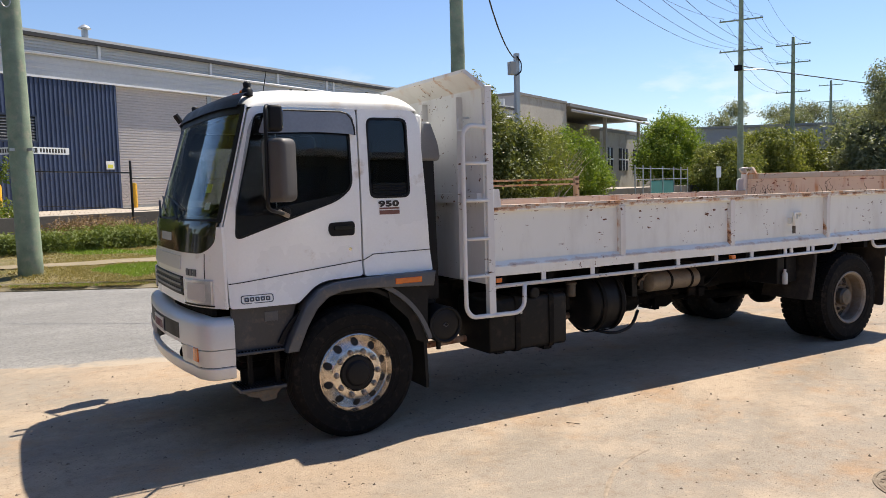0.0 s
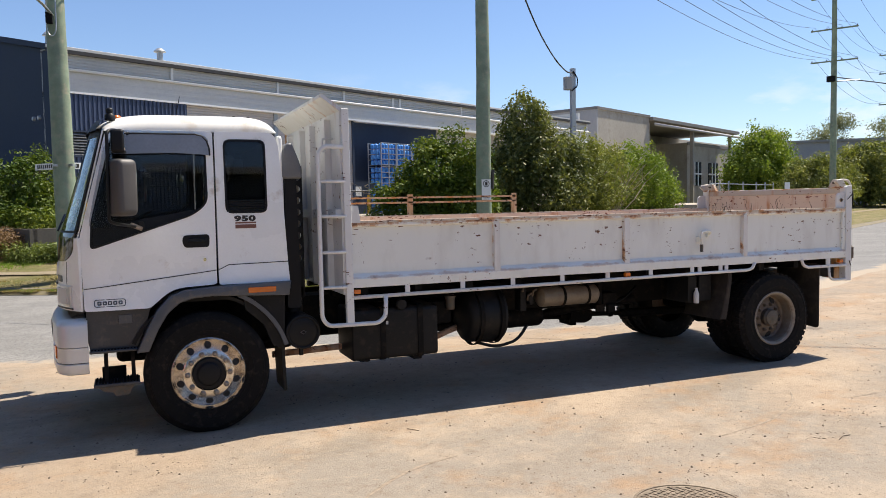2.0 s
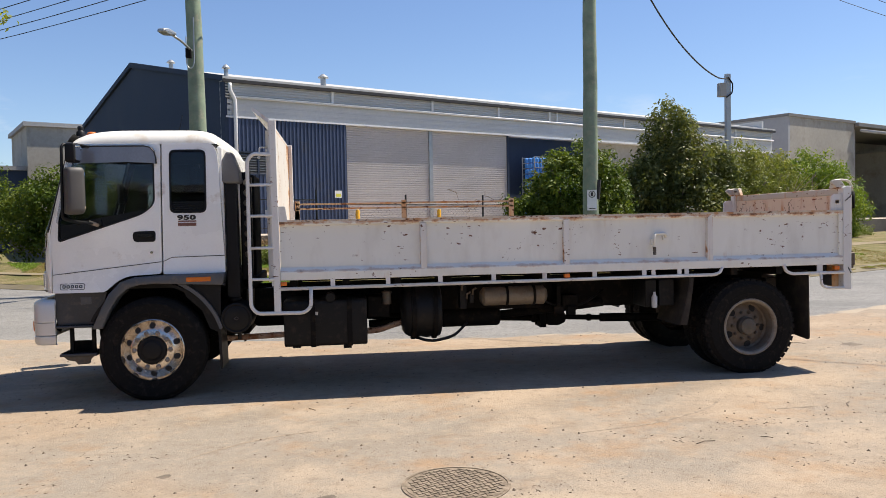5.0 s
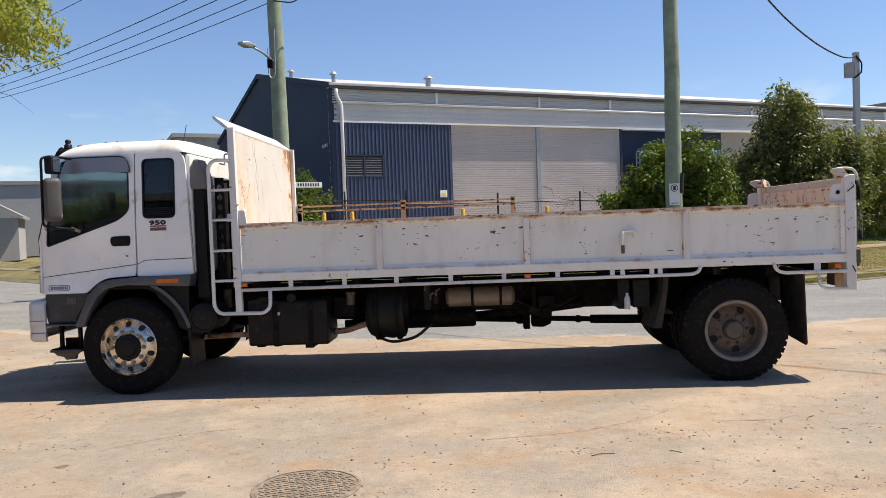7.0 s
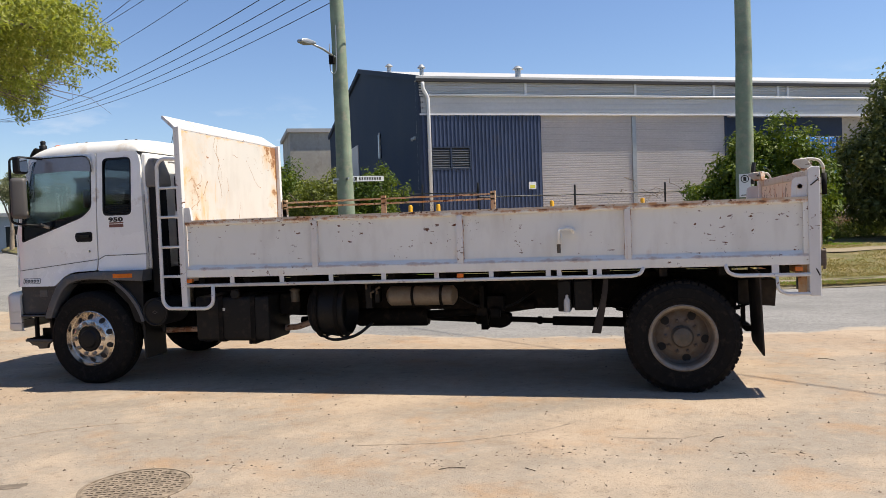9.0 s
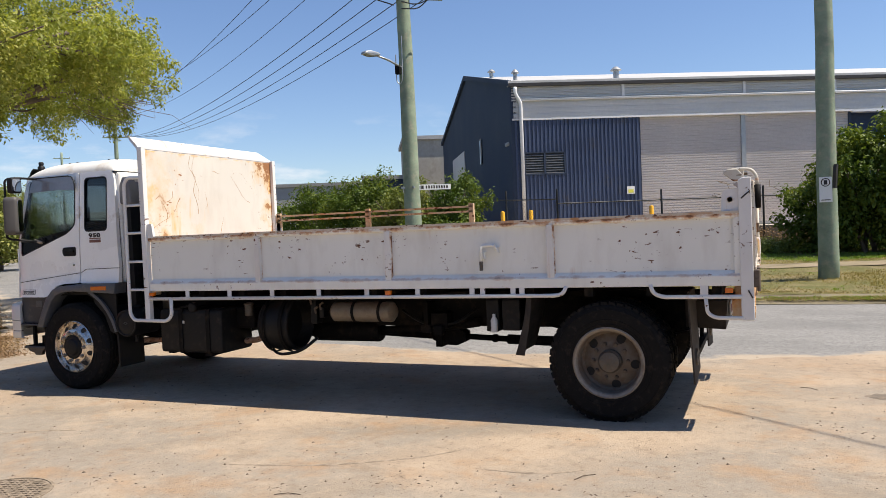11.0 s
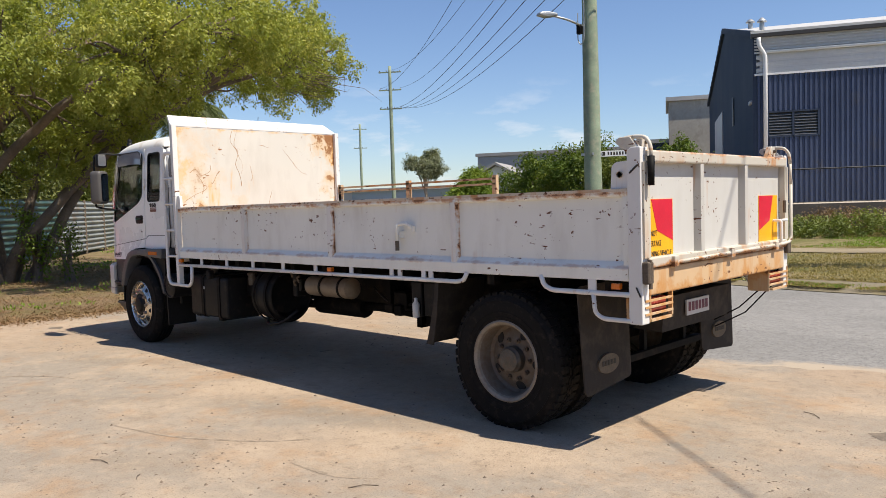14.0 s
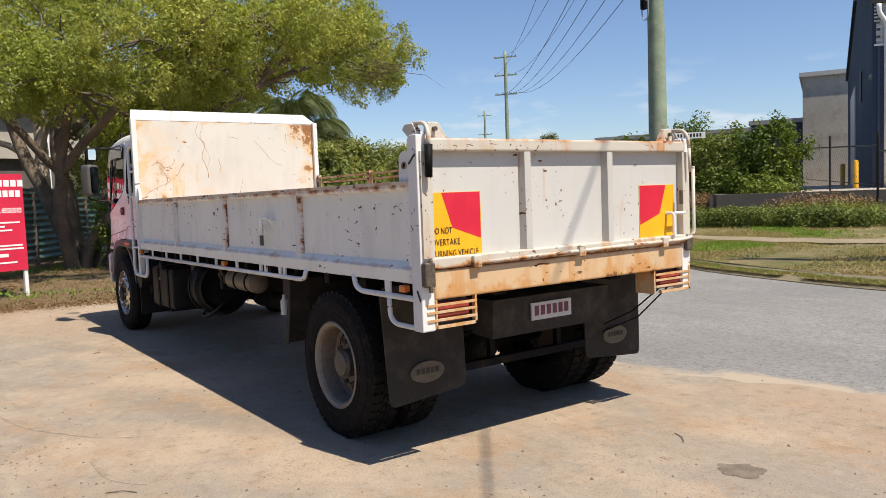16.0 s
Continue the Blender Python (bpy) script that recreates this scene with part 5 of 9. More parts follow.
part("tow_hook", tubes([[(-2.2, 0.8, 0.72), (-2.3, 0.8, 0.7), (-2.33, 0.8, 0.64), (-2.28, 0.8, 0.6)]], 0.014, 6, 0.04), CHASSIS, truck)

# steps, wheel arches and indicators on both sides
for far in (False, True):
    def sy(y, far=far):
        return 2 * YC - y if far else y

    def yb(a, b, far=far):
        return (sy(b), sy(a)) if far else (a, b)

    bm = bmesh.new()
    prism(bm, [(-2.09, 1.04), (-1.62, 1.04), (-1.66, 0.9), (-1.73, 0.73), (-2.07, 0.73), (-2.10, 0.85)], "y", *yb(0.13, 0.16))
    entry = part("entry_step", bm, STEP_GREY, truck)
    part("access_flap", boxes((-1.86, -1.76, *yb(0.124, 0.13), 0.93, 1.0), bevel=0.003), GREY_PLASTIC, entry)
    for (x0, x1, z0, z1, d0, d1) in ((-2.08, -1.73, 0.71, 0.745, 0.08, 0.34), (-2.06, -1.72, 0.435, 0.475, 0.1, 0.36)):
        b = bmesh.new()
        y0, y1 = yb(d0, d1)
        box(b, x0, x1, y0, y1, z0, z1 - 0.012, 0.008)
        part("tread_plate", b, STEP_GREY, entry)
        b = bmesh.new()
        for i in range(14):
            for j in range(6):
                px, py = x0 + 0.02 + (x1 - x0 - 0.04) * i / 13, y0 + 0.02 + (y1 - y0 - 0.04) * j / 5
                box(b, px - 0.007, px + 0.007, py - 0.007, py + 0.007, z1 - 0.013, z1 - 0.004)
        tagged(part("tread_studs", b, CHASSIS, entry), kind="stuff")
    part("step_hanger", boxes((-1.98, -1.95, *yb(0.16, 0.2), 0.46, 0.75), (-1.78, -1.75, *yb(0.16, 0.2), 0.46, 0.75), (-2.0, -1.82, *yb(0.3, 0.33), 0.44, 0.56)), CHASSIS, entry)
    part("step_bracket", prism(bmesh.new(), [(-2.03, 0.437), (-1.75, 0.437), (-1.79, 0.4), (-1.8, 0.36), (-1.9, 0.355), (-1.92, 0.385), (-1.99, 0.4)], "y", *yb(0.12, 0.16)), HUB, entry)
    # front wing: a flared lip along a swept outline
    lip = [(-1.735, 0.70), (-1.655, 0.88), (-1.575, 1.03), (-1.47, 1.135), (-1.36, 1.175), (-1.15, 1.19), (-0.85, 1.20), (-0.50, 1.205)]
    low = [(-1.645, 0.70), (-1.57, 0.87), (-1.49, 1.0), (-1.40, 1.075), (-1.30, 1.105), (-1.15, 1.115), (-0.85, 1.1), (-0.52, 1.085)]
    bm = bmesh.new()
    prism(bm, lip + low[::-1], "y", *yb(0.02, 0.2), 0.012)
    wing = part("wing_flare", bm, GREY_PLASTIC, truck, smooth=45)
    bm = bmesh.new()
    prism(bm, [(-0.90, 1.09), (-0.88, 0.98), (-0.73, 0.84), (-0.66, 0.66), (-0.56, 0.62), (-0.55, 1.09)], "y", *yb(0.08, 0.1))
    part("wing_rear", bm, TANK, wing)
    bm = bmesh.new()
    arc = [(-1.24 + 0.70 * math.cos(a), 0.46 + 0.70 * math.sin(a)) for a in np.linspace(math.pi * 0.36, math.pi * 0.09, 16)]
    arc2 = [(-1.24 + 0.735 * math.cos(a), 0.46 + 0.735 * math.sin(a)) for a in np.linspace(math.pi * 0.09, math.pi * 0.36, 16)]
    prism(bm, arc + arc2, "y", *yb(0.05, 0.09))
    part("wing_edge", bm, GREY_PLASTIC, wing, smooth=40)
    bm = bmesh.new()
    arc = [(-1.20 + 0.6 * math.cos(a), 0.5 + 0.6 * math.sin(a)) for a in np.linspace(math.pi * 0.86, math.pi * 0.07, 24)]
    arc2 = [(-1.20 + 0.63 * math.cos(a), 0.5 + 0.63 * math.sin(a)) for a in np.linspace(math.pi * 0.07, math.pi * 0.86, 24)]
    prism(bm, arc + arc2, "y", *yb(0.1, 0.55))
    part("wheel_arch_liner", bm, BLACK, wing, smooth=40)
    bm = bmesh.new()
    box(bm, -0.86, -0.63, *yb(0.012, 0.05), 1.125, 1.17, 0.006)
    part("side_indicator", bm, AMBER, wing)
    bm = bmesh.new()
    flap_pts = rounded([(-0.60, 0.95), (-0.57, 0.95), (-0.55, 0.26), (-0.575, 0.25)], 0.01)
    prism(bm, flap_pts, "y", *yb(0.1, 0.46))
    part("mudflap", bm, BLACK, truck)
    # mirrors on their bent arm
    s = 1 if not far else -1
    m0 = sy(-0.16)
    b = bmesh.new()
    prism(b, rounded(rect(-0.1, 0.1, -0.215, 0.215), 0.055, 6), "x", -0.08, 0.075, 0.035)
    mirror = part("mirror", b, MIRROR_GREY, truck, smooth=60)
    mirror.matrix_basis = pose(-1.79, m0, 2.0, 0, 0, 33 * s)
    b = bmesh.new()
    prism(b, rounded(rect(-0.072, 0.072, -0.18, 0.18), 0.04, 5), "x", 0.074, 0.078)
    part("mirror_glass", b, MIRROR, mirror)
    b = bmesh.new()
    prism(b, rounded(rect(-0.065, 0.065, -0.09, 0.09), 0.03, 5), "x", -0.05, 0.045, 0.02)
    mirror2 = part("wide_mirror", b, BLACK, truck, smooth=60)
    mirror2.matrix_basis = pose(-1.8, sy(-0.12), 2.35, 0, 0, -8 * s)
    b = bmesh.new()
    prism(b, rounded(rect(-0.048, 0.048, -0.07, 0.07), 0.02, 5), "x", 0.044, 0.048)
    part("mirror_glass", b, MIRROR, mirror2)
    arm = [(-1.72, sy(0.15), 2.43), (-1.84, sy(-0.1), 2.44), (-1.88, sy(-0.18), 2.42), (-1.89, sy(-0.18), 1.75), (-1.85, sy(-0.13), 1.73), (-1.66, sy(0.13), 1.69)]
    part("mirror_arm", tubes([arm], 0.013, 8, 0.05), BLACK, truck, smooth=50)
    foot = part("arm_foot", prism(bmesh.new(), rounded([(-1.69, 1.74), (-1.645, 1.74), (-1.635, 1.69), (-1.68, 1.675)], 0.012), "y", *yb(0.09, 0.12), 0.008), BLACK, truck)
    part("arm_joint", tubes([[(-1.74, sy(0.06), 1.715), (-1.66, sy(0.09), 1.68)]], 0.018, 10), NUT_STEEL, foot, smooth=50)


# ---- wheels ----
def wheel(name, x, z, y_out, width, far, kind):
    """kind: front (polished, 10 holes), outer and inner (dished steel). The outer face lies at y_out."""
    w = thing(name, "", "")
    w.parent = truck
    w.matrix_basis = pose(x, y_out if not far else 2 * YC - y_out, z, 0, 0, 180 if far else 0)
    R = 0.50
    b = bmesh.new()
    prof = [(0.285, 0.03), (0.30, 0.012), (0.318, 0.009), (0.32, 0.005), (0.327, 0.005), (0.329, 0.0075), (0.355, 0.004), (0.357, 0.0005), (0.364, 0.0), (0.366, 0.003), (0.39, 0.001), (0.43, 0.003), (0.44, 0.004), (0.442, 0.001), (0.449, 0.004), (0.451, 0.009), (0.462, 0.014), (0.485, 0.03), (R - 0.008, 0.045)]
    for k in range(4):
        y0 = 0.05 + (width - 0.1) * k / 4
        y1 = 0.05 + (width - 0.1) * (k + 1) / 4
        prof += [(R, y0 + 0.006), (R, y1 - 0.012), (R - 0.014, y1 - 0.008), (R - 0.014, y1 - 0.001)]
    prof += [(R - 0.008, width - 0.045), (0.485, width - 0.03), (0.462, width - 0.014), (0.43, width - 0.002), (0.39, width), (0.34, width - 0.006), (0.285, width - 0.03)]
    lathe(b, prof, (0, 0, 0), "y", 72)
    if kind != "front":
        bt = bmesh.new()
        for k in range(46):
            a = 2 * math.pi * k / 46
            for y0, y1, tilt in ((0.028, 0.10, 0.05), (width - 0.10, width - 0.028, -0.05), (0.105, width / 2 - 0.006, -0.03), (width / 2 + 0.006, width - 0.105, 0.03)):
                m = Matrix.Rotation(a + (0.07 if 0.1 < y0 < 0.2 else 0), 4, "Y") @ Matrix.Translation((R - 0.002, 0, 0))
                box(bt, -0.02, 0.01 if 0.1 < y0 < width - 0.11 else 0.007, y0, y1, -0.025 - tilt * 0.2, 0.025 - tilt * 0.2, m=m)
        tagged(part("tread", bt, TYRE, w), kind="stuff")
    part("tyre", b, TYRE, w, smooth=35)
    b = bmesh.new()
    if kind == "front":
        lathe(b, [(0.292, 0.035), (0.297, 0.014), (0.29, 0.008), (0.282, 0.024), (0.275, 0.056), (0.267, 0.062), (0.258, 0.058), (0.208, 0.022), (0.2, 0.01), (0.194, 0.006), (0.14, 0.002), (0.135, 0.03), (0.0, 0.03)], (0, 0, 0), "y", 64)
        part("rim", b, POLISHED, w, smooth=30)
        # dark caps painted in for the shade inside the rim's round holes
        for k in range(10):
            a = 2 * math.pi * (k + 0.5) / 10
            b = bmesh.new()
            lathe(b, [(0.0285, 0.006), (0.029, -0.003), (0.0275, -0.003), (0.027, -0.001), (0.0, -0.001)], (0.233 * math.cos(a), 0.039, 0.233 * math.sin(a)), "y", 18)
            for v in b.verts:
                v.co.y += (math.hypot(v.co.x, v.co.z) - 0.233) * 0.72
            part("vent_hole_shade", b, SEAM_SHADE, w, smooth=30)
            a += math.pi / 10
            b = bmesh.new()
            lathe(b, [(0.025, 0.012), (0.025, 0.003), (0.019, 0.001), (0.0185, -0.02), (0.011, -0.026), (0, -0.026)], (0.167 * math.cos(a), 0, 0.167 * math.sin(a)), "y", 6)
            part("wheel_nut", b, NUT_STEEL, w)
        b = bmesh.new()
        lathe(b, [(0.132, 0.04), (0.132, 0.0), (0.124, -0.008), (0.1, -0.01), (0.085, -0.03), (0.06, -0.036), (0, -0.038)], (0, 0, 0), "y", 40)
        part("hub", b, BLACK, w, smooth=35)
    else:
        deep_at = 0.165 if kind == "outer" else 0.02
        lathe(b, [(0.292, 0.035), (0.297, 0.014), (0.288, 0.008), (0.27, 0.022), (0.258, 0.05), (0.25, deep_at - 0.02), (0.23, deep_at), (0.17, deep_at - 0.03), (0.15, deep_at - 0.035), (0.0, deep_at - 0.035)], (0, 0, 0), "y", 64)
        part("rim", b, STEEL_RIM, w, smooth=30)
        b = bmesh.new()
        lathe(b, [(0.29, 0.03), (0.3, 0.011), (0.29, 0.004), (0.27, 0.018), (0.262, 0.038), (0.268, 0.04)], (0, 0, 0), "y", 64)
        part("rim_lip", b, RIM_LIP, w, smooth=30)
        if kind == "outer":
            # dark caps again, for the shade within the larger holes
            for k in range(5):
                a = 2 * math.pi * (k - 0.11) / 5
                b = bmesh.new()
                lathe(b, [(0.038, 0.004), (0.038, -0.006), (0.033, -0.006), (0.032, -0.003), (0.0, -0.003)], (0.203 * math.cos(a), deep_at - 0.0135, 0.203 * math.sin(a)), "y", 18)
                for v in b.verts:
                    v.co.y += (math.hypot(v.co.x, v.co.z) - 0.203) * 0.5
                part("hand_hole_shade", b, SEAM_SHADE, w)
            for k in range(10):
                a = 2 * math.pi * k / 10
                b = bmesh.new()
                lathe(b, [(0.018, 0.0), (0.018, -0.022), (0.011, -0.024), (0.011, -0.036), (0, -0.036)], (0.145 * math.cos(a), deep_at - 0.035, 0.145 * math.sin(a)), "y", 6)
                part("wheel_nut", b, NUT, w)
            b = bmesh.new()
            lathe(b, [(0.098, 0.14), (0.098, 0.075), (0.088, 0.065), (0.082, 0.05), (0.05, 0.046), (0.03, 0.04), (0, 0.04)], (0, 0, 0), "y", 28)
            part("hub", b, HUB, w, smooth=35)
    return w


AXZ = GZ + 0.492
wheel("front_wheel", -1.195, AXZ, 0.035, 0.27, False, "front")
wheel("front_wheel", -1.195, AXZ, 0.035, 0.27, True, "front")
wheel("rear_wheel", 4.885, AXZ, 0.0, 0.265, False, "outer")
wheel("rear_wheel", 4.885, AXZ, 0.31, 0.265, False, "inner")
wheel("rear_wheel", 4.885, AXZ, 0.0, 0.265, True, "outer")
wheel("rear_wheel", 4.885, AXZ, 0.31, 0.265, True, "inner")

# ---- chassis and running gear ----
for y in (0.78, 2 * YC - 0.78):
    bm = bmesh.new()
    s = 1 if y < YC else -1
    prism(bm, [(y + s * a, z) for a, z in ((0, 0.67), (0.075, 0.67), (0.075, 0.682), (0.012, 0.682), (0.012, 0.968), (0.075, 0.968), (0.075, 0.98), (0, 0.98))], "x", -2.1, 5.448)
    part("chassis_rail", bm, CHASSIS, truck)
for x in (-1.9, -0.3, 1.0, 2.3, 3.4, 4.4, 5.4):
    part("cross_member", boxes((x - 0.04, x + 0.04, 0.8, 2 * YC - 0.8, 0.76, 0.95)), CHASSIS, truck)
for x in np.linspace(0.15, 5.75, 12):
    part("bearer", boxes((x - 0.035, x + 0.035, 0.06, 2 * YC - 0.06, 1.03, 1.115)), CHASSIS, truck)
for y in (0.66, 2 * YC - 0.66):
    part("subframe_rail", boxes((0.0, 5.9, y - 0.05, y + 0.05, 0.98, 1.03)), CHASSIS, truck)
part("rear_axle", tubes([[(4.885, 0.5, AXZ), (4.885, 2 * YC - 0.5, AXZ)]], 0.075, 14), CHASSIS, truck, smooth=50)
bm = bmesh.new()
lathe(bm, [(0, -0.22), (0.1, -0.2), (0.19, -0.08), (0.2, 0.05), (0.12, 0.2), (0, 0.22)], (4.885, YC, AXZ), "x", 20)
part("differential", bm, CHASSIS, truck, smooth=60)
part("front_axle", tubes([[(-1.195, 0.3, AXZ), (-1.195, 0.5, AXZ - 0.1), (-1.195, 2 * YC - 0.5, AXZ - 0.1), (-1.195, 2 * YC - 0.3, AXZ)]], 0.055, 10, 0.1), CHASSIS, truck, smooth=50)
part("drive_shaft", tubes([[(0.6, YC, 0.62), (2.86, YC, 0.515)]], 0.045, 12), CHASSIS, truck, "greasy black front drive shaft", smooth=50)
part("drive_shaft", tubes([[(3.1, YC, 0.51), (3.66, YC, 0.485)]], 0.03, 10), CHASSIS, truck, "greasy black splined shaft", smooth=50)
part("drive_shaft", tubes([[(3.64, YC, 0.485), (4.65, YC, 0.46)]], 0.05, 12), CHASSIS, truck, "greasy black rear drive shaft", smooth=50)
for x, z, r, h in ((2.84, 0.515, 0.062, 0.04), (2.91, 0.51, 0.085, 0.03), (3.1, 0.51, 0.05, 0.05), (3.5, 0.492, 0.042, 0.03)):
    bm = bmesh.new()
    lathe(bm, [(0, -h), (r * 0.8, -h), (r, -h * 0.6), (r, h * 0.6), (r * 0.8, h), (0, h)], (x, YC, z), "x", 14)
    part("shaft_coupling", bm, CHASSIS, truck, smooth=40)
for k in (-1, 1):  # the fork of the universal joint
    part("joint_fork", prism(bmesh.new(), rounded([(2.97, 0.43), (2.97, 0.6), (3.06, 0.61), (3.19, 0.56), (3.19, 0.46), (3.1, 0.42)], 0.02), "y", YC + k * 0.07 - 0.018, YC + k * 0.07 + 0.018), CHASSIS, truck)
part("bearing_hanger", boxes((2.85, 2.97, YC - 0.4, YC + 0.4, 0.7, 0.76), (2.88, 2.95, YC - 0.13, YC - 0.09, 0.41, 0.72), (2.88, 2.95, YC + 0.09, YC + 0.13, 0.41, 0.72), (2.88, 2.95, YC - 0.13, YC + 0.13, 0.41, 0.43)), CHASSIS, truck)
part("engine", boxes((-1.9, -0.35, 0.75, 2 * YC - 0.75, 0.5, 1.05), (-0.35, 0.6, 0.95, 2 * YC - 0.95, 0.55, 0.95), bevel=0.05), CHASSIS, truck)
for y in (0.7, 2 * YC - 0.7):
    for x0, zz in ((4.885, 0.6), (-1.195, 0.52)):
        bm = bmesh.new()
        for k in range(6):
            L = 0.68 - 0.1 * k
            pts = [(x0 + L * t, y, zz + 0.1 * t * t * (L / 0.68) ** 2 - 0.016 * k) for t in np.linspace(-1, 1, 13)]
            for a, b_ in zip(pts, pts[1:]):
                v = [bm.verts.new((p[0], y + dy, p[2] + dz)) for p in (a, b_) for dy in (-0.04, 0.04) for dz in (0, 0.013)]
                for q in ((0, 1, 3, 2), (4, 6, 7, 5), (0, 4, 5, 1), (2, 3, 7, 6), (0, 2, 6, 4), (1, 5, 7, 3)):
                    bm.faces.new([v[i] for i in q])
        part("leaf_spring", bm, CHASSIS, truck)
# battery box and its lid, cap and tag
bm = bmesh.new()
prism(bm, rounded([(0.1, 0.44), (0.62, 0.44), (0.62, 0.905), (0.1, 0.905)], 0.05), "x", 0.04, 0.86, 0.02)
box_part = part("fuel_tank", bm, TANK, truck, "dusty black steel fuel tank hung from the chassis", smooth=40)
for x in (0.3, 0.66):
    bm = bmesh.new()
    prism(bm, rounded([(0.09, 0.43), (0.63, 0.43), (0.63, 0.915), (0.09, 0.915)], 0.05), "x", x, x + 0.05)
    part("strap", bm, CHASSIS, box_part, smooth=40)
part("battery_case", boxes((0.87, 1.1, 0.34, 0.7, 0.68, 0.9), bevel=0.02), CHASSIS, truck)
part("exhaust_elbow", tubes([[(0.84, 0.5, 0.52), (1.0, 0.5, 0.53), (1.12, 0.52, 0.57), (1.26, 0.55, 0.6)]], 0.032, 10, 0.05), RUSTY, truck, smooth=50)
bm = bmesh.new()
lathe(bm, [(0, 0), (0.045, 0), (0.045, 0.11), (0.055, 0.115), (0.055, 0.13), (0.03, 0.14), (0, 0.14)], (1.07, 0.3, 0.82), "z", 16)
part("filter_can", bm, HUB, truck, smooth=40)
part("tag", boxes((0.335, 0.375, 0.095, 0.128, 0.755, 0.785)), PLATE, box_part)
bm = bmesh.new()
lathe(bm, [(0.05, 0.0), (0.05, -0.05), (0.04, -0.06), (0, -0.06)], (0.5, 0.13, 0.93), "y", 16)
part("filler_cap", bm, BLACK, box_part, smooth=40)
part("foot", boxes((0.12, 0.2, 0.12, 0.6, 0.43, 0.47), (0.32, 0.38, 0.12, 0.6, 0.44, 0.47), (0.62, 0.7, 0.12, 0.6, 0.41, 0.45)), CHASSIS, box_part)
part("rust_tube", tubes([[(-0.6, 0.5, 0.5), (0.1, 0.5, 0.52)]], 0.03, 8), RUSTY, truck)
# round tank with ribs and straps, its face to the rear
bm = bmesh.new()
lathe(bm, [(0, -0.22), (0.2, -0.22), (0.245, -0.19), (0.27, -0.14), (0.262, -0.12), (0.28, -0.06), (0.272, -0.03), (0.285, 0.04), (0.275, 0.08), (0.282, 0.13), (0.265, 0.17), (0.25, 0.178), (0.235, 0.12), (0.2, 0.06), (0, 0.05)], (1.45, 0.42, 0.73), "x", 44)
drum = part("round_tank", bm, TANK, truck, "ribbed black drum under the tray", smooth=35)
for x in (1.34, 1.56):
    bm = bmesh.new()
    lathe(bm, [(0.29, -0.02), (0.298, -0.02), (0.298, 0.02), (0.29, 0.02)], (x, 0.42, 0.73), "x", 36)
    part("strap", bm, CHASSIS, drum, smooth=40)
part("hose", tubes([[(1.35, 0.3, 0.47), (1.5, 0.2, 0.43), (1.75, 0.22, 0.47), (1.9, 0.3, 0.6)]], 0.016, 6, 0.1), BLACK, truck, smooth=50)
part("valve_block", boxes((1.83, 1.9, 0.3, 0.42, 0.74, 0.98), (1.93, 1.98, 0.3, 0.4, 0.8, 0.92), bevel=0.01), TANK, truck)
for x, z in ((1.85, 0.99), (1.9, 0.9), (1.96, 0.94)):
    part("valve_fitting", tubes([[(x, 0.29, z - 0.05), (x, 0.27, z), (x + 0.04, 0.27, z + 0.02)]], 0.012, 6), NUT, truck)
bm = bmesh.new()
lathe(bm, [(0, -0.36), (0.06, -0.355), (0.098, -0.32), (0.1, 0.32), (0.06, 0.355), (0, 0.36)], (2.41, 0.36, 0.86), "x", 28)
tank2 = part("air_tank", bm, AIR_TANK, truck, "dusty tan air tank", smooth=40)
for x in (2.33, 2.62):
    bm = bmesh.new()
    lathe(bm, [(0.1, -0.014), (0.106, -0.014), (0.106, 0.014), (0.1, 0.014)], (x, 0.36, 0.86), "x", 28)
    part("strap", bm, CHASSIS, tank2)
bm = bmesh.new()
lathe(bm, [(0, -0.4), (0.1, -0.4), (0.115, -0.37), (0.115, 0.37), (0.1, 0.4), (0, 0.4)], (1.95, 0.85, 0.6), "x", 24)
part("muffler", bm, CHASSIS, truck, smooth=40)
part("exhaust_pipe", tubes([[(0.9, 0.85, 0.55), (1.6, 0.85, 0.58)]], 0.045, 10), CHASSIS, truck, smooth=50)
part("tail_pipe", tubes([[(2.3, 0.85, 0.6), (3.2, 0.9, 0.66), (3.5, 0.7, 0.72)]], 0.045, 10, 0.1), CHASSIS, truck, smooth=50)
# tool box by the rear wheel with a bottle in its holder
tool = part("side_locker", boxes((3.78, 3.9, 0.14, 0.5, 0.71, 1.0), (3.93, 4.1, 0.14, 0.5, 0.72, 1.0), bevel=0.012), TANK, truck)
bm = bmesh.new()
lathe(bm, [(0, 0), (0.028, 0), (0.03, 0.02), (0.03, 0.11), (0.014, 0.135), (0.014, 0.16), (0, 0.165)], (3.865, 0.11, 0.71), "z", 16)
part("bottle", bm, PLASTIC_WHITE, tool, smooth=40)
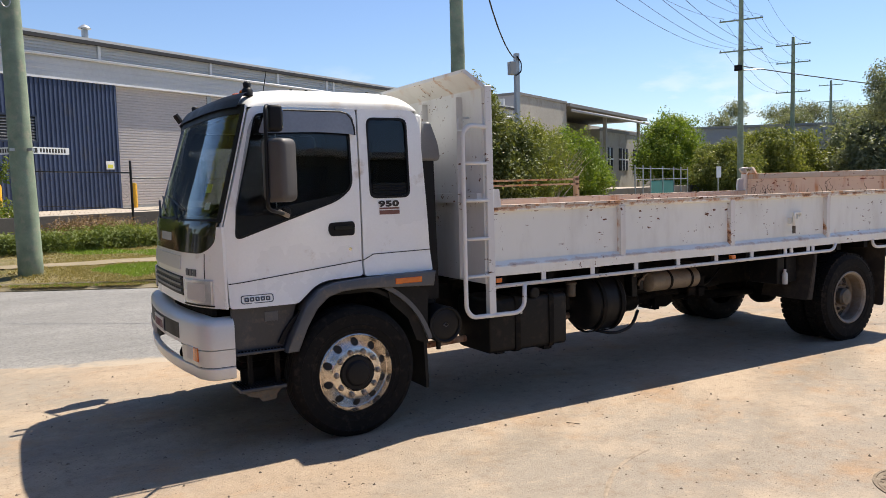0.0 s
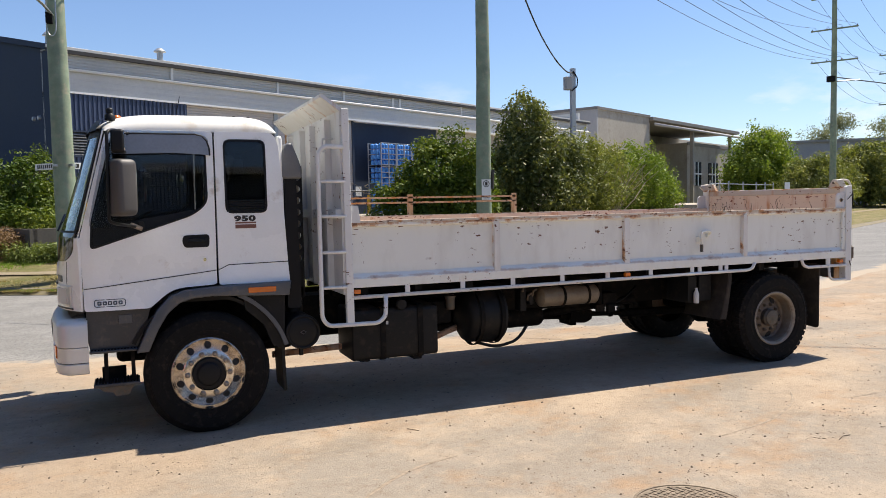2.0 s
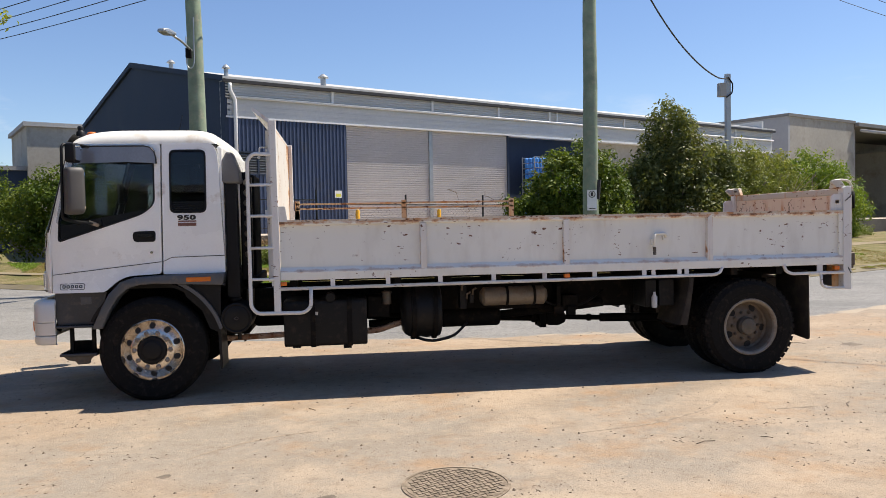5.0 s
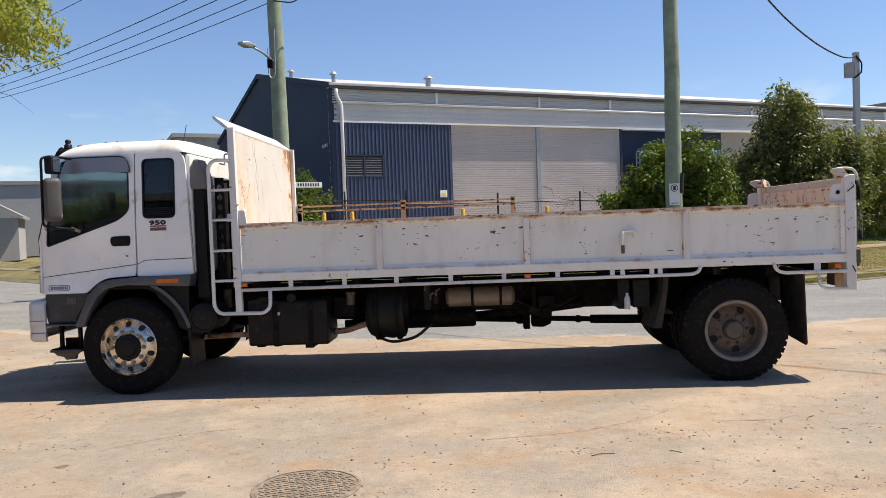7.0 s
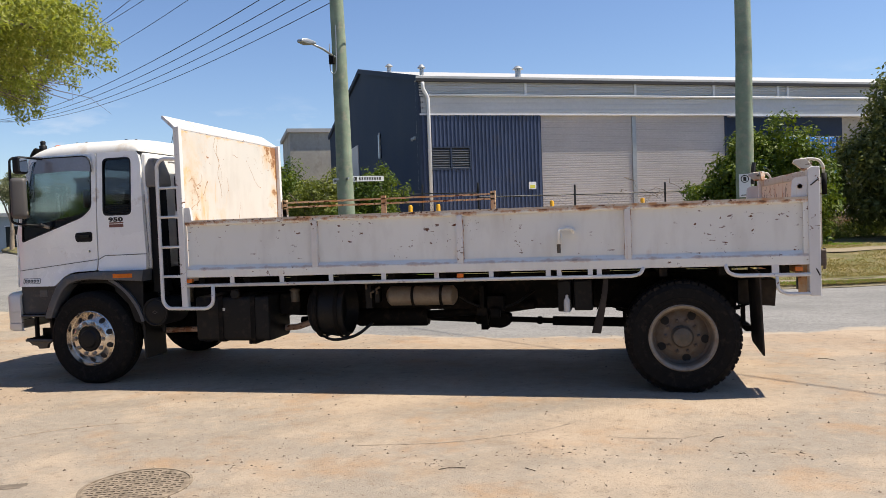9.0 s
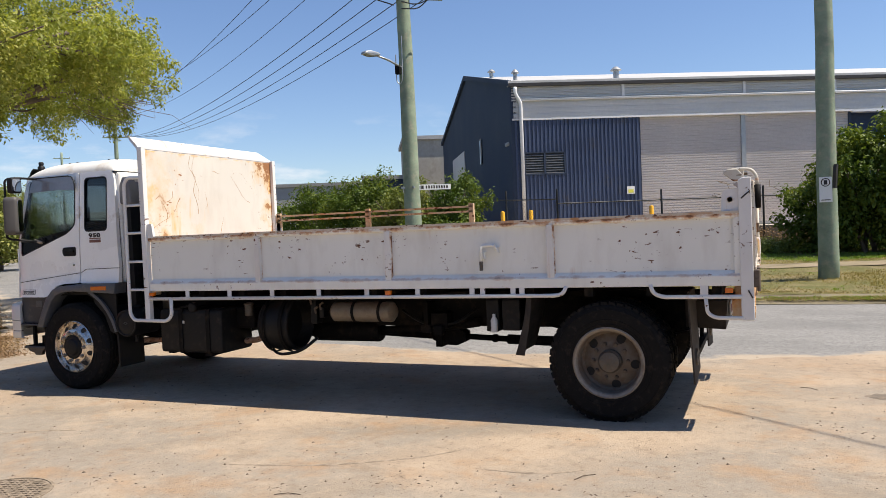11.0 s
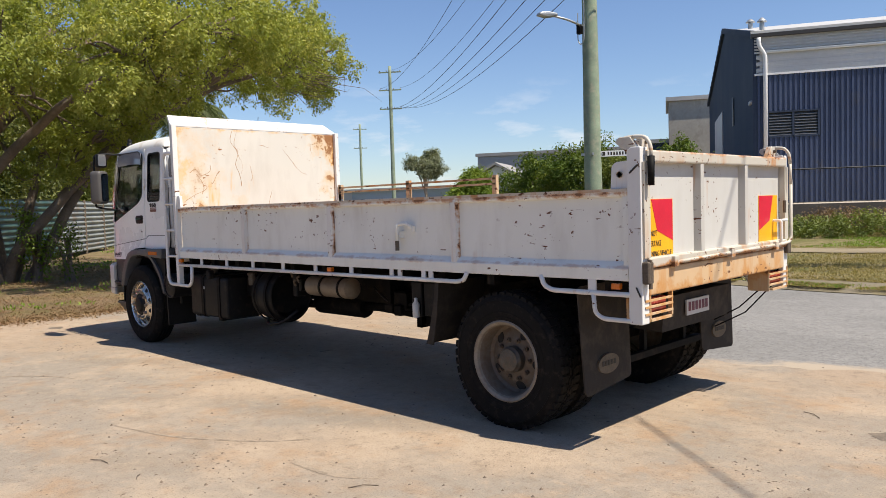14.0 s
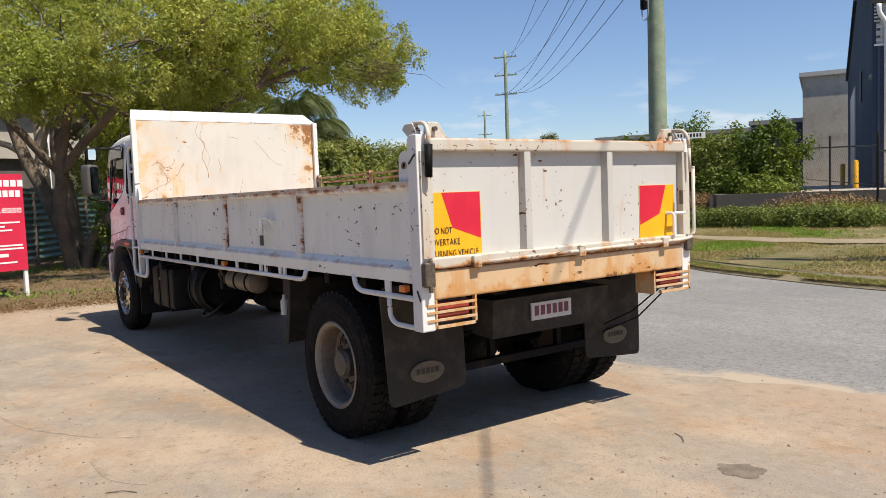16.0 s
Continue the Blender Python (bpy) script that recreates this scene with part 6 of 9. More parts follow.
for y0, y1 in ((0.0, 0.58), (2 * YC - 0.58, 2 * YC)):
    bm = bmesh.new()
    line = [(4.22, 1.06), (4.205, 0.92), (4.18, 0.8), (4.15, 0.69), (4.125, 0.6), (4.1, 0.53)]
    prism(bm, line + [(x - 0.014, z - 0.006) for x, z in line[::-1]], "y", y0, y1)
    flap = part("front_mudflap", bm, FLAP, truck, "dusty curved rubber flap ahead of the rear wheels", smooth=40)
    ye = y0 if y0 < 1 else y1
    bm = bmesh.new()
    prism(bm, [(4.22, 1.06), (4.205, 0.92), (4.18, 0.8), (4.15, 0.69), (4.125, 0.6), (4.1, 0.53), (4.17, 0.525), (4.19, 0.62), (4.215, 0.75), (4.24, 0.92), (4.25, 1.06)], "y", ye - 0.006, ye + 0.006)
    part("flap_edge", bm, FLAP, flap)
for y0, y1 in ((0.0, 0.62), (2 * YC - 0.62, 2 * YC)):
    bm = bmesh.new()
    out = rounded([(y0, 1.06), (y1, 1.06), (y1, 0.36), (y0 + 0.03, 0.31)] if y0 < 1 else [(y0, 1.06), (y1, 1.06), (y1 - 0.03, 0.31), (y0, 0.36)], 0.05)
    nn = len(out)
    vs = []
    for dx in (0.0, 0.012):
        vs.append([bm.verts.new((5.53 + dx + 0.03 * ((1.06 - z) / 0.75) ** 2, y, z)) for y, z in out])
    bm.faces.new(vs[0])
    bm.faces.new(vs[1][::-1])
    for k in range(nn):
        bm.faces.new((vs[0][k], vs[1][k], vs[1][(k + 1) % nn], vs[0][(k + 1) % nn]))
    bmesh.ops.recalc_face_normals(bm, faces=bm.faces)
    flap = part("rear_mudflap", bm, FLAP, truck, "dusty rubber mudflap with an oval emblem")
    ym = (y0 + y1) / 2
    bm = bmesh.new()
    prism(bm, [(ym + 0.13 * math.cos(a), 0.50 + 0.068 * math.sin(a)) for a in np.linspace(0, 2 * math.pi, 29)[:-1]], "x", 5.56, 5.577)
    part("emblem", bm, EMBLEM_TAN, flap)
    for k in range(5):
        part("emblem_bar", boxes((5.577, 5.58, ym - 0.085 + 0.036 * k, ym - 0.06 + 0.036 * k, 0.49, 0.525)), INK, flap)
part("tow_bar", boxes((5.5, 5.56, 0.6, 2 * YC - 0.6, 0.45, 0.5), (5.5, 5.54, 0.85, 0.89, 0.48, 0.8), (5.5, 5.54, 2 * YC - 0.89, 2 * YC - 0.85, 0.48, 0.8)), CHASSIS, truck)
part("plate_beam", prism(bmesh.new(), [(5.45, 0.70), (5.78, 0.68), (5.8, 0.93), (5.45, 0.93)], "y", 0.68, 1.74), FLAP, truck)
rear_plate = part("number_plate", boxes((5.803, 5.815, YC - 0.19, YC + 0.17, 0.765, 0.88)), PLATE, truck)
for k in range(6):
    y = YC - 0.165 + 0.054 * k
    part("plate_bar", boxes((5.815, 5.818, y, y + 0.036, 0.795, 0.86)), MAROON, rear_plate)

# ---- tipping gear between the tanks and the rear axle ----
part("valve_block", boxes((3.02, 3.2, 0.62, 0.78, 0.66, 0.82), (3.06, 3.16, 0.58, 0.64, 0.6, 0.7), bevel=0.012), CHASSIS, truck)
part("bracket", boxes((2.95, 3.0, 0.6, 0.78, 0.64, 0.93), (2.92, 3.03, 0.59, 0.62, 0.62, 0.7), bevel=0.006), CHASSIS, truck)
part("hose", tubes([[(2.7, 0.66, 0.84), (2.85, 0.66, 0.74), (3.05, 0.64, 0.68), (3.3, 0.66, 0.72), (3.5, 0.68, 0.86)]], 0.013, 7, 0.08), TANK, truck, smooth=50)

# ---- air intake behind the cab ----
bm = bmesh.new()
lathe(bm, [(0, 0.0), (0.03, -0.006), (0.1, -0.004), (0.125, 0.005), (0.14, 0.012), (0.148, 0.03), (0.148, 0.4), (0, 0.4)], (-0.405, 0.06, 0.755), "y", 36)
cleaner = part("air_cleaner", bm, BLACK, truck, "round black air cleaner", smooth=35)
bm = bmesh.new()
lathe(bm, [(0.125, 0.0), (0.135, -0.008), (0.147, -0.004), (0.15, 0.02), (0.148, 0.02)], (-0.405, 0.06, 0.755), "y", 36)
part("rim", bm, TANK, cleaner, smooth=40)
part("emblem", tubes([[(-0.43, 0.051, 0.755), (-0.405, 0.051, 0.77), (-0.38, 0.051, 0.755), (-0.405, 0.051, 0.74), (-0.43, 0.051, 0.755)]], 0.004, 5), MIRROR_GREY, cleaner)
part("drain_tube", tubes([[(-0.4, 0.2, 0.62), (-0.4, 0.2, 0.53)]], 0.02, 8), TANK, cleaner)
part("intake_duct", prism(bmesh.new(), rounded([(-0.5, 0.95), (-0.5, 2.1), (-0.4, 2.1), (-0.38, 0.95)], 0.02), "y", 0.2, 0.36), BLACK, truck)
bm = bmesh.new()
prism(bm, rounded([(-0.53, 2.07), (-0.53, 2.28), (-0.48, 2.38), (-0.43, 2.38), (-0.36, 2.2), (-0.345, 2.07)], 0.04), "y", 0.17, 0.4, 0.025)
part("intake_head", bm, INTAKE, truck, smooth=50)
bm = bmesh.new()
holes = [[(-0.335 + 0.03 * math.cos(q), 1.36 + 0.105 * k + 0.034 * math.sin(q)) for q in np.linspace(0, 2 * math.pi, 13)[:-1]] for k in range(8)]
sheet(bm, rect(-0.385, -0.285, 1.0, 2.2), holes, lambda u, v, w: (u, 0.5 + w, v), 0.006)
part("exhaust_guard", bm, BLACK, truck, "black perforated steel guard behind the cab")
part("exhaust_pipe", tubes([[(-0.335, 0.62, 0.8), (-0.335, 0.62, 2.15)]], 0.045, 12), AIR_TANK, truck, smooth=50)
bm = bmesh.new()
prof = []
for k in range(9):
    prof += [(0.05, 0.05 * k), (0.062, 0.05 * k + 0.012), (0.062, 0.05 * k + 0.035), (0.05, 0.05 * k + 0.048)]
lathe(bm, prof, (-0.44, 0.28, 0.9), "z", 14)
part("ribbed_hose", bm, BLACK, truck, smooth=50)
part("rear_support", boxes((-0.46, -0.28, 0.5, 2 * YC - 0.5, 1.0, 1.12), (-0.45, -0.3, 0.9, 1.5, 1.1, 2.2), bevel=0.02), CHASSIS, truck)


# ---- tray ----
X1 = 5.93
part("tray_floor", boxes((0.0, 6.0, 0.06, 2 * YC - 0.06, 1.115, 1.165)), RUSTY, truck)
for far in (False, True):
    def py(y, far=far):
        return 2 * YC - y if far else y

    def yr(a, b, far=far):
        return tuple(sorted((py(a), py(b))))

    bm = bmesh.new()
    # pressed side: recessed sheet, ledge, lower face and rolled top rail
    prof = [(0.03, 1.235), (0.03, 1.64), (0.0, 1.648), (-0.006, 1.66), (-0.004, 1.682), (0.01, 1.69), (0.06, 1.69), (0.066, 1.68), (0.066, 1.12), (0.0, 1.112), (-0.012, 1.116), (-0.014, 1.19), (-0.008, 1.2)]
    ring = [(py(a), b) for a, b in prof]
    n_len = 60
    rows = []
    for i in range(n_len + 1):
        x = 0.03 + (X1 - 0.03) * i / n_len
        rows.append([bm.verts.new((x, y + 0.004 * noise.noise(Vector((x * 1.5, z * 2, 1))), z + 0.004 * noise.noise(Vector((x * 0.8, y, 4))))) for y, z in ring])
    k_n = len(ring)
    for a, b in zip(rows, rows[1:]):
        for k in range(k_n):
            bm.faces.new((a[k], a[(k + 1) % k_n], b[(k + 1) % k_n], b[k]))
    bm.faces.new(rows[0])
    bm.faces.new(rows[-1][::-1])
    bmesh.ops.recalc_face_normals(bm, faces=bm.faces)
    gate = part("side_gate", bm, GATE, truck, "white steel drop side with chips and rust", smooth=20)
    part("gate_capping", boxes((0.03, X1, *yr(-0.009, 0.068), 1.678, 1.697)), CAPPING, gate)
    part("inner_skin", boxes((0.04, X1, *yr(0.067, 0.07), 1.166, 1.686)), INNER_TAIL if far else INNER, gate)
    for x in (1.43, 2.89, 4.43):
        bm = bmesh.new()
        prism(bm, [(x - 0.034, py(0.03)), (x - 0.028, py(-0.013)), (x + 0.028, py(-0.013)), (x + 0.034, py(0.03))], "z", 1.196, 1.647)
        part("gate_post", bm, worn_paint("gate_post_white", (0.76, 0.74, 0.7), 1.0, 0.3, rough=0.45, seed=x, edges=((0, x - 0.036, 0.02, 0.8), (0, x + 0.036, 0.02, 1.15))), gate)
    part("end_stile", boxes((X1 - 0.04, X1, *yr(0.0, 0.03), 1.2, 1.648)), GATE, gate)
    # cranked locking handle
    pts = [(3.815, py(-0.03), 1.32), (3.815, py(-0.03), 1.47), (3.83, py(-0.02), 1.485), (3.92, py(-0.02), 1.49), (3.945, py(-0.02), 1.475), (3.945, py(0.02), 1.44)]
    part("gate_latch", tubes([pts], 0.014, 8, 0.02), GATE, gate, smooth=50)
    part("latch_tip", tubes([[(3.815, py(-0.03), 1.27), (3.815, py(-0.03), 1.35)]], 0.017, 8), HUB, gate)
    part("latch_plate", boxes((3.79, 3.84, *yr(-0.016, 0.03), 1.37, 1.43)), GATE, gate)
    part("latch_plate", boxes((3.92, 3.97, *yr(0.0, 0.03), 1.42, 1.47)), GATE, gate)
    # rear corner post
    bm = bmesh.new()
    prism(bm, rounded([(X1, 0.845), (X1, 1.93), (X1 + 0.03, 1.95), (6.025, 1.95), (6.025, 0.845)], 0.01), "y", *yr(-0.012, 0.075), 0.006)
    part("rear_post", bm, WHITE, truck)
    for a, b in (((X1 + 0.02, 1.79), (6.01, 1.84)), ((6.015, 1.02), (5.985, 1.08))):
        part("post_mark", tubes([[(a[0], py(-0.014), a[1]), (b[0], py(-0.014), b[1])]], 0.006, 5), INK, truck)
    bm = bmesh.new()
    prism(bm, rounded([(5.80, 1.68), (5.81, 1.84), (5.84, 1.865), (5.94, 1.87), (5.94, 1.68)], 0.02), "y", *yr(0.01, 0.03))
    lug = part("pivot_lug", bm, WHITE, truck)
    bm = bmesh.new()
    lathe(bm, [(0.02, 0.0), (0.02, 0.012), (0, 0.012)], (5.87, py(0.004) - 0.006, 1.785), "y", 12)
    part("pivot_pin", bm, RAIL_RUST, lug)
    # hinge hook over the tailgate
    hook = [(5.83, py(0.05), 2.0), (5.93, py(0.05), 2.02), (6.03, py(0.05), 2.01), (6.065, py(0.045), 1.96), (6.07, py(0.04), 1.88)]
    part("tailgate_hook", tubes([hook], 0.013, 10, 0.05), TG, truck, smooth=50)
    bm = bmesh.new()
    prism(bm, rounded([(5.82, 1.99), (5.85, 2.02), (5.93, 2.02), (5.985, 1.95), (5.985, 1.925), (5.9, 1.925)], 0.012), "y", *yr(0.03, 0.07), 0.006)
    part("hook_plate", bm, TG, truck)
    bm = bmesh.new()
    prism(bm, rounded([(py(0.1), 1.925), (py(0.11), 2.025), (py(0.18), 2.025), (py(0.25), 1.925)], 0.012), "x", 5.93, 5.975, 0.006)
    lug2 = part("hinge_lug", bm, TG, truck)
    part("hinge_pin", tubes([[(5.9, py(0.145), 1.985), (6.0, py(0.145), 1.985)]], 0.013, 10), NUT, lug2)
    part("hook_pin", tubes([[(6.07, py(0.04), 1.89), (6.072, py(0.035), 1.71)]], [0.012, 0.01] if far else [0.024, 0.02], 10), TG if far else CHASSIS, truck, smooth=40)
    # under-run rail below the gate, with its stays
    rail = [(-0.0, py(-0.012), 1.03), (4.46, py(-0.012), 1.045), (4.53, py(-0.012), 1.06), (4.56, py(-0.012), 1.12)]
    under = part("side_rail", tubes([rail], 0.017, 10, 0.06), WHITE, truck, smooth=50)
    for x in (0.53, 1.07, 1.59, 2.13, 2.655, 3.18, 3.71, 3.81, 4.09, 4.17):
        part("rail_stay", boxes((x - 0.022, x + 0.022, *yr(-0.012, 0.0), 1.03, 1.13)), WHITE, under)
    part("rear_rail", tubes([[(5.25, py(-0.01), 1.13), (5.27, py(-0.01), 1.06), (5.34, py(-0.01), 1.03), (5.94, py(-0.01), 1.03)]], 0.017, 10, 0.06), WHITE, truck, smooth=50)
    part("rear_rail", tubes([[(5.67, py(-0.01), 1.03), (5.68, py(-0.01), 0.9), (5.74, py(-0.01), 0.865), (5.94, py(-0.01), 0.865)]], 0.015, 10, 0.06), WHITE, truck, smooth=50)
    part("rail_stay", boxes((5.63, 5.69, *yr(-0.012, 0.0), 1.03, 1.13)), WHITE, truck)
    for x in (0.06, 2.885, 5.845):
        bm = boxes((x - 0.03, x + 0.03, *yr(-0.032, 0.01), 1.062, 1.1), bevel=0.006)
        part("marker_lamp", bm, AMBER, truck)
    # front corner post, ladder
    bm = bmesh.new()
    prism(bm, [(-0.035, 0.80), (-0.045, 2.66), (0.02, 2.66), (0.03, 0.80)], "y", *yr(-0.03, 0.03), 0.006)
    part("front_post", bm, WHITE, truck)
    bm = bmesh.new()
    prism(bm, rounded([(0.02, 1.68), (0.02, 1.83), (0.09, 1.83), (0.11, 1.68)], 0.015), "y", *yr(-0.01, 0.02))
    part("front_lug", bm, WHITE, truck)
    lad = [(-0.03, py(-0.02), 2.33), (-0.2, py(-0.02), 2.34), (-0.255, py(-0.02), 2.28), (-0.255, py(-0.02), 0.87), (-0.2, py(-0.02), 0.80), (0.25, py(-0.02), 0.795), (0.315, py(-0.02), 0.85), (0.32, py(-0.02), 1.03)]
    ladder = part("ladder", tubes([lad], 0.019, 10, 0.06), WHITE, truck, "white tube ladder beside the headboard", smooth=50)
    for z in (2.04, 1.742, 1.433, 1.13):
        part("rung", tubes([[(-0.255, py(-0.02), z), (-0.02, py(-0.02), z)]], 0.014, 8), WHITE, ladder, smooth=50)

# headboard: sheet with front ribs and a forward-leaning top
bm = bmesh.new()
box(bm, -0.055, -0.03, 0.0, 2 * YC, 1.06, 2.645)
prism(bm, [(-0.055, 2.64), (-0.205, 2.76), (-0.205, 2.785), (-0.19, 2.787), (-0.03, 2.66), (-0.03, 2.64)], "y", -0.02, 2 * YC + 0.02)
for v in bm.verts:
    if v.co.x < -0.15:
        v.co.y += 0.05 if v.co.y < 1 else -0.09
head = part("headboard", bm, WHITE, truck, "tall white headboard with rust stains and a leaning top")
part("headboard_lining", boxes((-0.03, -0.026, 0.035, 2 * YC - 0.035, 1.17, 2.635)), INNER, head)
for y in (0.35, 0.95, 1.41, 2.01):
    part("headboard_rib", boxes((-0.11, -0.055, y - 0.04, y + 0.04, 1.08, 2.6)), WHITE, head)
part("headboard_rib", boxes((-0.1, -0.055, 0.03, 2 * YC - 0.03, 1.72, 1.8)), WHITE, head)
for line, r in (([(0.77, 2.62), (0.76, 2.48), (0.85, 2.36), (0.81, 2.22), (0.875, 2.05), (0.87, 1.95)], 0.006), ([(0.83, 2.62), (0.81, 2.44), (0.9, 2.22), (0.88, 2.1)], 0.004), ([(1.5, 2.42), (1.62, 2.29), (1.74, 2.16), (1.87, 2.09)], 0.004),
                ([(0.18, 2.11), (0.28, 2.13), (0.34, 2.07), (0.45, 2.13), (0.47, 2.2)], 0.005), ([(0.47, 1.98), (0.51, 2.04), (0.58, 2.13)], 0.007), ([(0.1, 1.76), (0.22, 1.82), (0.41, 1.93)], 0.004), ([(1.32, 1.91), (1.29, 1.8), (1.25, 1.7)], 0.005), ([(1.17, 2.46), (1.3, 2.45)], 0.005),
                ([(1.02, 2.2), (1.04, 2.08), (1.01, 2.0)], 0.004), ([(1.95, 2.5), (1.97, 2.38)], 0.004), ([(0.28, 2.08), (0.36, 1.96), (0.33, 1.84)], 0.005)):
    path = resample([Vector((-0.026, y, z)) for y, z in line], 22)
    path = [p + Vector((0, 0.022 * noise.noise(p * 9), 0.022 * noise.noise(p * 9 + Vector((4, 0, 0))))) for p in path]
    bm = bmesh.new()
    tube(bm, path, [r * (0.35 + abs(noise.noise(p * 14)) * 1.6) for p in path], 4)
    for v in bm.verts:
        v.co.x = -0.026 + (v.co.x + 0.026) * 0.2
    part("rust_scratch", bm, RUST_LINE, head)
part("edge_cap", boxes((-0.07, -0.02, 2 * YC - 0.035, 2 * YC + 0.01, 1.06, 2.645)), RAIL_RUST, head)
part("loop_handle", tubes([[(-0.06, 0.2, 2.42), (-0.16, 0.2, 2.42), (-0.16, 0.2, 2.31), (-0.16, 0.05, 2.31)]], 0.009, 6, 0.02), WHITE, head)

# rusty rail above the far side
for z in (1.9, 1.84):
    part("load_rail", boxes((0.05, 2.87, 2 * YC - 0.02, 2 * YC + 0.02, z, z + 0.022)), RAIL_RUST, truck)
for x in (0.07, 1.43, 2.85):
    part("load_rail_post", boxes((x - 0.03, x + 0.03, 2 * YC - 0.02, 2 * YC + 0.025, 1.66, 1.95)), RAIL_RUST, truck)

# tailgate
tail = part("tailgate", boxes((5.975, 5.99, 0.06, 2 * YC - 0.06, 1.2, 1.9)), worn_paint("tailgate_white", (0.55, 0.54, 0.51), 0.45, 0.2, rough=0.42, seed=21.0), truck, "white steel tailgate with warning panels")
part("tailgate_skin", boxes((5.968, 5.974, 0.075, 2 * YC - 0.075, 1.2, 1.9)), INNER_TAIL, tail)
rng = np.random.default_rng(61)
for k in range(26):
    y, z = rng.uniform(0.3, 2.2), rng.uniform(1.62, 1.85)
    path = [Vector((5.967, y, z))]
    for _ in range(int(rng.integers(4, 9))):
        path.append(path[-1] + Vector((0, rng.normal(0, 0.025), -abs(rng.normal(0.035, 0.02)))))
    bm = bmesh.new()
    tube(bm, path, [rng.uniform(0.002, 0.006) for _ in path], 4)
    for v in bm.verts:
        v.co.x = 5.967 + (v.co.x - 5.967) * 0.2
    part("paint_crack", bm, NUT, tail)
part("top_rail", boxes((5.955, 6.045, 0.05, 2 * YC - 0.05, 1.855, 1.93), bevel=0.012), TG, tail)
part("bottom_rail", boxes((5.96, 6.045, 0.05, 2 * YC - 0.05, 1.195, 1.26), bevel=0.01), TG, tail)
for y0, y1 in ((0.004, 0.078), (2 * YC - 0.078, 2 * YC - 0.004)):
    part("stile", boxes((5.96, 6.04, y0, y1, 1.26, 1.855)), TG, tail)
STIFF = worn_paint("stiffener_white", (0.505, 0.487, 0.452), 0.5, 0.15, rough=0.45, seed=41.0)
for y in (0.79, 1.52):
    bm = bmesh.new()
    prism(bm, [(5.99, y - 0.035), (6.04, y - 0.025), (6.04, y + 0.025), (5.99, y + 0.035)], "z", 1.26, 1.855)
    part("stiffener", bm, STIFF, tail)
# red and yellow warning panels
for y0, y1, flip in ((0.08, 0.45, False), (1.86, 2.235, True)):
    f = (lambda u: y1 - (y1 - y0) * u) if flip else (lambda u: y0 + (y1 - y0) * u)
    zt, zb = 1.625, 1.235
    h = zt - zb
    board = part("warning_panel", boxes((5.99, 5.994, y0, y1, zb, zt)), REFL_YELLOW, tail)
    bm = bmesh.new()
    prism(bm, [(f(0.24), zt - 0.002), (f(0.985), zt - 0.002), (f(0.985), zt - 0.70 * h), (f(0.43), zt - 0.52 * h)], "x", 5.994, 5.9955)
    part("red_field", bm, REFL_RED, board)
    if not flip:
        for k, words in enumerate(("DO NOT", "OVERTAKE", "TURNING VEHICLE")):
            text_mesh("warning_text", words, 0.052, INK, pose(5.9965, y0 + 0.006, zb + 0.155 - 0.066 * k, 90, 0, 90), board, 1.05, 0.0006, (0.145, 0.2, 0.335)[k])
part("grab_handle", tubes([[(5.99, 2.15, 1.42), (6.06, 2.15, 1.42), (6.06, 2.15, 1.25), (5.99, 2.15, 1.25)], [(6.06, 2.15, 1.42), (6.06, 2.27, 1.42)]], 0.011, 8, 0.02), WHITE, tail)
part("tailgate_rod", tubes([[(6.05, 0.36, 1.21), (6.05, 2 * YC - 0.1, 1.225), (6.05, 2 * YC + 0.03, 1.24), (6.05, 2 * YC + 0.03, 1.75)]], 0.013, 8, 0.06), TG, tail, smooth=50)
for y in (0.36, 1.22, 2.05):
    part("rod_bracket", boxes((6.03, 6.07, y - 0.03, y + 0.03, 1.185, 1.255), bevel=0.006), TG, tail)
part("latch_block", boxes((6.02, 6.07, -0.01, 0.06, 1.1, 1.24), bevel=0.012), NUT, tail)
part("latch_block", boxes((6.02, 6.06, 2 * YC - 0.06, 2 * YC + 0.01, 1.14, 1.24), bevel=0.012), NUT, tail)
part("latch_post", tubes([[(6.06, 0.03, 1.25), (6.06, 0.03, 1.12), (6.06, 0.03, 1.07)]], 0.013, 8), NUT, tail)
part("chute_lever", tubes([[(6.05, 2 * YC - 0.11, 1.58), (6.05, 2 * YC - 0.11, 1.48)]], 0.014, 6), NUT, tail)
part("rear_sill", boxes((5.88, 6.03, 0.076, 2 * YC - 0.076, 1.02, 1.19), bevel=0.012), CREAM, truck, "rust-streaked cream steel sill")
# tail lamps behind their guards
for y0, y1 in ((0.0, 0.37), (1.96, 2.36)):
    guard = part("lamp_guard", boxes((5.86, 6.03, y0 + 0.076 if y0 < 1 else y0, y0 + 0.088 if y0 < 1 else y0 + 0.012, 0.855, 1.02), (6.0, 6.03, y0 + 0.08, y1, 0.855, 0.872), (6.0, 6.03, y1 - 0.014, y1, 0.855, 1.03)), CREAM, truck)
    for z in (0.905, 0.95, 0.99):
        part("guard_bar", boxes((6.02, 6.032, y0 + 0.02, y1, z - 0.007, z + 0.007)), CREAM, guard)
    part("tail_lamp", boxes((5.955, 6.0, y0 + 0.1, y1 - 0.03, 0.885, 1.0), bevel=0.012), RED_LENS, guard)
    part("lamp_body", boxes((5.9, 5.956, y0 + 0.09, y1 - 0.02, 0.875, 1.01)), GREY_PLASTIC, guard)
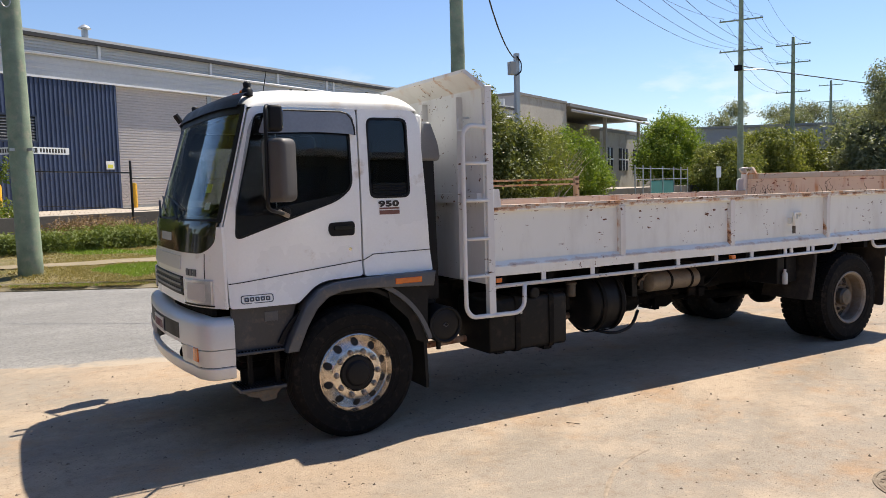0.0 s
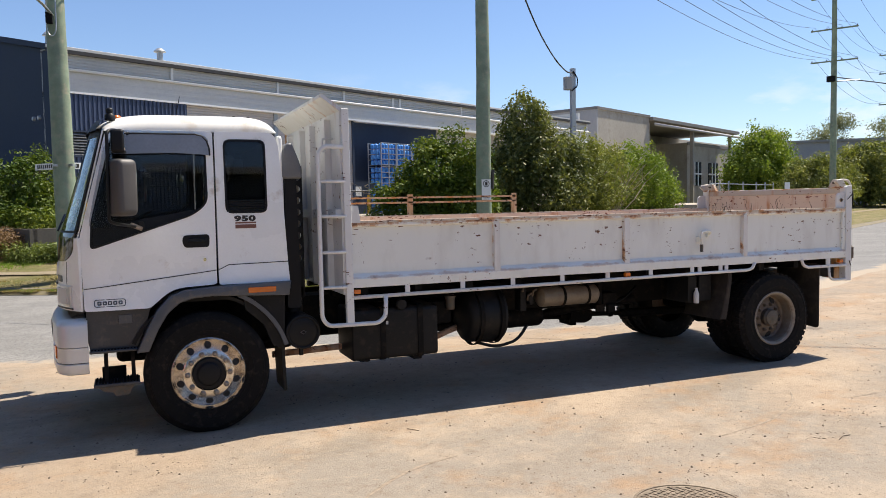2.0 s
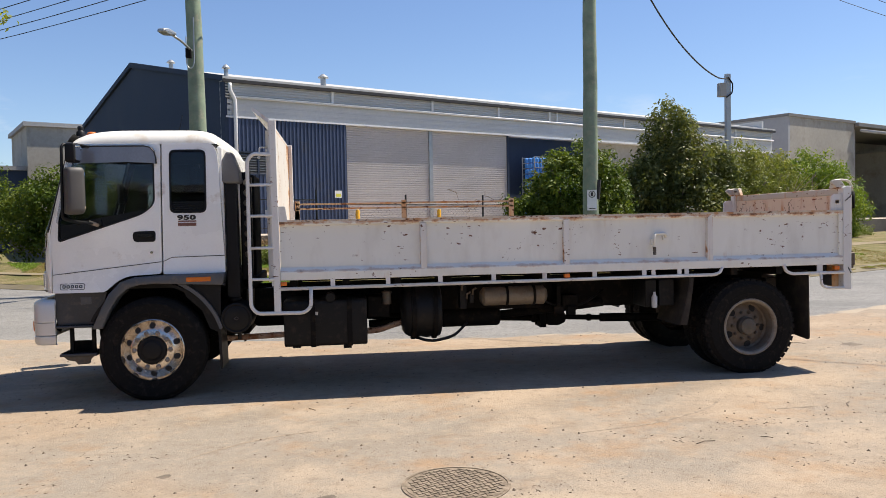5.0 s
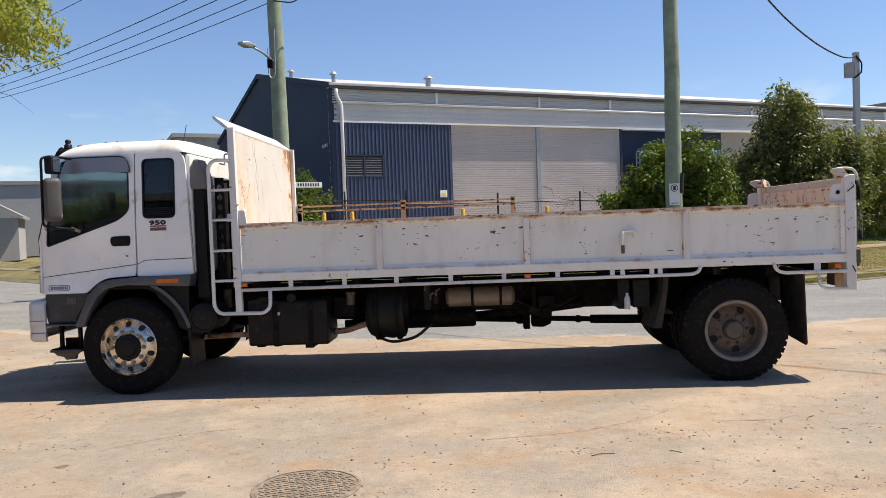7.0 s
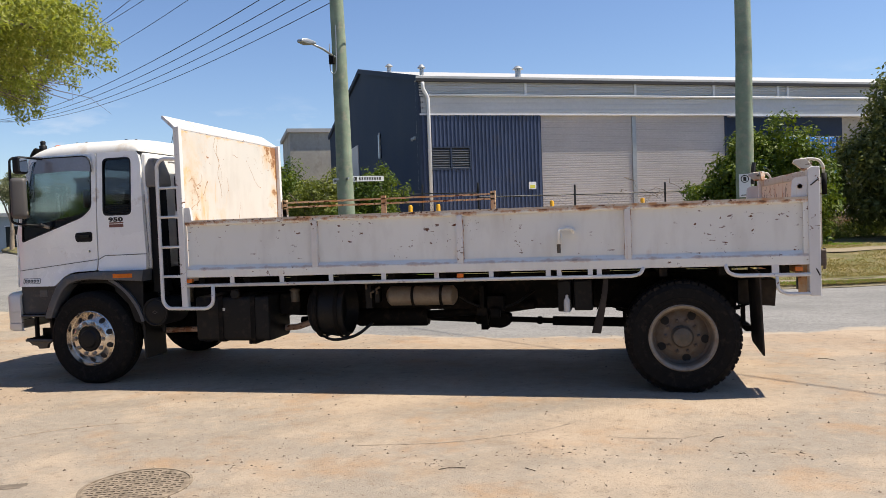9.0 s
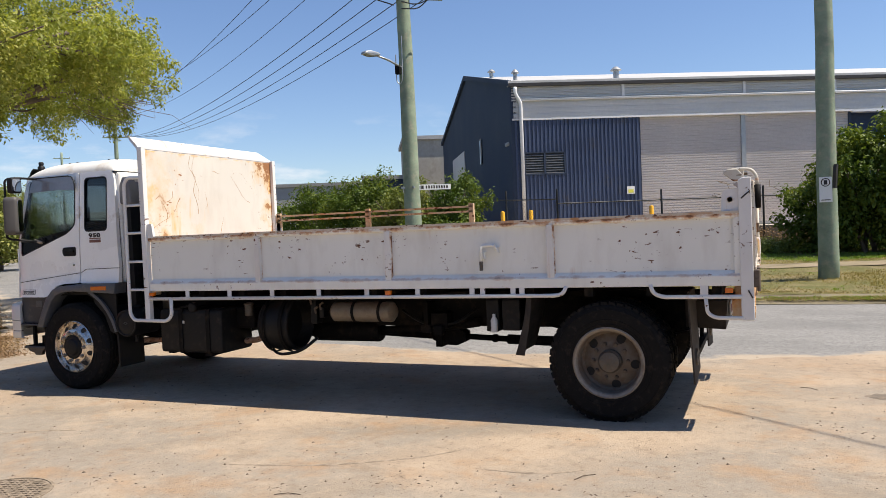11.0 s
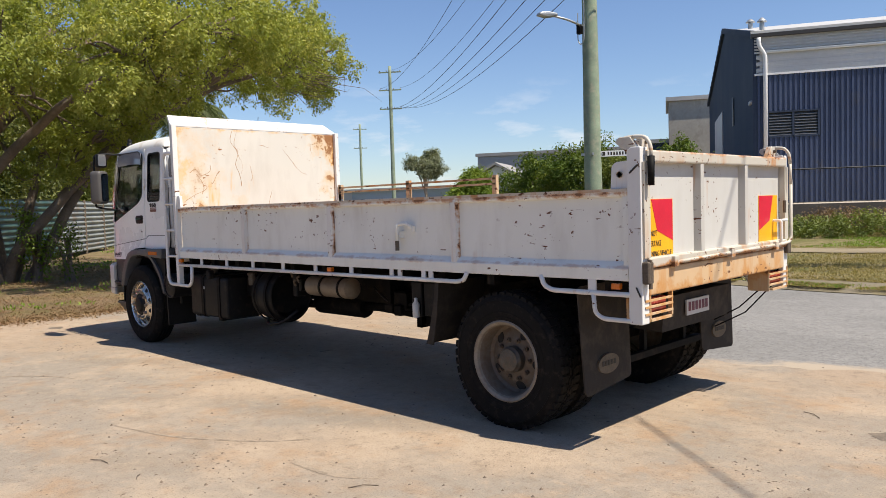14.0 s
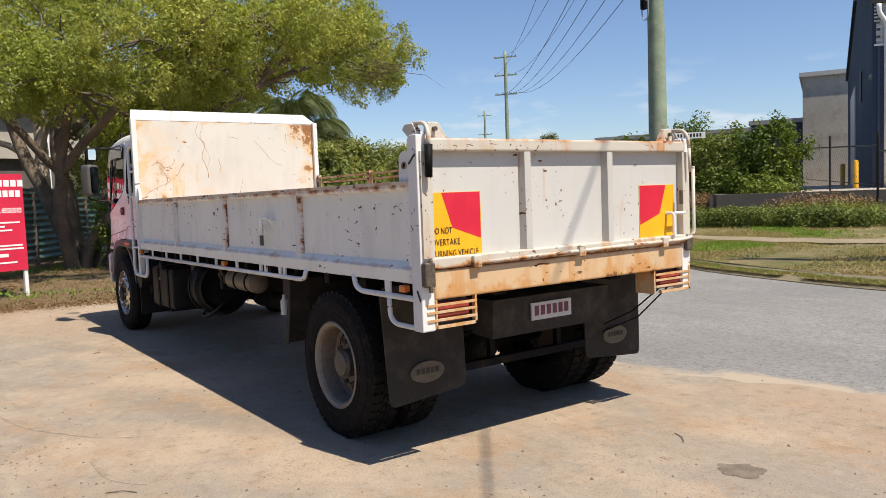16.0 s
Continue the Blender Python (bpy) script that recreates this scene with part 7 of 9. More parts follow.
# safety chain and wiring
part("safety_chain", tubes([[(5.6, 1.9, 0.6), (5.75, 2.05, 0.7), (5.9, 2.2, 0.88), (6.0, 2.25, 1.02)], [(5.62, 1.86, 0.55), (5.8, 2.05, 0.66), (5.98, 2.2, 0.9)]], 0.006, 5), CHASSIS, truck)


# ---- warehouse across the road, in its own frame: u along the front, v back, z up ----
BM = pose(0.72, 30.6, 0, 0, 0, 28)
PAD, EAVE = 1.3, 8.1
warehouse = thing("warehouse", "long warehouse with navy cladding, roller shutters and a pale low roof", "warehouse", m=BM)


def ribbed(u0, u1, z0, z1, v, pitch, deep, along="z", crest=0.4):
    """Trapezoid-ribbed sheeting; ribs run up (z) or along (u)."""
    b = bmesh.new()
    a0, a1 = (u0, u1) if along == "z" else (z0, z1)
    n = max(1, int(round((a1 - a0) / pitch)))
    p = (a1 - a0) / n
    line = []
    for k in range(n):
        s = a0 + k * p
        line += [(s, v), (s + p * (0.5 - crest / 2) * 0.7, v), (s + p * (0.5 - crest / 2), v - deep), (s + p * (0.5 + crest / 2), v - deep), (s + p * (0.5 + crest / 2 + 0.3 * (0.5 - crest / 2)), v)]
    line.append((a1, v))
    rows = [[b.verts.new((s, vv, z) if along == "z" else (z, vv, s)) for s, vv in line] for z in ((z0, z1) if along == "z" else (u0, u1))]
    for i in range(len(line) - 1):
        b.faces.new((rows[0][i], rows[0][i + 1], rows[1][i + 1], rows[1][i]))
    bmesh.ops.recalc_face_normals(b, faces=b.faces)
    return b


part("wall", boxes((-6, 36.8, 0.06, 0.3, PAD, EAVE)), CLAD_GREY, warehouse)
for u0, u1, z0, z1 in ((-5.95, -5.5, PAD, 6.5), (-3.6, 0.0, PAD, 6.5), (-5.5, -3.6, PAD, 4.0), (-5.5, -3.6, 5.0, 6.5)):
    part("ribbed_cladding", ribbed(u0, u1, z0, z1, -0.36, 0.19, 0.06), NAVY, warehouse)
louvre = part("louvre_window", boxes((-5.5, -3.6, -0.355, -0.3, 4.0, 5.0)), SEAM_SHADE, warehouse)
part("louvre_frame", boxes((-5.5, -3.6, -0.44, -0.36, 3.96, 4.03), (-5.5, -3.6, -0.44, -0.36, 4.97, 5.04), (-5.53, -5.46, -0.44, -0.36, 3.96, 5.04), (-3.64, -3.57, -0.44, -0.36, 3.96, 5.04), (-4.59, -4.51, -0.44, -0.36, 3.96, 5.04)), NAVY_PLAIN, louvre)
for k in range(8):
    for a, b_ in ((-5.46, -4.6), (-4.5, -3.65)):
        bm = bmesh.new()
        prism(bm, [(-0.43, 4.04 + 0.115 * k), (-0.42, 4.07 + 0.115 * k), (-0.37, 4.12 + 0.115 * k), (-0.37, 4.1 + 0.115 * k)], "x", a, b_)
        part("louvre_blade", bm, GREY_PLASTIC, louvre)
for u0, u1 in ((0.08, 5.0), (5.22, 10.42)):
    part("roller_shutter", ribbed(u0, u1, PAD + 0.1, 6.5, -0.16, 0.115, 0.035, "u", 0.6), SHUTTER, warehouse)
    part("shutter_foot", boxes((u0, u1, -0.2, 0.05, PAD, PAD + 0.1)), GALV, warehouse)
part("shutter_post", boxes((5.0, 5.22, -0.25, 0.06, PAD, 6.5)), GALV, warehouse)
for u in (0.0, 10.45):
    part("shutter_post", boxes((u - 0.06, u + 0.08, -0.25, 0.06, PAD, 6.5)), NAVY_PLAIN, warehouse)
part("recessed_bay", boxes((10.53, 18.0, 0.02, 0.058, PAD, 6.46)), NAVY_PLAIN, warehouse)
part("bay_flashing", boxes((10.5, 36.8, -0.47, 0.06, 6.46, 6.58)), TRIM_WHITE, warehouse)
part("bay_wall", boxes((18.0, 36.8, 0.0, 0.058, PAD, 6.46)), TILT_CREAM, warehouse)
part("door_head_flashing", boxes((-6.0, 10.5, -0.46, 0.06, 6.5, 6.58)), TRIM_WHITE, warehouse)
part("fascia_cladding", ribbed(-6.0, 36.8, 6.58, 7.36, -0.4, 0.26, 0.008, "u", 0.5), CLAD_GREY, warehouse)
part("fascia_cladding", ribbed(-6.0, 36.8, 7.36, EAVE, -0.395, 0.13, 0.04, "u", 0.5), CLAD_GREY, warehouse)
part("cable_conduit", tubes([[(-5.55, -0.5, 7.42), (36.8, -0.5, 7.42)]], 0.06, 8), TRIM_WHITE, warehouse, smooth=50)
for u in (-0.75, 5.1, 9.6, 13.5, 14.1, 20, 26, 32):
    part("drop_pipe", boxes((u - 0.06, u + 0.06, -0.5, -0.42, 7.42, EAVE)), TRIM_WHITE, warehouse)
part("downpipe", tubes([[(-5.85, -0.6, 8.0), (-5.85, -0.58, 7.7), (-5.6, -0.52, 7.3), (-5.6, -0.5, PAD)]], 0.085, 10, 0.15), TRIM_WHITE, warehouse, smooth=50)
part("corner_trim", boxes((-6.05, -5.93, -0.42, 0.07, PAD, EAVE)), NAVY_PLAIN, warehouse)
part("gutter", boxes((-6.15, 36.95, -0.62, -0.46, EAVE - 0.07, EAVE + 0.07)), GUTTER, warehouse)
part("eave_soffit", boxes((-6.1, 36.9, -0.46, 0.06, EAVE, EAVE + 0.04)), TILT_GREY, warehouse)
bm = bmesh.new()
prism(bm, [(-0.6, EAVE + 0.06), (15.5, 11.53), (33.2, 9.2), (33.2, 9.32), (15.5, 11.65), (-0.6, EAVE + 0.18)], "x", -6.15, 36.95)
part("roof", bm, ROOF_WHITE, warehouse)
# gable end
bm = bmesh.new()
prism(bm, [(-0.4, PAD), (-0.4, EAVE), (15.5, 11.51), (33, 9.2), (33, PAD)], "x", -6.0, -5.8)
part("gable_wall", bm, NAVY_PLAIN, warehouse)
bm = bmesh.new()
prism(bm, [(-0.5, EAVE), (15.5, 11.47), (33.1, 9.1), (33.1, 9.4), (15.5, 11.77), (-0.5, EAVE + 0.22)], "x", -6.16, -6.0)
part("barge_board", bm, NAVY_PLAIN, warehouse)
part("gable_window", boxes((-6.05, -5.99, 9.3, 10.0, 5.4, 6.8), bevel=0.01), WINDOW_DARK, warehouse)
part("window_shutter", boxes((-6.1, -6.05, 9.2, 9.45, 5.35, 6.85)), TILT_GREY, warehouse)
part("gable_door", boxes((-6.06, -5.99, 17.5, 25.0, PAD, 7.0)), SHUTTER, warehouse)
part("far_wall", boxes((36.6, 36.8, 0.3, 33, PAD, 9.0), (-5.8, 36.6, 32.8, 33.0, PAD, 9.1)), CLAD_GREY, warehouse)
for u, v, zb, r in ((-0.77, 0.4, 8.2, 0.22), (-5.6, 0.5, 8.2, 0.16), (-5.0, 11.0, 10.4, 0.2)):
    bm = bmesh.new()
    lathe(bm, [(r * 0.62, 0), (r * 0.62, 0.62), (r * 1.2, 0.64), (r * 1.2, 0.67), (r * 0.5, 0.8), (0, 0.84)], (u, v, zb), "z", 16)
    part("roof_vent", bm, GALV, warehouse, smooth=40)
for u, v in ((-6.3, 0.6), (-6.3, 1.1)):
    bm = bmesh.new()
    lathe(bm, [(0.0, 0), (0.08, 0.0), (0.1, 0.1), (0, 0.12)], (u + 0.2, v, 5.55), "x", 10)
    part("flood_lamp", bm, GALV, warehouse)
part("wall_notice", boxes((-0.72, -0.35, -0.46, -0.43, 2.95, 3.3)), SIGN_WHITE, warehouse)
part("notice_panel", boxes((-0.66, -0.41, -0.464, -0.46, 3.0, 3.15)), STICKER, warehouse)
part("wall_notice", boxes((10.75, 11.2, -0.03, 0.02, 2.3, 2.85)), SIGN_WHITE, warehouse)

bm = bmesh.new()
box(bm, -10.5, 62, -9.2, 44, -0.3, PAD)
yard = part("yard", bm, YARD)
yard.matrix_basis = BM
tagged(yard, "raised dusty concrete yard before the warehouse", "yard", "", "structure")
bm = boxes((-10.6, 62, -9.5, -9.2, -0.3, 1.33), (-10.7, -10.5, -9.5, 44, -0.3, 1.33))
low = part("retaining_wall", bm, WALL_DARK)
low.matrix_basis = BM
tagged(low, "low dark retaining wall behind the hedge", "wall", "", "structure")

for u, v in ((0.25, -0.9), (-5.35, -0.7), (-6.6, -0.4), (10.9, -0.9), (5.1, -0.9), (-6.9, 6.0)):
    post = thing("bollard", "yellow steel bollard before the warehouse", "bollard", "bollards", m=BM @ pose(u, v, PAD))
    bm = bmesh.new()
    lathe(bm, [(0.1, 0), (0.1, 1.0), (0.08, 1.05), (0, 1.07)], (0, 0, 0), "z", 14)
    part("post", bm, BOLLARD, post, smooth=40)

# crates of blue bottles stacked before the bay
bottle_mesh = None
for i in range(4):
    for k in range(3 if i else 3):
        crate = thing("bottle_crate", "steel stillage full of blue water bottles", "crate", "bottle crates", m=BM @ pose(10.95 + 1.28 * i, -1.9, PAD + 1.32 * k))
        bars = [(x - 0.025, x + 0.025, y - 0.025, y + 0.025, 0, 1.3) for x in (0, 0.6, 1.2) for y in (0, 1.0)]
        bars += [(0, 1.2, y - 0.02, y + 0.02, z, z + 0.04) for y in (0, 1.0) for z in (0.05, 0.35, 0.65, 0.95, 1.25)]
        part("frame", boxes(*bars), CRATE, crate)
        for a in range(5):
            for b_ in range(3):
                for c in range(4):
                    if k < 2 and (a * 7 + c * 3 + i) % 5 == 0:
                        continue
                    if bottle_mesh is None:
                        bm = bmesh.new()
                        lathe(bm, [(0, 0), (0.1, 0.0), (0.11, 0.03), (0.11, 0.2), (0.05, 0.26), (0.0, 0.27)], (0, 0, 0), "z", 7)
                        bottle = part("bottle", bm, BLUE_PLASTIC, crate, smooth=40)
                        bottle_mesh = bottle.data
                    else:
                        bottle = new("bottle", bottle_mesh)
                        bottle.parent = crate
                    bottle.location = (0.13 + 0.235 * a, 0.2 + 0.3 * b_, 0.09 + 0.3 * c)


# ---- poles and lines ----
def crossarm(pole, z, turn, half, n, r=0.05):
    arm = part("crossarm", boxes((-half, half, -0.05, 0.05, z - 0.06, z + 0.06)), POLE_WOOD, pole)
    arm.rotation_euler = (0, 0, radians(turn))
    for k in range(n):
        b = bmesh.new()
        x = -half + 0.1 + (2 * half - 0.2) * k / (n - 1)
        lathe(b, [(0.015, 0.05), (0.05, 0.09), (0.03, 0.12), (0.05, 0.15), (0.02, 0.2), (0, 0.2)], (x, 0, z), "z", 8)
        part("insulator", b, CERAMIC, arm)
    return arm


def power_pole(x, y, zb, height, r0, r1, label, lean=(0, 0)):
    p = thing("power_pole", label, "power pole", "power poles", m=pose(x, y, zb))
    b = bmesh.new()
    n = 14
    pts = [Vector((lean[0] * (k / n) + 0.02 * noise.noise(Vector((k * 0.7, x, 0))), lean[1] * (k / n), -0.5 + (height + 0.5) * k / n)) for k in range(n + 1)]
    tube(b, pts, [r0 + (r1 - r0) * k / n for k in range(n + 1)], 18)
    part("shaft", b, POLE_WOOD, p, smooth=50)
    return p


pole0 = power_pole(-3.06, 13.42, 0.2, 11.8, 0.255, 0.16, "green-treated timber power pole with a street lamp", (-0.12, 0.1))
crossarm(pole0, 8.05, 37, 1.1, 4)
crossarm(pole0, 11.2, 37, 1.1, 3)
part("lamp_bracket", tubes([[(-0.1, -0.2, 6.05), (-0.25, -0.7, 6.18), (-0.42, -1.15, 6.25)]], 0.03, 8, 0.1), GALV, pole0, smooth=50)
bm = bmesh.new()
prism(bm, rounded([(-0.12, 0.0), (-0.1, 0.07), (0.2, 0.1), (0.42, 0.06), (0.45, -0.02), (0.2, -0.06)], 0.04), "y", -0.1, 0.1, 0.03)
head_m = Matrix.Translation((-0.42, -1.12, 6.24)) @ Matrix.Rotation(radians(-111), 4, "Z")
bmesh.ops.transform(bm, matrix=head_m, verts=bm.verts)
part("lamp_head", bm, GALV, pole0, smooth=50)
part("lamp_box", boxes((-0.24, -0.1, -0.32, -0.2, 5.85, 6.1), bevel=0.01), CHASSIS, pole0)
ring = [(-0.13 + 0.16 * math.cos(a) * 0.6, -0.27, 5.78 + 0.2 * math.sin(a)) for a in np.linspace(math.pi, 2 * math.pi, 12)]
part("lamp_cable", tubes([[(-0.22, -0.27, 6.4)] + ring + [(-0.02, -0.27, 6.9)]], 0.015, 6), GALV, pole0)
# street-name blades, lettering as plain bars
for turn, off in ((36, 0.22), (128, 0.22)):
    blade = thing("street_name_sign", "white street-name blade on the timber pole", "street sign", "street signs", m=pose(-3.06, 13.38, 2.87, 0, 0, turn))
    part("plate", boxes((off, off + 0.92, -0.012, 0.012, -0.075, 0.075)), SIGN_WHITE, blade)
    for k in range(9):
        for yy in (-0.0145, 0.0125):
            part("letter_bar", boxes((off + 0.18 + 0.075 * k, off + 0.225 + 0.075 * k, yy, yy + 0.002, -0.04, 0.045)), INK, blade)
    part("shield", boxes((off + 0.03, off + 0.12, -0.0145, -0.0125, -0.05, 0.05)), INK, blade)
    part("clamp", boxes((-0.3, off + 0.05, -0.02, 0.02, -0.03, 0.03)), GALV, blade)

power_pole(7.42, 12.9, 0.2, 12.5, 0.225, 0.15, "green-treated timber power pole with a small notice", (0.1, 0))
notice = thing("parking_notice", "small white parking notice fixed to the timber pole", "sign", m=pose(7.40, 12.66, 2.18, 0, 0, -6))
part("plate", boxes((-0.13, 0.13, -0.008, 0.008, -0.28, 0.28)), SIGN_WHITE, notice)
bm = bmesh.new()
lathe(bm, [(0.075, -0.009), (0.095, -0.01), (0.095, -0.012), (0.075, -0.012)], (0, 0, 0.16), "y", 20)
part("ring", bm, INK, notice)
part("letter", boxes((-0.035, 0.035, -0.012, -0.009, 0.11, 0.21)), INK, notice)
part("arrow_bar", boxes((-0.09, 0.09, -0.012, -0.009, -0.24, -0.22)), INK, notice)
bm = tubes([[(7.58, 12.68, 2.2), (7.6, 12.66, 2.6), (7.62, 12.68, 2.72)]], 0.05, 6)
tagged(part("pole_tag", bm, INK), "dark weathered strip nailed to the timber pole", "tag")

small = thing("steel_pole", "slim grey service pole with a meter box", "service pole", m=pose(17.62, 24.5, 0.6))
part("shaft", boxes((-0.1, 0.1, -0.1, 0.1, -0.5, 7.35)), GALV, small)
part("meter_box", boxes((-0.42, -0.12, -0.15, 0.15, 6.35, 6.95), bevel=0.02), TILT_GREY, small)
part("conduit", tubes([[(-0.05, -0.14, 7.2), (0.16, -0.16, 6.9), (0.14, -0.16, 6.5), (-0.15, -0.16, 6.3)]], 0.03, 6, 0.1), BLACK, small)

far_pole = power_pole(56.6, 43.7, 0.4, 19.3, 0.3, 0.2, "tall green timber power pole with three crossarms")
for z in (18.9, 16.1, 13.3):
    crossarm(far_pole, z, 121, 1.9, 4)
part("lamp_bracket", tubes([[(0, 0, 11.5), (1.9, -1.0, 11.6)]], 0.05, 6), GALV, far_pole)
part("transformer", boxes((-0.9, -0.5, -0.6, 0.0, 11.4, 11.9)), CHASSIS, far_pole)
p = power_pole(79.6, 54.9, 0.4, 18.2, 0.3, 0.2, "tall timber power pole with crossarms")
for z in (17.3, 15.2, 11.7):
    crossarm(p, z, 121, 1.9, 4)
p = power_pole(121.6, 77.9, 0.4, 18.0, 0.32, 0.2, "tall timber power pole with crossarms")
crossarm(p, 17.2, 121, 1.9, 4)
crossarm(p, 14.4, 121, 1.9, 4)
left_pole = power_pole(-50, 48.6, 0.3, 15.6, 0.24, 0.15, "tall green timber power pole with three crossarms")
for z in (11.3, 13.2, 15.0):
    crossarm(left_pole, z, 37, 1.15, 4)
p = power_pole(-103, 88.5, 0.3, 17.0, 0.28, 0.18, "tall timber power pole with crossarms")
for z in (12.5, 16.0):
    crossarm(p, z, 37, 1.3, 4)
back_pole = power_pole(40.5, -19.6, 0.0, 12.5, 0.25, 0.16, "timber power pole with crossarms")
crossarm(back_pole, 8.4, 37, 1.1, 4)
crossarm(back_pole, 11.6, 37, 1.1, 3)


def span(a, b, sag, n=26):
    a, b = Vector(a), Vector(b)
    return [a.lerp(b, k / n) - Vector((0, 0, sag * 4 * (k / n) * (1 - k / n))) for k in range(n + 1)]


def line_set(name, pairs, sag, r, label):
    for a, b in pairs:
        ob = part("power_line", tubes([span(a, b, sag)], r, 5), WIRE)
        tagged(ob, label, "power line", "power lines")


across = Vector((math.cos(radians(37)), math.sin(radians(37)), 0))
P0, PL, PB = Vector((-3.2, 13.4, 0)), Vector((-50, 48.6, 0.3)), Vector((40.5, -19.6, 0))
pairs = []
for k in range(4):
    o = across * (-1.0 + 2.0 * k / 3)
    pairs.append((P0 + o + Vector((0, 0, 8.42)), PL + o + Vector((0, 0, 11.5))))
for k in range(3):
    o = across * (-1.0 + 1.0 * k)
    pairs.append((P0 + o + Vector((0, 0, 11.55)), PL + o + Vector((0, 0, 13.4 + 1.8 * (k % 2)))))
line_set("lines", pairs, 1.5, 0.013, "dark overhead wire sagging between timber poles")
line_set("lines", [(P0 - across * 1.0 + Vector((0, 0, 8.42)), PB - across * 2.3 + Vector((0, 0, 8.6)))], 0.8, 0.013, "bundled overhead cable between timber poles")
P1, PF = Vector((7.45, 12.9, 0)), Vector((56.6, 43.7, 0.4))
side = Vector((-0.53, 0.85, 0))
pairs = [(P1 + side * (-1.5 + k) + Vector((0, 0, 11.6)), PF + side * (-1.6 + 1.06 * k) + Vector((0, 0, 13.6))) for k in range(4)]
pairs += [(P1 + side * (-1.5 + k) + Vector((0, 0, 12.4)), PF + side * (-1.6 + 1.06 * k) + Vector((0, 0, 16.4))) for k in (0, 1, 3)]
PN = Vector((79.6, 54.9, 0.4))
pairs += [(PF + side * (-1.6 + 1.06 * k) + Vector((0, 0, z)), PN + side * (-1.6 + 1.06 * k) + Vector((0, 0, w))) for k in (0, 2, 3) for z, w in ((13.6, 11.9), (16.4, 15.4), (19.2, 17.5))]
line_set("lines", pairs, 1.3, 0.014, "dark overhead wire sagging between timber poles")
line_set("lines", [((56.6, 43.7, 12.3), (120, 30, 9.5))], 1.0, 0.05, "thick dark overhead cable")
drop = [Vector((7.5, 13.0, 11.6)), Vector((8.8, 14.4, 10.3)), Vector((10.5, 16.4, 9.1)), Vector((12.5, 18.7, 8.2)), Vector((14.6, 21.1, 7.7)), Vector((16.4, 23.1, 7.55)), Vector((17.6, 24.5, 7.75))]
ob = part("service_cable", tubes([resample(drop, 40)], 0.03, 6), WIRE)
tagged(ob, "thick black service cable drooping to a slim pole", "cable")
# loose cable bunch at the pole's crossarm
ob = part("cable_bunch", tubes([[(-3.1, 13.3, 8.1), (-2.6, 13.2, 7.9), (-2.0, 13.2, 8.05), (-1.4, 13.4, 8.4)], [(-3.1, 13.3, 7.9), (-2.5, 13.1, 7.75), (-2.2, 13.3, 8.1), (-1.9, 13.7, 8.45)], [(-3.3, 13.2, 8.0), (-3.8, 13.0, 8.2), (-4.2, 12.7, 8.4)]], 0.018, 5, 0.2), WIRE)
tagged(ob, "loose black cables looped at the pole's crossarm", "cable")


# ---- fence and hedge along the far verge ----
def fence_run(points, height, step, label):
    """Black chain-link fence with posts, rails and wire mesh along a polyline of x, y, z."""
    f = thing("chain_link_fence", label, "fence")
    pts = [Vector(p) for p in points]
    for a, b in zip(pts, pts[1:]):
        n = max(1, int(round((b - a).length / step)))
        for k in range(n):
            p = a.lerp(b, k / n)
            part("post", tubes([[p, p + Vector((0, 0, height + 0.35))]], 0.035, 8), FENCE_BLACK, f)
        up = Vector((0, 0, 1))
        part("rail", tubes([[a + up * height, b + up * height]], 0.022, 6), FENCE_BLACK, f)
        part("rail", tubes([[a + up * (height * 0.45), b + up * (height * 0.45)]], 0.012, 5), FENCE_BLACK, f)
        bmw = bmesh.new()
        d = (b - a)
        L = d.length
        d = d / L
        gap = 0.17
        for k in range(int((L + height) / gap)):
            s = k * gap
            for q in (0, 1):
                s0, s1 = (s - height, s) if q == 0 else (s, s - height)
                z0, z1 = 0.0, height
                lo, hi = min(s0, s1), max(s0, s1)
                if hi <= 0 or lo >= L:
                    continue
                e0, e1 = (a + d * max(0, min(L, s0)), a + d * max(0, min(L, s1)))
                t0 = (max(0, min(L, s0)) - s0) / (s1 - s0)
                t1 = (max(0, min(L, s1)) - s0) / (s1 - s0)
                tube(bmw, [e0 + up * (height * t0), e1 + up * (height * t1)], 0.002, 3)
        tagged(part("wire_mesh", bmw, FENCE_BLACK, f), kind="stuff")
    return f


def wall_point(u, v, z=0.0):
    return BM @ Vector((u, v, z))


fence_run([wall_point(-6.4, -10.0, 0.6), wall_point(8, -10.0, 0.6), wall_point(22, -10.0, 0.6)], 1.75, 3.4, "black chain-link fence above the hedge, overgrown")
fence_run([wall_point(-6.4, -10.0, 0.6), wall_point(-8.6, -3, 0.9), wall_point(-9.5, 14, 1.0)], 1.9, 3.4, "black chain-link fence beside the warehouse")
# barbed runners and dry vines tangled along the top rail
rng = np.random.default_rng(5)
bm = bmesh.new()
for k in range(46):
    u = rng.uniform(-0.5, 11)
    p = wall_point(u, -10.0 + rng.normal(0, 0.06), 0.6 + 1.75 + rng.normal(0, 0.08))
    q = [p]
    for _ in range(5):
        q.append(q[-1] + Vector((rng.normal(0, 0.22), rng.normal(0, 0.12), rng.normal(0.0, 0.12))))
    tube(bm, q, 0.012, 4)
tagged(part("dry_vine", bm, BARK_PALE), "dry leafless vine tangled along the fence top", "vine", "", "stuff")
rng = np.random.default_rng(8)


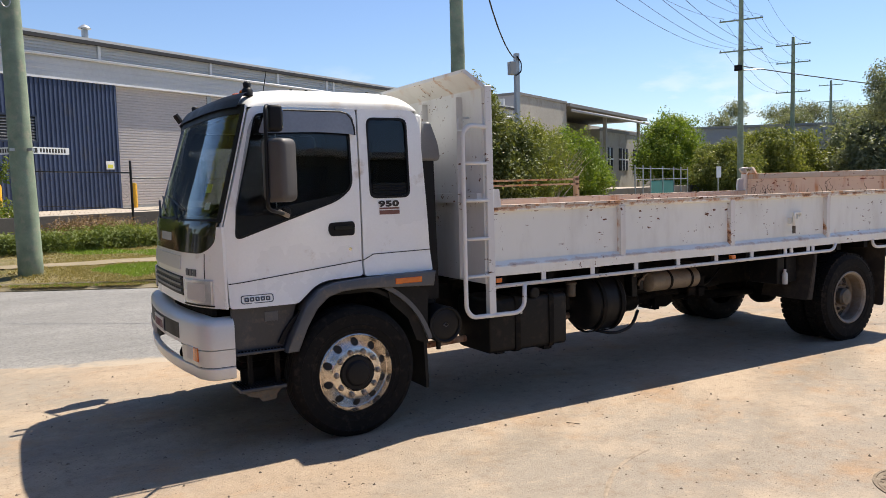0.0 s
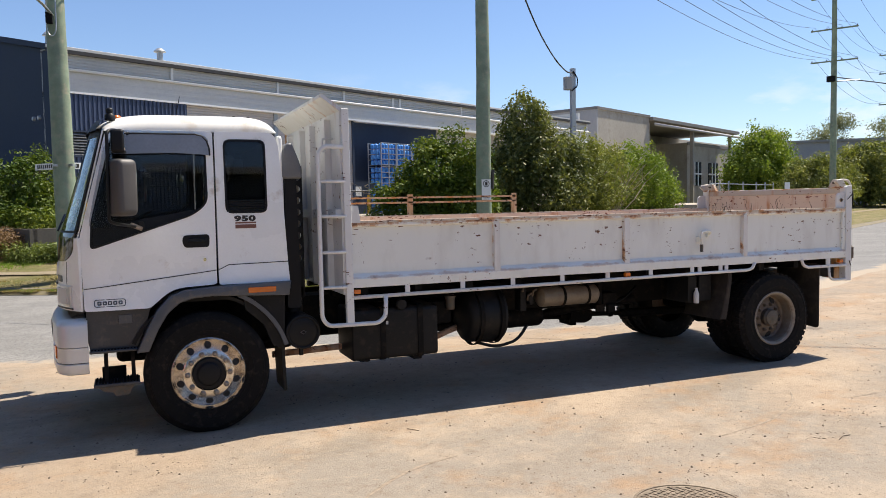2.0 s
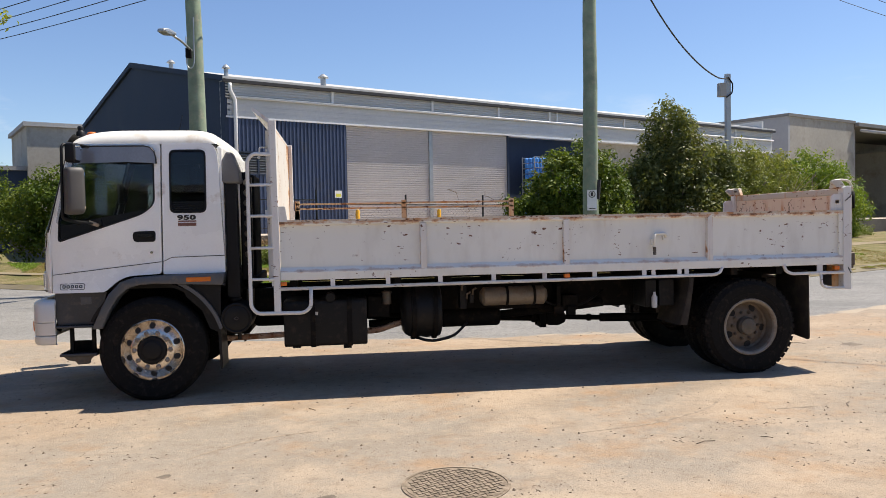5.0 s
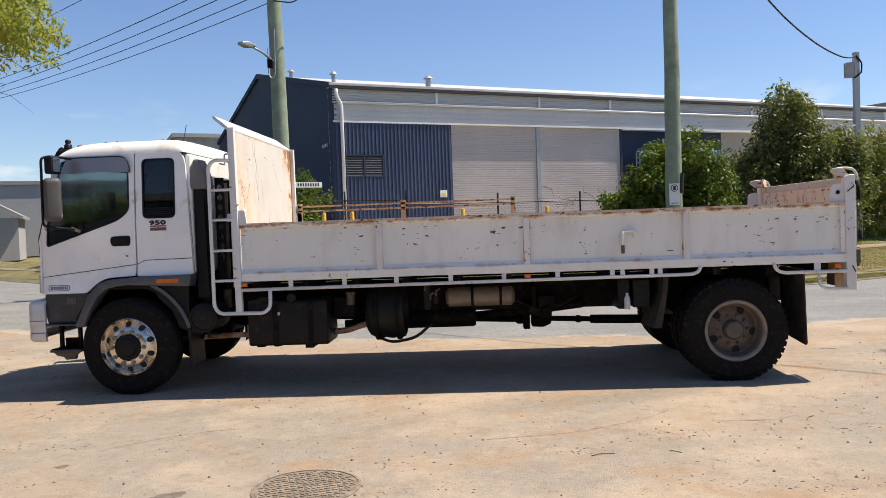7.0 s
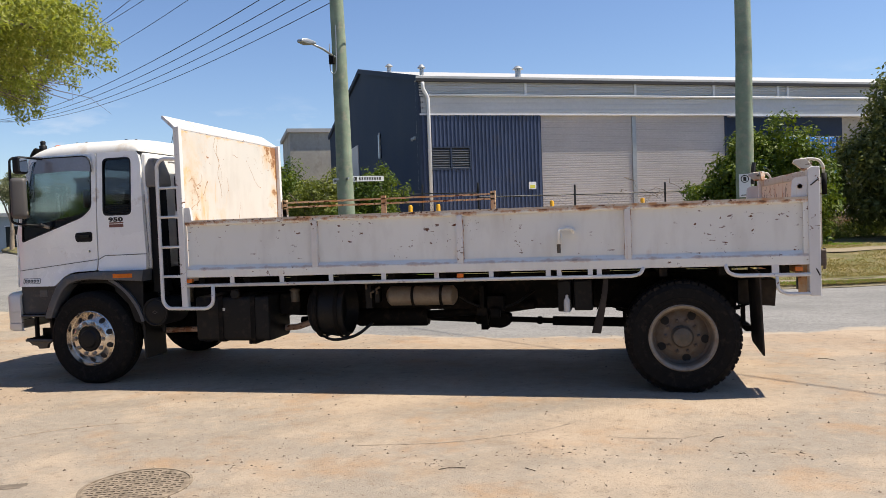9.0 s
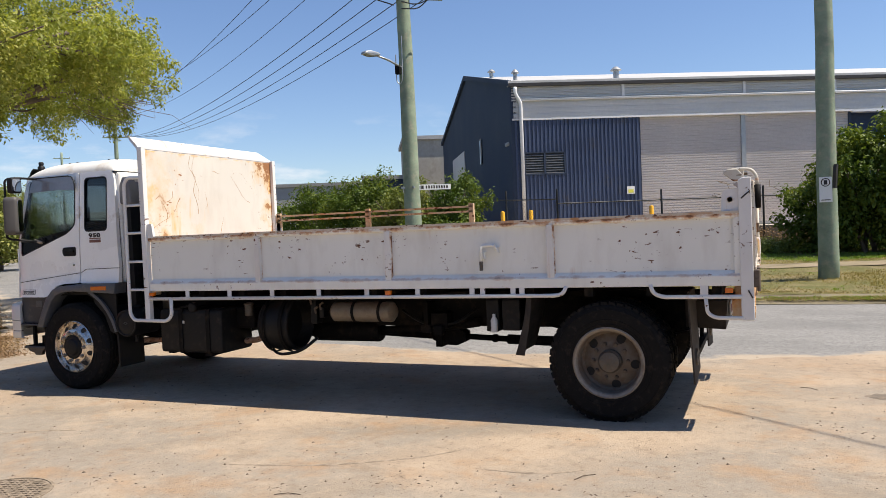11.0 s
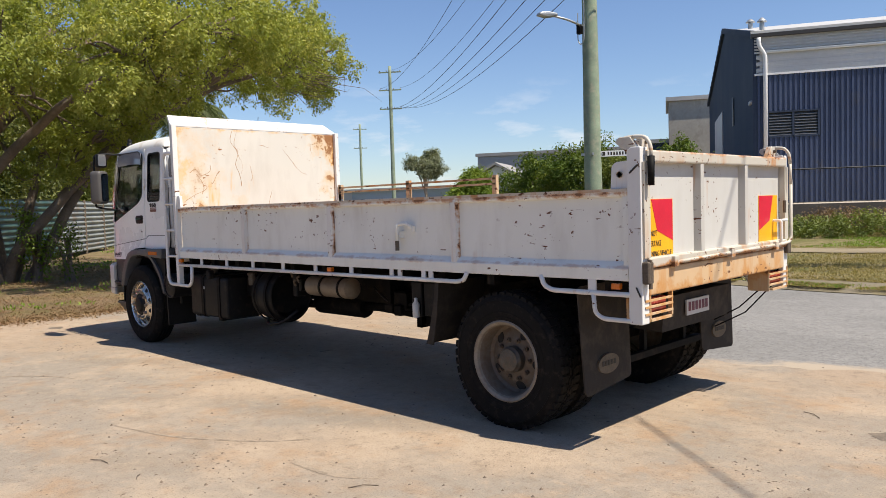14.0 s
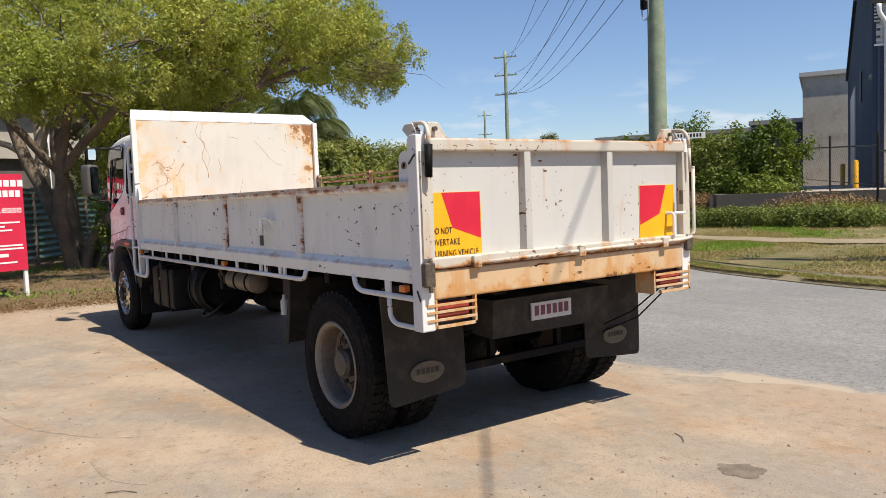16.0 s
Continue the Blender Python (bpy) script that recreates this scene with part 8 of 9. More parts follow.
def verge_spots(n, i0, i1, f0, f1, low, high, gap=-1.0):
    """Places in a strip of the verge, from heights low to high above the foot of the slope."""
    out = []
    while len(out) < n:
        t, f = rng.uniform(i0, i1), rng.uniform(f0, f1)
        i = int(t)
        a = kerb_line[i].lerp(kerb_line[i + 1], t - i)
        b = back_line[i].lerp(back_line[i + 1], t - i)
        q = a.lerp(b, f)
        lump = noise.noise(Vector((q.x * 0.45, q.y * 0.45, 8)))
        if lump < gap:
            continue
        out.append((q.x, q.y, low + (high - low) * rng.random() ** 0.8 * (0.75 + 0.35 * lump)))
    return out


hedge = leaves("hedge", verge_spots(2600, 44, 118, 0.80, 0.95, 0.3, 1.12, -0.45), 0.2, 36, 0.08, LEAF_HEDGE, seed=3, out=0.8)
tagged(hedge, "low untrimmed green hedge before the fence", "hedge")
tagged(leaves("dry_shrub", verge_spots(1100, 38, 96, 0.93, 1.06, 0.45, 1.3, -0.15) + verge_spots(420, 36, 47, 0.97, 1.12, 0.4, 1.4), 0.22, 40, 0.06, LEAF_DRY, seed=4), "brown withered shrubs along the fence", "shrub")
# tufts of grass on the verge
n_t = 60000
rng = np.random.default_rng(9)
idx = rng.integers(30, 108, n_t)
fr = rng.random(n_t) ** 0.8
cen, dry = [], []
for i, f in zip(idx, fr):
    if 0.45 < f - wob[i] < 0.56:
        continue
    t = rng.random()
    a = kerb_line[i].lerp(kerb_line[i + 1], t)
    b = back_line[i].lerp(back_line[i + 1], t)
    q = a.lerp(b, max(f, 0.06))
    if noise.noise(Vector((q.x * 0.35, q.y * 0.35, 1))) + 0.45 < rng.random() * 0.8:
        continue
    lush = noise.noise(Vector((q.x * 0.5, q.y * 0.5, 6)))
    green = lush > (-0.1 if f > 0.58 else 0.42)
    (cen if green else dry).append((q.x, q.y, bumpy(f, q.x, q.y) + 0.01))
for i in range(30, 108):  # a ragged fringe over the kerb's back
    for k in range(260):
        q = kerb_line[i].lerp(kerb_line[i + 1], rng.random())
        q = q + (back_line[i] - kerb_line[i]).normalized() * rng.uniform(0.1, 0.66)
        if noise.noise(Vector((q.x * 1.5, q.y * 1.5, 4))) > -0.25:
            (cen if rng.random() < 0.15 else dry).append((q.x, q.y, 0.05))
tagged(leaves("grass", cen, 0.1, 7, 0.042, GRASS_BLADE, droop=-0.9, seed=6, flat=0.1), "patchy short green grass on the verge", "grass", "", "stuff")
tagged(leaves("dry_grass", dry, 0.1, 7, 0.036, GRASS_DRY, droop=-0.7, seed=7, flat=0.1), "short dry straw-coloured grass on the verge", "grass", "", "stuff")


# ---- bushes and trees ----
def bush(x, y, z, ells, material, label, seed, size=0.15, count=34, spread=0.36, step=0.34, category="bush", name="bush", stems=5):
    t = thing(name, label, category, "bushes" if name == "bush" else "", m=pose(x, y, z))
    b = bmesh.new()
    r = np.random.default_rng(seed)
    for k in range(stems):
        e = ells[k % len(ells)]
        tip = Vector((e[0] + r.normal(0, e[3] * 0.4), e[1] + r.normal(0, e[4] * 0.4), e[2] + e[5] * 0.5))
        mid = Vector((tip.x * 0.4, tip.y * 0.4, tip.z * 0.55))
        tube(b, resample([Vector((r.normal(0, 0.12), r.normal(0, 0.12), -0.2)), mid, tip], 8), [0.07 * (1 - 0.1 * i) for i in range(8)], 6)
    part("stem", b, BARK, t, smooth=60)
    leaves("foliage", clumps(ells, seed, 0.62, 0.6, step), spread, count, size, material, t, seed=seed, out=0.9)
    return t


bush(9.1, 20.3, 0.45, [(0.2, 0, 2.25, 1.7, 1.4, 1.7), (-1.3, 0.1, 1.2, 1.2, 1.0, 1.05), (1.0, -0.2, 1.4, 1.2, 1.0, 1.3)], LEAF_DOME, "dense dome-shaped green bush behind the timber pole", 21, 0.15, 44, 0.3, 0.28)
bush(14.2, 22.8, 0.6, [(0, 0, 4.4, 1.0, 1.0, 1.5), (0.1, 0, 3.0, 1.7, 1.4, 1.5), (1.7, 0.4, 3.0, 1.3, 1.2, 1.2), (-1.2, 0, 2.0, 1.3, 1.2, 1.6), (0.8, -0.2, 1.5, 2.3, 1.5, 1.4)], LEAF_DARK, "tall dark olive shrub with loose branches", 22, 0.17, 34, 0.36, 0.33)
bush(17.6, 24.6, 0.6, [(0, 0, 2.6, 1.5, 1.3, 1.7), (1.2, 0.4, 1.8, 1.5, 1.3, 1.5)], LEAF_OLIVE, "tall olive-green shrub along the fence", 23, 0.14, 40, 0.34, 0.34)
bush(20.4, 26.6, 0.6, [(0, 0, 2.5, 1.5, 1.3, 1.6), (1.3, 0.6, 2.2, 1.3, 1.2, 1.5)], LEAF_OLIVE, "olive shrub with thin pale stems along the fence", 30, 0.15, 28, 0.36, 0.42)
bush(24.2, 29.4, 0.6, [(0, 0, 2.3, 2.1, 1.6, 1.9), (2.2, 1.2, 2.0, 1.7, 1.5, 1.6), (3.8, 2.0, 1.2, 1.3, 1.3, 1.2)], LEAF_BUSH, "row of bright green shrubs along the fence", 24, 0.15, 40, 0.38, 0.36)
bush(-4.7, 20.9, 0.5, [(0, 0, 1.95, 0.95, 1.0, 1.35), (0.0, -0.1, 1.1, 0.95, 0.95, 1.0), (0.7, -1.5, 0.6, 0.9, 0.7, 0.75), (-0.9, -1.0, 0.7, 0.9, 0.8, 0.8)], LEAF_DOME, "rounded dense green bush by the side fence", 25, 0.13, 36, 0.28, 0.27)
bush(-7.1, 21.8, 0.5, [(0, 0, 1.7, 1.1, 1.1, 1.35), (-0.8, 0.3, 1.3, 1.0, 1.0, 1.1)], LEAF_OLIVE, "leafy green bush by the side fence", 26, 0.13, 34, 0.3, 0.28)
bush(-9.6, 22.8, 0.5, [(0, 0, 2.0, 1.5, 1.4, 1.6), (-1.4, 0.6, 1.7, 1.2, 1.2, 1.3)], LEAF_DOME, "green bush along the side fence", 27, 0.14, 34, 0.32, 0.3)
bush(-13.6, 25.0, 0.5, [(0, 0, 1.8, 1.4, 1.4, 1.5), (-1.6, 1.2, 1.5, 1.3, 1.3, 1.3)], LEAF_DOME, "low green bush along the side fence", 28, 0.15)
# dry branches between the shrubs
bm = bmesh.new()
rng = np.random.default_rng(14)
for k in range(26):
    p = Vector((20.6 + rng.normal(0, 0.25), 26.2 + rng.normal(0, 0.2), 0.7))
    d = Vector((rng.normal(0.3, 0.5), rng.normal(0, 0.4), 1.6))
    q = [p, p + d * 0.7, p + d * 1.25 + Vector((rng.normal(0, 0.2), rng.normal(0, 0.2), 0)), p + d * 1.8 + Vector((rng.normal(0, 0.5), rng.normal(0, 0.3), 0))]
    tube(bm, q, [0.03, 0.022, 0.014, 0.006], 5)
tagged(part("dead_shrub", bm, BARK_PALE), "leafless pale dead shrub among the green ones", "shrub")


def limb(b, pts, r0, r1, seg=10):
    pts = resample([Vector(p) for p in pts], 14)
    tube(b, [p + Vector((noise.noise(p * 1.3), noise.noise(p * 1.3 + Vector((5, 0, 0))), 0)) * 0.06 for p in pts], [r0 + (r1 - r0) * k / 13 for k in range(14)], seg)


# the big tree that leans over the road
tree = thing("tree", "large spreading tree with yellow-green leaves and several leaning trunks", "tree", m=pose(-12.0, 1.5, 0.1))
bm = bmesh.new()
limb(bm, [(0.1, 0, -0.3), (0.5, 0.1, 0.6), (1.1, 0.8, 1.7), (2.0, 2.4, 3.5), (3.2, 3.8, 4.6), (4.6, 5.0, 5.6)], 0.18, 0.03)
limb(bm, [(-0.1, 0, -0.3), (-0.15, -0.1, 1.0), (0.05, -0.3, 2.2), (-0.1, -0.4, 3.6), (0.3, 0.2, 5.4), (0.5, 0.8, 7.4)], 0.23, 0.07)
limb(bm, [(0.2, -0.2, -0.2), (0.7, -0.5, 1.0), (1.3, -0.6, 2.4), (2.4, -0.4, 4.2), (3.6, 0.2, 5.4)], 0.2, 0.06)
limb(bm, [(0.2, 0.3, -0.3), (0.7, 0.9, 0.9), (1.0, 1.5, 2.2), (1.4, 2.6, 3.6), (1.6, 3.6, 5.0)], 0.17, 0.05)
limb(bm, [(-0.2, 0.1, -0.3), (0.1, 0.35, 0.7), (0.3, 0.7, 2.2), (0.1, 1.3, 4.2)], 0.19, 0.05)
limb(bm, [(-0.3, 0, -0.2), (-0.8, -0.4, 1.4), (-1.3, -1.0, 3.0), (-1.8, -1.4, 4.8), (-2.2, -1.8, 6.8)], 0.24, 0.07)
limb(bm, [(1.2, 1.0, 2.0), (1.2, 2.4, 3.4), (0.8, 4.0, 4.8), (0.4, 6.2, 6.0), (-0.8, 8.2, 6.3)], 0.1, 0.04)
limb(bm, [(2.0, 2.4, 3.5), (2.4, 4.2, 4.6), (3.2, 6.0, 5.3), (4.0, 7.2, 5.8)], 0.09, 0.03)
limb(bm, [(1.3, -0.6, 2.4), (3.0, 0.6, 4.0), (4.6, 2.0, 5.0), (6.0, 3.0, 5.6)], 0.12, 0.04)
limb(bm, [(-0.05, -0.4, 3.2), (-1.2, 1.2, 4.6), (-2.4, 2.8, 6.0), (-3.2, 3.8, 6.8)], 0.13, 0.04)
limb(bm, [(0.1, -0.3, 2.4), (0.7, -2.0, 4.2), (1.0, -3.6, 6.0)], 0.12, 0.04)
rng = np.random.default_rng(16)
# leaf masses and the boughs that carry them
crown = [(5.0, 4.5, 6.0, 1.3, 1.35, 1.1), (3.8, 6.0, 5.8, 1.15, 1.15, 1.05), (5.0, 3.3, 6.1, 1.3, 1.5, 1.0), (3.6, 1.1, 6.0, 1.5, 1.5, 1.0), (2.2, -1.1, 6.1, 1.6, 1.6, 1.1), (2.2, 3.6, 6.9, 1.9, 2.0, 0.9),
         (0.6, 5.6, 6.2, 1.9, 2.0, 1.2), (-1.6, 8.2, 6.3, 1.7, 1.8, 1.1), (1.8, 7.8, 6.0, 1.3, 1.2, 1.0), (0.5, 1.2, 7.2, 2.0, 2.0, 0.9), (-2.2, -1.6, 7.0, 2.3, 2.3, 1.6), (-3.2, 3.6, 6.8, 2.2, 2.3, 1.4), (1.0, -4.0, 6.4, 2.0, 2.0, 1.4)]
low_crown = [(1.5, 0.7, 3.3, 0.7, 0.6, 0.6), (0.3, 1.3, 4.7, 1.4, 1.4, 0.75), (3.9, 2.6, 5.2, 1.1, 1.1, 0.6), (-2.5, 1.0, 4.7, 1.3, 1.3, 0.9), (-1.2, 4.4, 5.1, 1.4, 1.4, 0.7), (1.5, 4.4, 5.2, 1.2, 1.3, 0.6), (2.3, -1.2, 4.5, 1.1, 1.1, 0.7), (-2.4, 9.6, 5.6, 0.5, 0.5, 0.7), (6.0, 3.3, 5.2, 1.1, 1.2, 0.7), (5.4, 0.1, 4.6, 1.2, 1.2, 0.8), (4.1, -1.4, 4.4, 1.1, 1.1, 0.8), (6.2, 1.5, 5.0, 1.1, 1.1, 0.7), (4.3, 1.6, 4.4, 0.9, 0.9, 0.5), (0.8, 2.7, 3.6, 1.0, 1.1, 0.75), (-0.4, 2.2, 3.2, 0.9, 0.9, 0.9), (1.6, 2.2, 4.3, 0.9, 0.9, 0.6), (-1.3, 3.4, 4.2, 1.1, 1.1, 0.8), (0.2, 0.6, 2.7, 0.6, 0.6, 0.7), (1.7, 1.1, 2.9, 0.6, 0.6, 0.6), (2.4, 2.1, 3.7, 0.7, 0.7, 0.6), (3.1, 2.9, 4.4, 0.8, 0.8, 0.5), (1.7, 8.5, 5.6, 0.9, 0.8, 0.8), (-0.2, 9.6, 5.8, 1.0, 0.9, 0.8)]
FORKS = [Vector(p) for p in ((2.0, 2.4, 3.5), (3.2, 3.8, 4.6), (-0.1, -0.4, 3.6), (0.3, 0.2, 5.4), (2.4, -0.4, 4.2), (-1.3, -1.0, 3.0), (0.8, 4.0, 4.8), (3.2, 6.0, 5.3), (4.6, 2.0, 5.0), (-1.2, 1.2, 4.6), (0.7, -2.0, 4.2), (0.4, 6.2, 6.0))]
for e in crown + low_crown:
    base = min(FORKS, key=lambda f: (f - Vector(e[:3])).length)
    for q in range(4):
        tip = Vector((e[0] + rng.normal(0, e[3] * 0.45), e[1] + rng.normal(0, e[4] * 0.45), e[2] + rng.normal(-0.1, e[5] * 0.4)))
        m1 = base.lerp(tip, 0.35) + Vector((rng.normal(0, 0.2), rng.normal(0, 0.2), rng.normal(0.1, 0.2)))
        m2 = base.lerp(tip, 0.7) + Vector((rng.normal(0, 0.2), rng.normal(0, 0.2), rng.normal(0.12, 0.2)))
        limb(bm, [base, m1, m2, tip], 0.05, 0.012, 6)
part("trunk", bm, BARK, tree, smooth=60)
# each mass is made of lobes of its own, with dark hollows between them
lobes = [(x, y, z, 0.52 + 0.2 * noise.noise(Vector((x, y, z)) * 3), 0.52, 0.4) for x, y, z in clumps(crown, 41, 0.62, 0.6, 1.12) + clumps(low_crown, 44, 0.5, 0.6, 0.95)]
leaves("crown", clumps(lobes, 45, 0.6, 0.5, 0.4), 0.17, 30, 0.085, LEAF_TREE, tree, droop=0.3, seed=41, out=1.2)
bm = bmesh.new()
rng = np.random.default_rng(15)
for k in range(70):
    e = crown[rng.integers(0, 9)]
    p = Vector((e[0] + rng.normal(0, e[3] * 0.5), e[1] + rng.normal(0, e[4] * 0.5), e[2] - e[5] * rng.uniform(0.2, 0.9)))
    d = Vector((rng.normal(0.3, 0.4), rng.normal(0.4, 0.4), rng.normal(-0.15, 0.2)))
    tube(bm, [p, p + d * 0.4, p + d * 0.8 + Vector((0, 0, -0.12))], [0.014, 0.009, 0.003], 4)
for k in range(18):  # a bare bough below the tip
    p = Vector((2.2 + rng.normal(0, 0.4), 7.2 + rng.normal(0, 0.3), 5.2 + rng.normal(0, 0.12)))
    d = Vector((rng.normal(0.35, 0.2), rng.normal(0.6, 0.2), rng.normal(-0.25, 0.1)))
    tube(bm, [p, p + d * 0.6, p + d * 1.2 + Vector((0.1, 0.1, 0.05)), p + d * 1.5 + Vector((rng.normal(0, 0.2), rng.normal(0, 0.2), rng.normal(0, 0.15)))], [0.018, 0.012, 0.007, 0.003], 4)
tagged(part("twig", bm, BARK, tree), kind="stuff")
bush(-10.0, 2.35, 0.1, [(0, 0, 0.75, 0.3, 0.3, 0.65)], LEAF_DOME, "small leafy sapling at the tree's foot", 29, 0.08, 24, 0.2, 0.25)
bush(-11.3, 2.05, 0.1, [(0, 0, 0.95, 0.4, 0.4, 0.75)], LEAF_BUSH, "bright green shoots at the foot of the tree", 33, 0.09, 24, 0.2, 0.25)
bush(-16.3, 7.7, 0.2, [(0, 0, 1.2, 0.5, 0.55, 0.9), (-0.5, 0.8, 1.0, 0.5, 0.6, 0.7)], LEAF_OLIVE, "dusty olive bush beyond the end of the steel fence", 31, 0.09, 30, 0.24, 0.26)

tree2 = thing("tree", "gum tree with pale bare trunk behind the steel fence", "tree", m=pose(-16.6, 1.3, 0.2))
bm = bmesh.new()
limb(bm, [(0, 0, -0.3), (0.1, 0, 1.5), (-0.1, 0.1, 3.0), (-0.6, 0, 5.0), (-0.9, -0.4, 7.5)], 0.28, 0.1)
limb(bm, [(0, 0.05, 2.6), (-0.9, -0.5, 3.4), (-1.8, -1.2, 3.8), (-2.6, -1.6, 5.0)], 0.13, 0.06)
limb(bm, [(0, 0, 3.2), (0.5, 0.4, 4.6), (0.7, 0.8, 6.5)], 0.14, 0.05)
part("trunk", bm, BARK_PALE, tree2, smooth=60)
leaves("crown", clumps([(-1.2, -1.0, 7.2, 2.6, 2.6, 2.2), (0.3, 0.5, 7.2, 2.0, 2.0, 1.8), (-2.4, -2.2, 5.6, 1.5, 1.5, 1.2)], 43, 0.3, 0.6, 0.75), 0.5, 26, 0.13, LEAF_OLIVE, tree2, seed=43, out=0.8)


def palm(x, y, z, height, fronds, length, seed):
    t = thing("palm", "tall palm with drooping fronds", "palm", m=pose(x, y, z))
    b = bmesh.new()
    limb(b, [(0, 0, -0.3), (0.1, 0.05, height * 0.5), (0.2, 0.1, height)], 0.24, 0.16)
    part("trunk", b, BARK_PALE, t, smooth=60)
    r = np.random.default_rng(seed)
    for k in range(fronds):
        a, lift = 2.4 * k, r.uniform(0.1, 1.25)
        b = bmesh.new()
        spine = []
        for s in np.linspace(0, 1, 12):
            out = length * (s - 0.18 * s * s)
            spine.append(Vector((0.2 + out * math.cos(a), 0.1 + out * math.sin(a), height + length * (lift * s - (0.55 + 0.5 * lift) * s * s))))
        tube(b, spine, [0.03 * (1 - 0.07 * i) for i in range(12)], 4)
        for i in range(1, 12):
            d = (spine[i] - spine[i - 1]).normalized()
            w = Vector((-math.sin(a), math.cos(a), 0))
            for q in range(3):
                p = spine[i - 1].lerp(spine[i], q / 3)
                for s in (-1, 1):
                    ln = length * 0.26 * math.sin(math.pi * (i + 0.5) / 13) ** 0.5
                    tip = p + (w * s * 0.8 + d * 0.5 + Vector((0, 0, -0.5))) * ln
                    m0 = p.lerp(tip, 0.5) + Vector((0, 0, 0.06 * ln)) + d * 0.035
                    b.faces.new([b.verts.new(v) for v in (p, m0, tip, p.lerp(tip, 0.5) - d * 0.035)])
        part("frond", b, LEAF_PALM, t)
    return t


palm(-38.0, 19.2, 0.3, 7.3, 46, 3.8, 3)
palm(-37.0, 20.2, 0.3, 5.6, 40, 3.4, 4)

# corrugated steel fence along the left-hand verge
fence_line = [(-9.4, -3.8), (-13.0, -0.9), (-24, 8.0), (-46, 25)]
pale = thing("corrugated_fence", "grey corrugated steel sheet fence, weathered", "fence")
for (ax, ay), (bx_, by_) in zip(fence_line, fence_line[1:]):
    a, b_ = Vector((ax, ay, 0)), Vector((bx_, by_, 0))
    n = max(1, int((b_ - a).length / 2.4))
    nrm = Vector(((b_ - a).y, -(b_ - a).x, 0)).normalized()
    for k in range(n):
        p, q = a.lerp(b_, k / n), a.lerp(b_, (k + 0.995) / n)
        bm = bmesh.new()
        rows = []
        for j in range(61):
            z = 0.22 + 2.05 * j / 60
            off = nrm * (0.035 * math.sin(2 * math.pi * j / 60 * 11))
            rows.append([bm.verts.new(p + off + Vector((0, 0, z))), bm.verts.new(q + off + Vector((0, 0, z + 0.02 * (k % 2))))])
        for r, s in zip(rows, rows[1:]):
            bm.faces.new((r[0], r[1], s[1], s[0]))
        # nearer sheets take the shaded copy, farther ones the lit grey
        part("sheet", bm, CORR_SHADED if p.x > -21 else CORR_FENCE, pale, "greenish corrugated sheet, darkened in colour for tree shade" if p.x > -21 else "", smooth=60)
        part("post", boxes((p.x - 0.04, p.x + 0.04, p.y - 0.04, p.y + 0.04, 0.0, 2.3)), BARK, pale)

# dry leaves and tufts of grass over the dirt under the tree
rng = np.random.default_rng(31)
spots = []
for _ in range(2600):
    x, y = -5.2 - abs(rng.normal(0, 6.5)), rng.uniform(-7, 8)
    if y > 2.0 and x > -4.95 - (y - 2.0) * 1.35:
        continue
    spots.append((x, y, GZ + 0.05 + 0.09 * min(1.0, (-5 - x) / 2.0)))
for _ in range(1500):  # spilling over the edge of the apron
    y = rng.uniform(-6, 3.5)
    x = dirt_edge(y) + rng.normal(0.05, 0.22)
    spots.append((x, y, GZ + 0.012 + 0.05 * max(0.0, min(1.0, (dirt_edge(y) - x) / 0.5))))
tagged(leaves("leaf_litter", spots, 0.35, 16, 0.038, LEAF_DRY, droop=0.0, seed=32, flat=0.06), "dry brown leaves strewn over the dirt", "leaf litter", "", "stuff")
spots = []
for _ in range(4200):
    x, y = rng.uniform(-34, -5.3), rng.uniform(-2, 16)
    if noise.noise(Vector((x * 0.45, y * 0.45, 4))) < 0.12 or (y > 2.0 and x > -5.5 - (y - 2.0) * 1.35):
        continue
    spots.append((x, y, GZ + 0.12))
tagged(leaves("grass", spots, 0.16, 10, 0.07, GRASS_BLADE, droop=-0.9, seed=33, flat=0.15), "tufts of short grass on the dirt verge", "grass", "", "stuff")

# lease sign on two white posts; the maker's name as bars
board = thing("lease_sign", "red and white lease sign board on two white posts", "sign", m=pose(-6.42, -0.8, -0.04, 0, 0, 112))
for x in (-0.36, 0.36):
    part("post", boxes((x - 0.035, x + 0.035, -0.03, 0.03, -0.1, 1.2), bevel=0.008), SIGN_WHITE, board)
part("panel", boxes((-0.52, 0.395, -0.045, -0.03, 0.58, 2.35)), SIGN_RED, board)
for z, x0, n, w, hh in ((2.12, -0.2, 5, 0.1, 0.12), (1.93, -0.2, 5, 0.09, 0.12)):
    for k in range(n):
        part("letter_bar", boxes((x0 + k * w * 1.25, x0 + k * w * 1.25 + w, -0.049, -0.046, z, z + hh)), SIGN_WHITE, board)
part("emblem", boxes((-0.42, -0.27, -0.049, -0.046, 1.95, 2.22)), SIGN_WHITE, board)
text_mesh("sign_word", "For", 0.2, SIGN_WHITE, pose(-0.42, -0.047, 1.64, 90, 0, 0), board, 1.0, 0.001, 0.26)
text_mesh("sign_word", "Lease", 0.2, SIGN_WHITE, pose(-0.12, -0.047, 1.64, 90, 0, 0), board, 1.0, 0.001, 0.45)
for k, (w, z) in enumerate(((0.7, 1.45), (0.42, 1.38), (0.55, 1.31), (0.3, 1.12), (0.72, 1.03), (0.74, 0.97), (0.45, 0.84), (0.6, 0.72))):
    part("text_bar", boxes((-0.4, -0.4 + w, -0.049, -0.046, z, z + (0.03 if k != 6 else 0.06))), SIGN_WHITE, board)


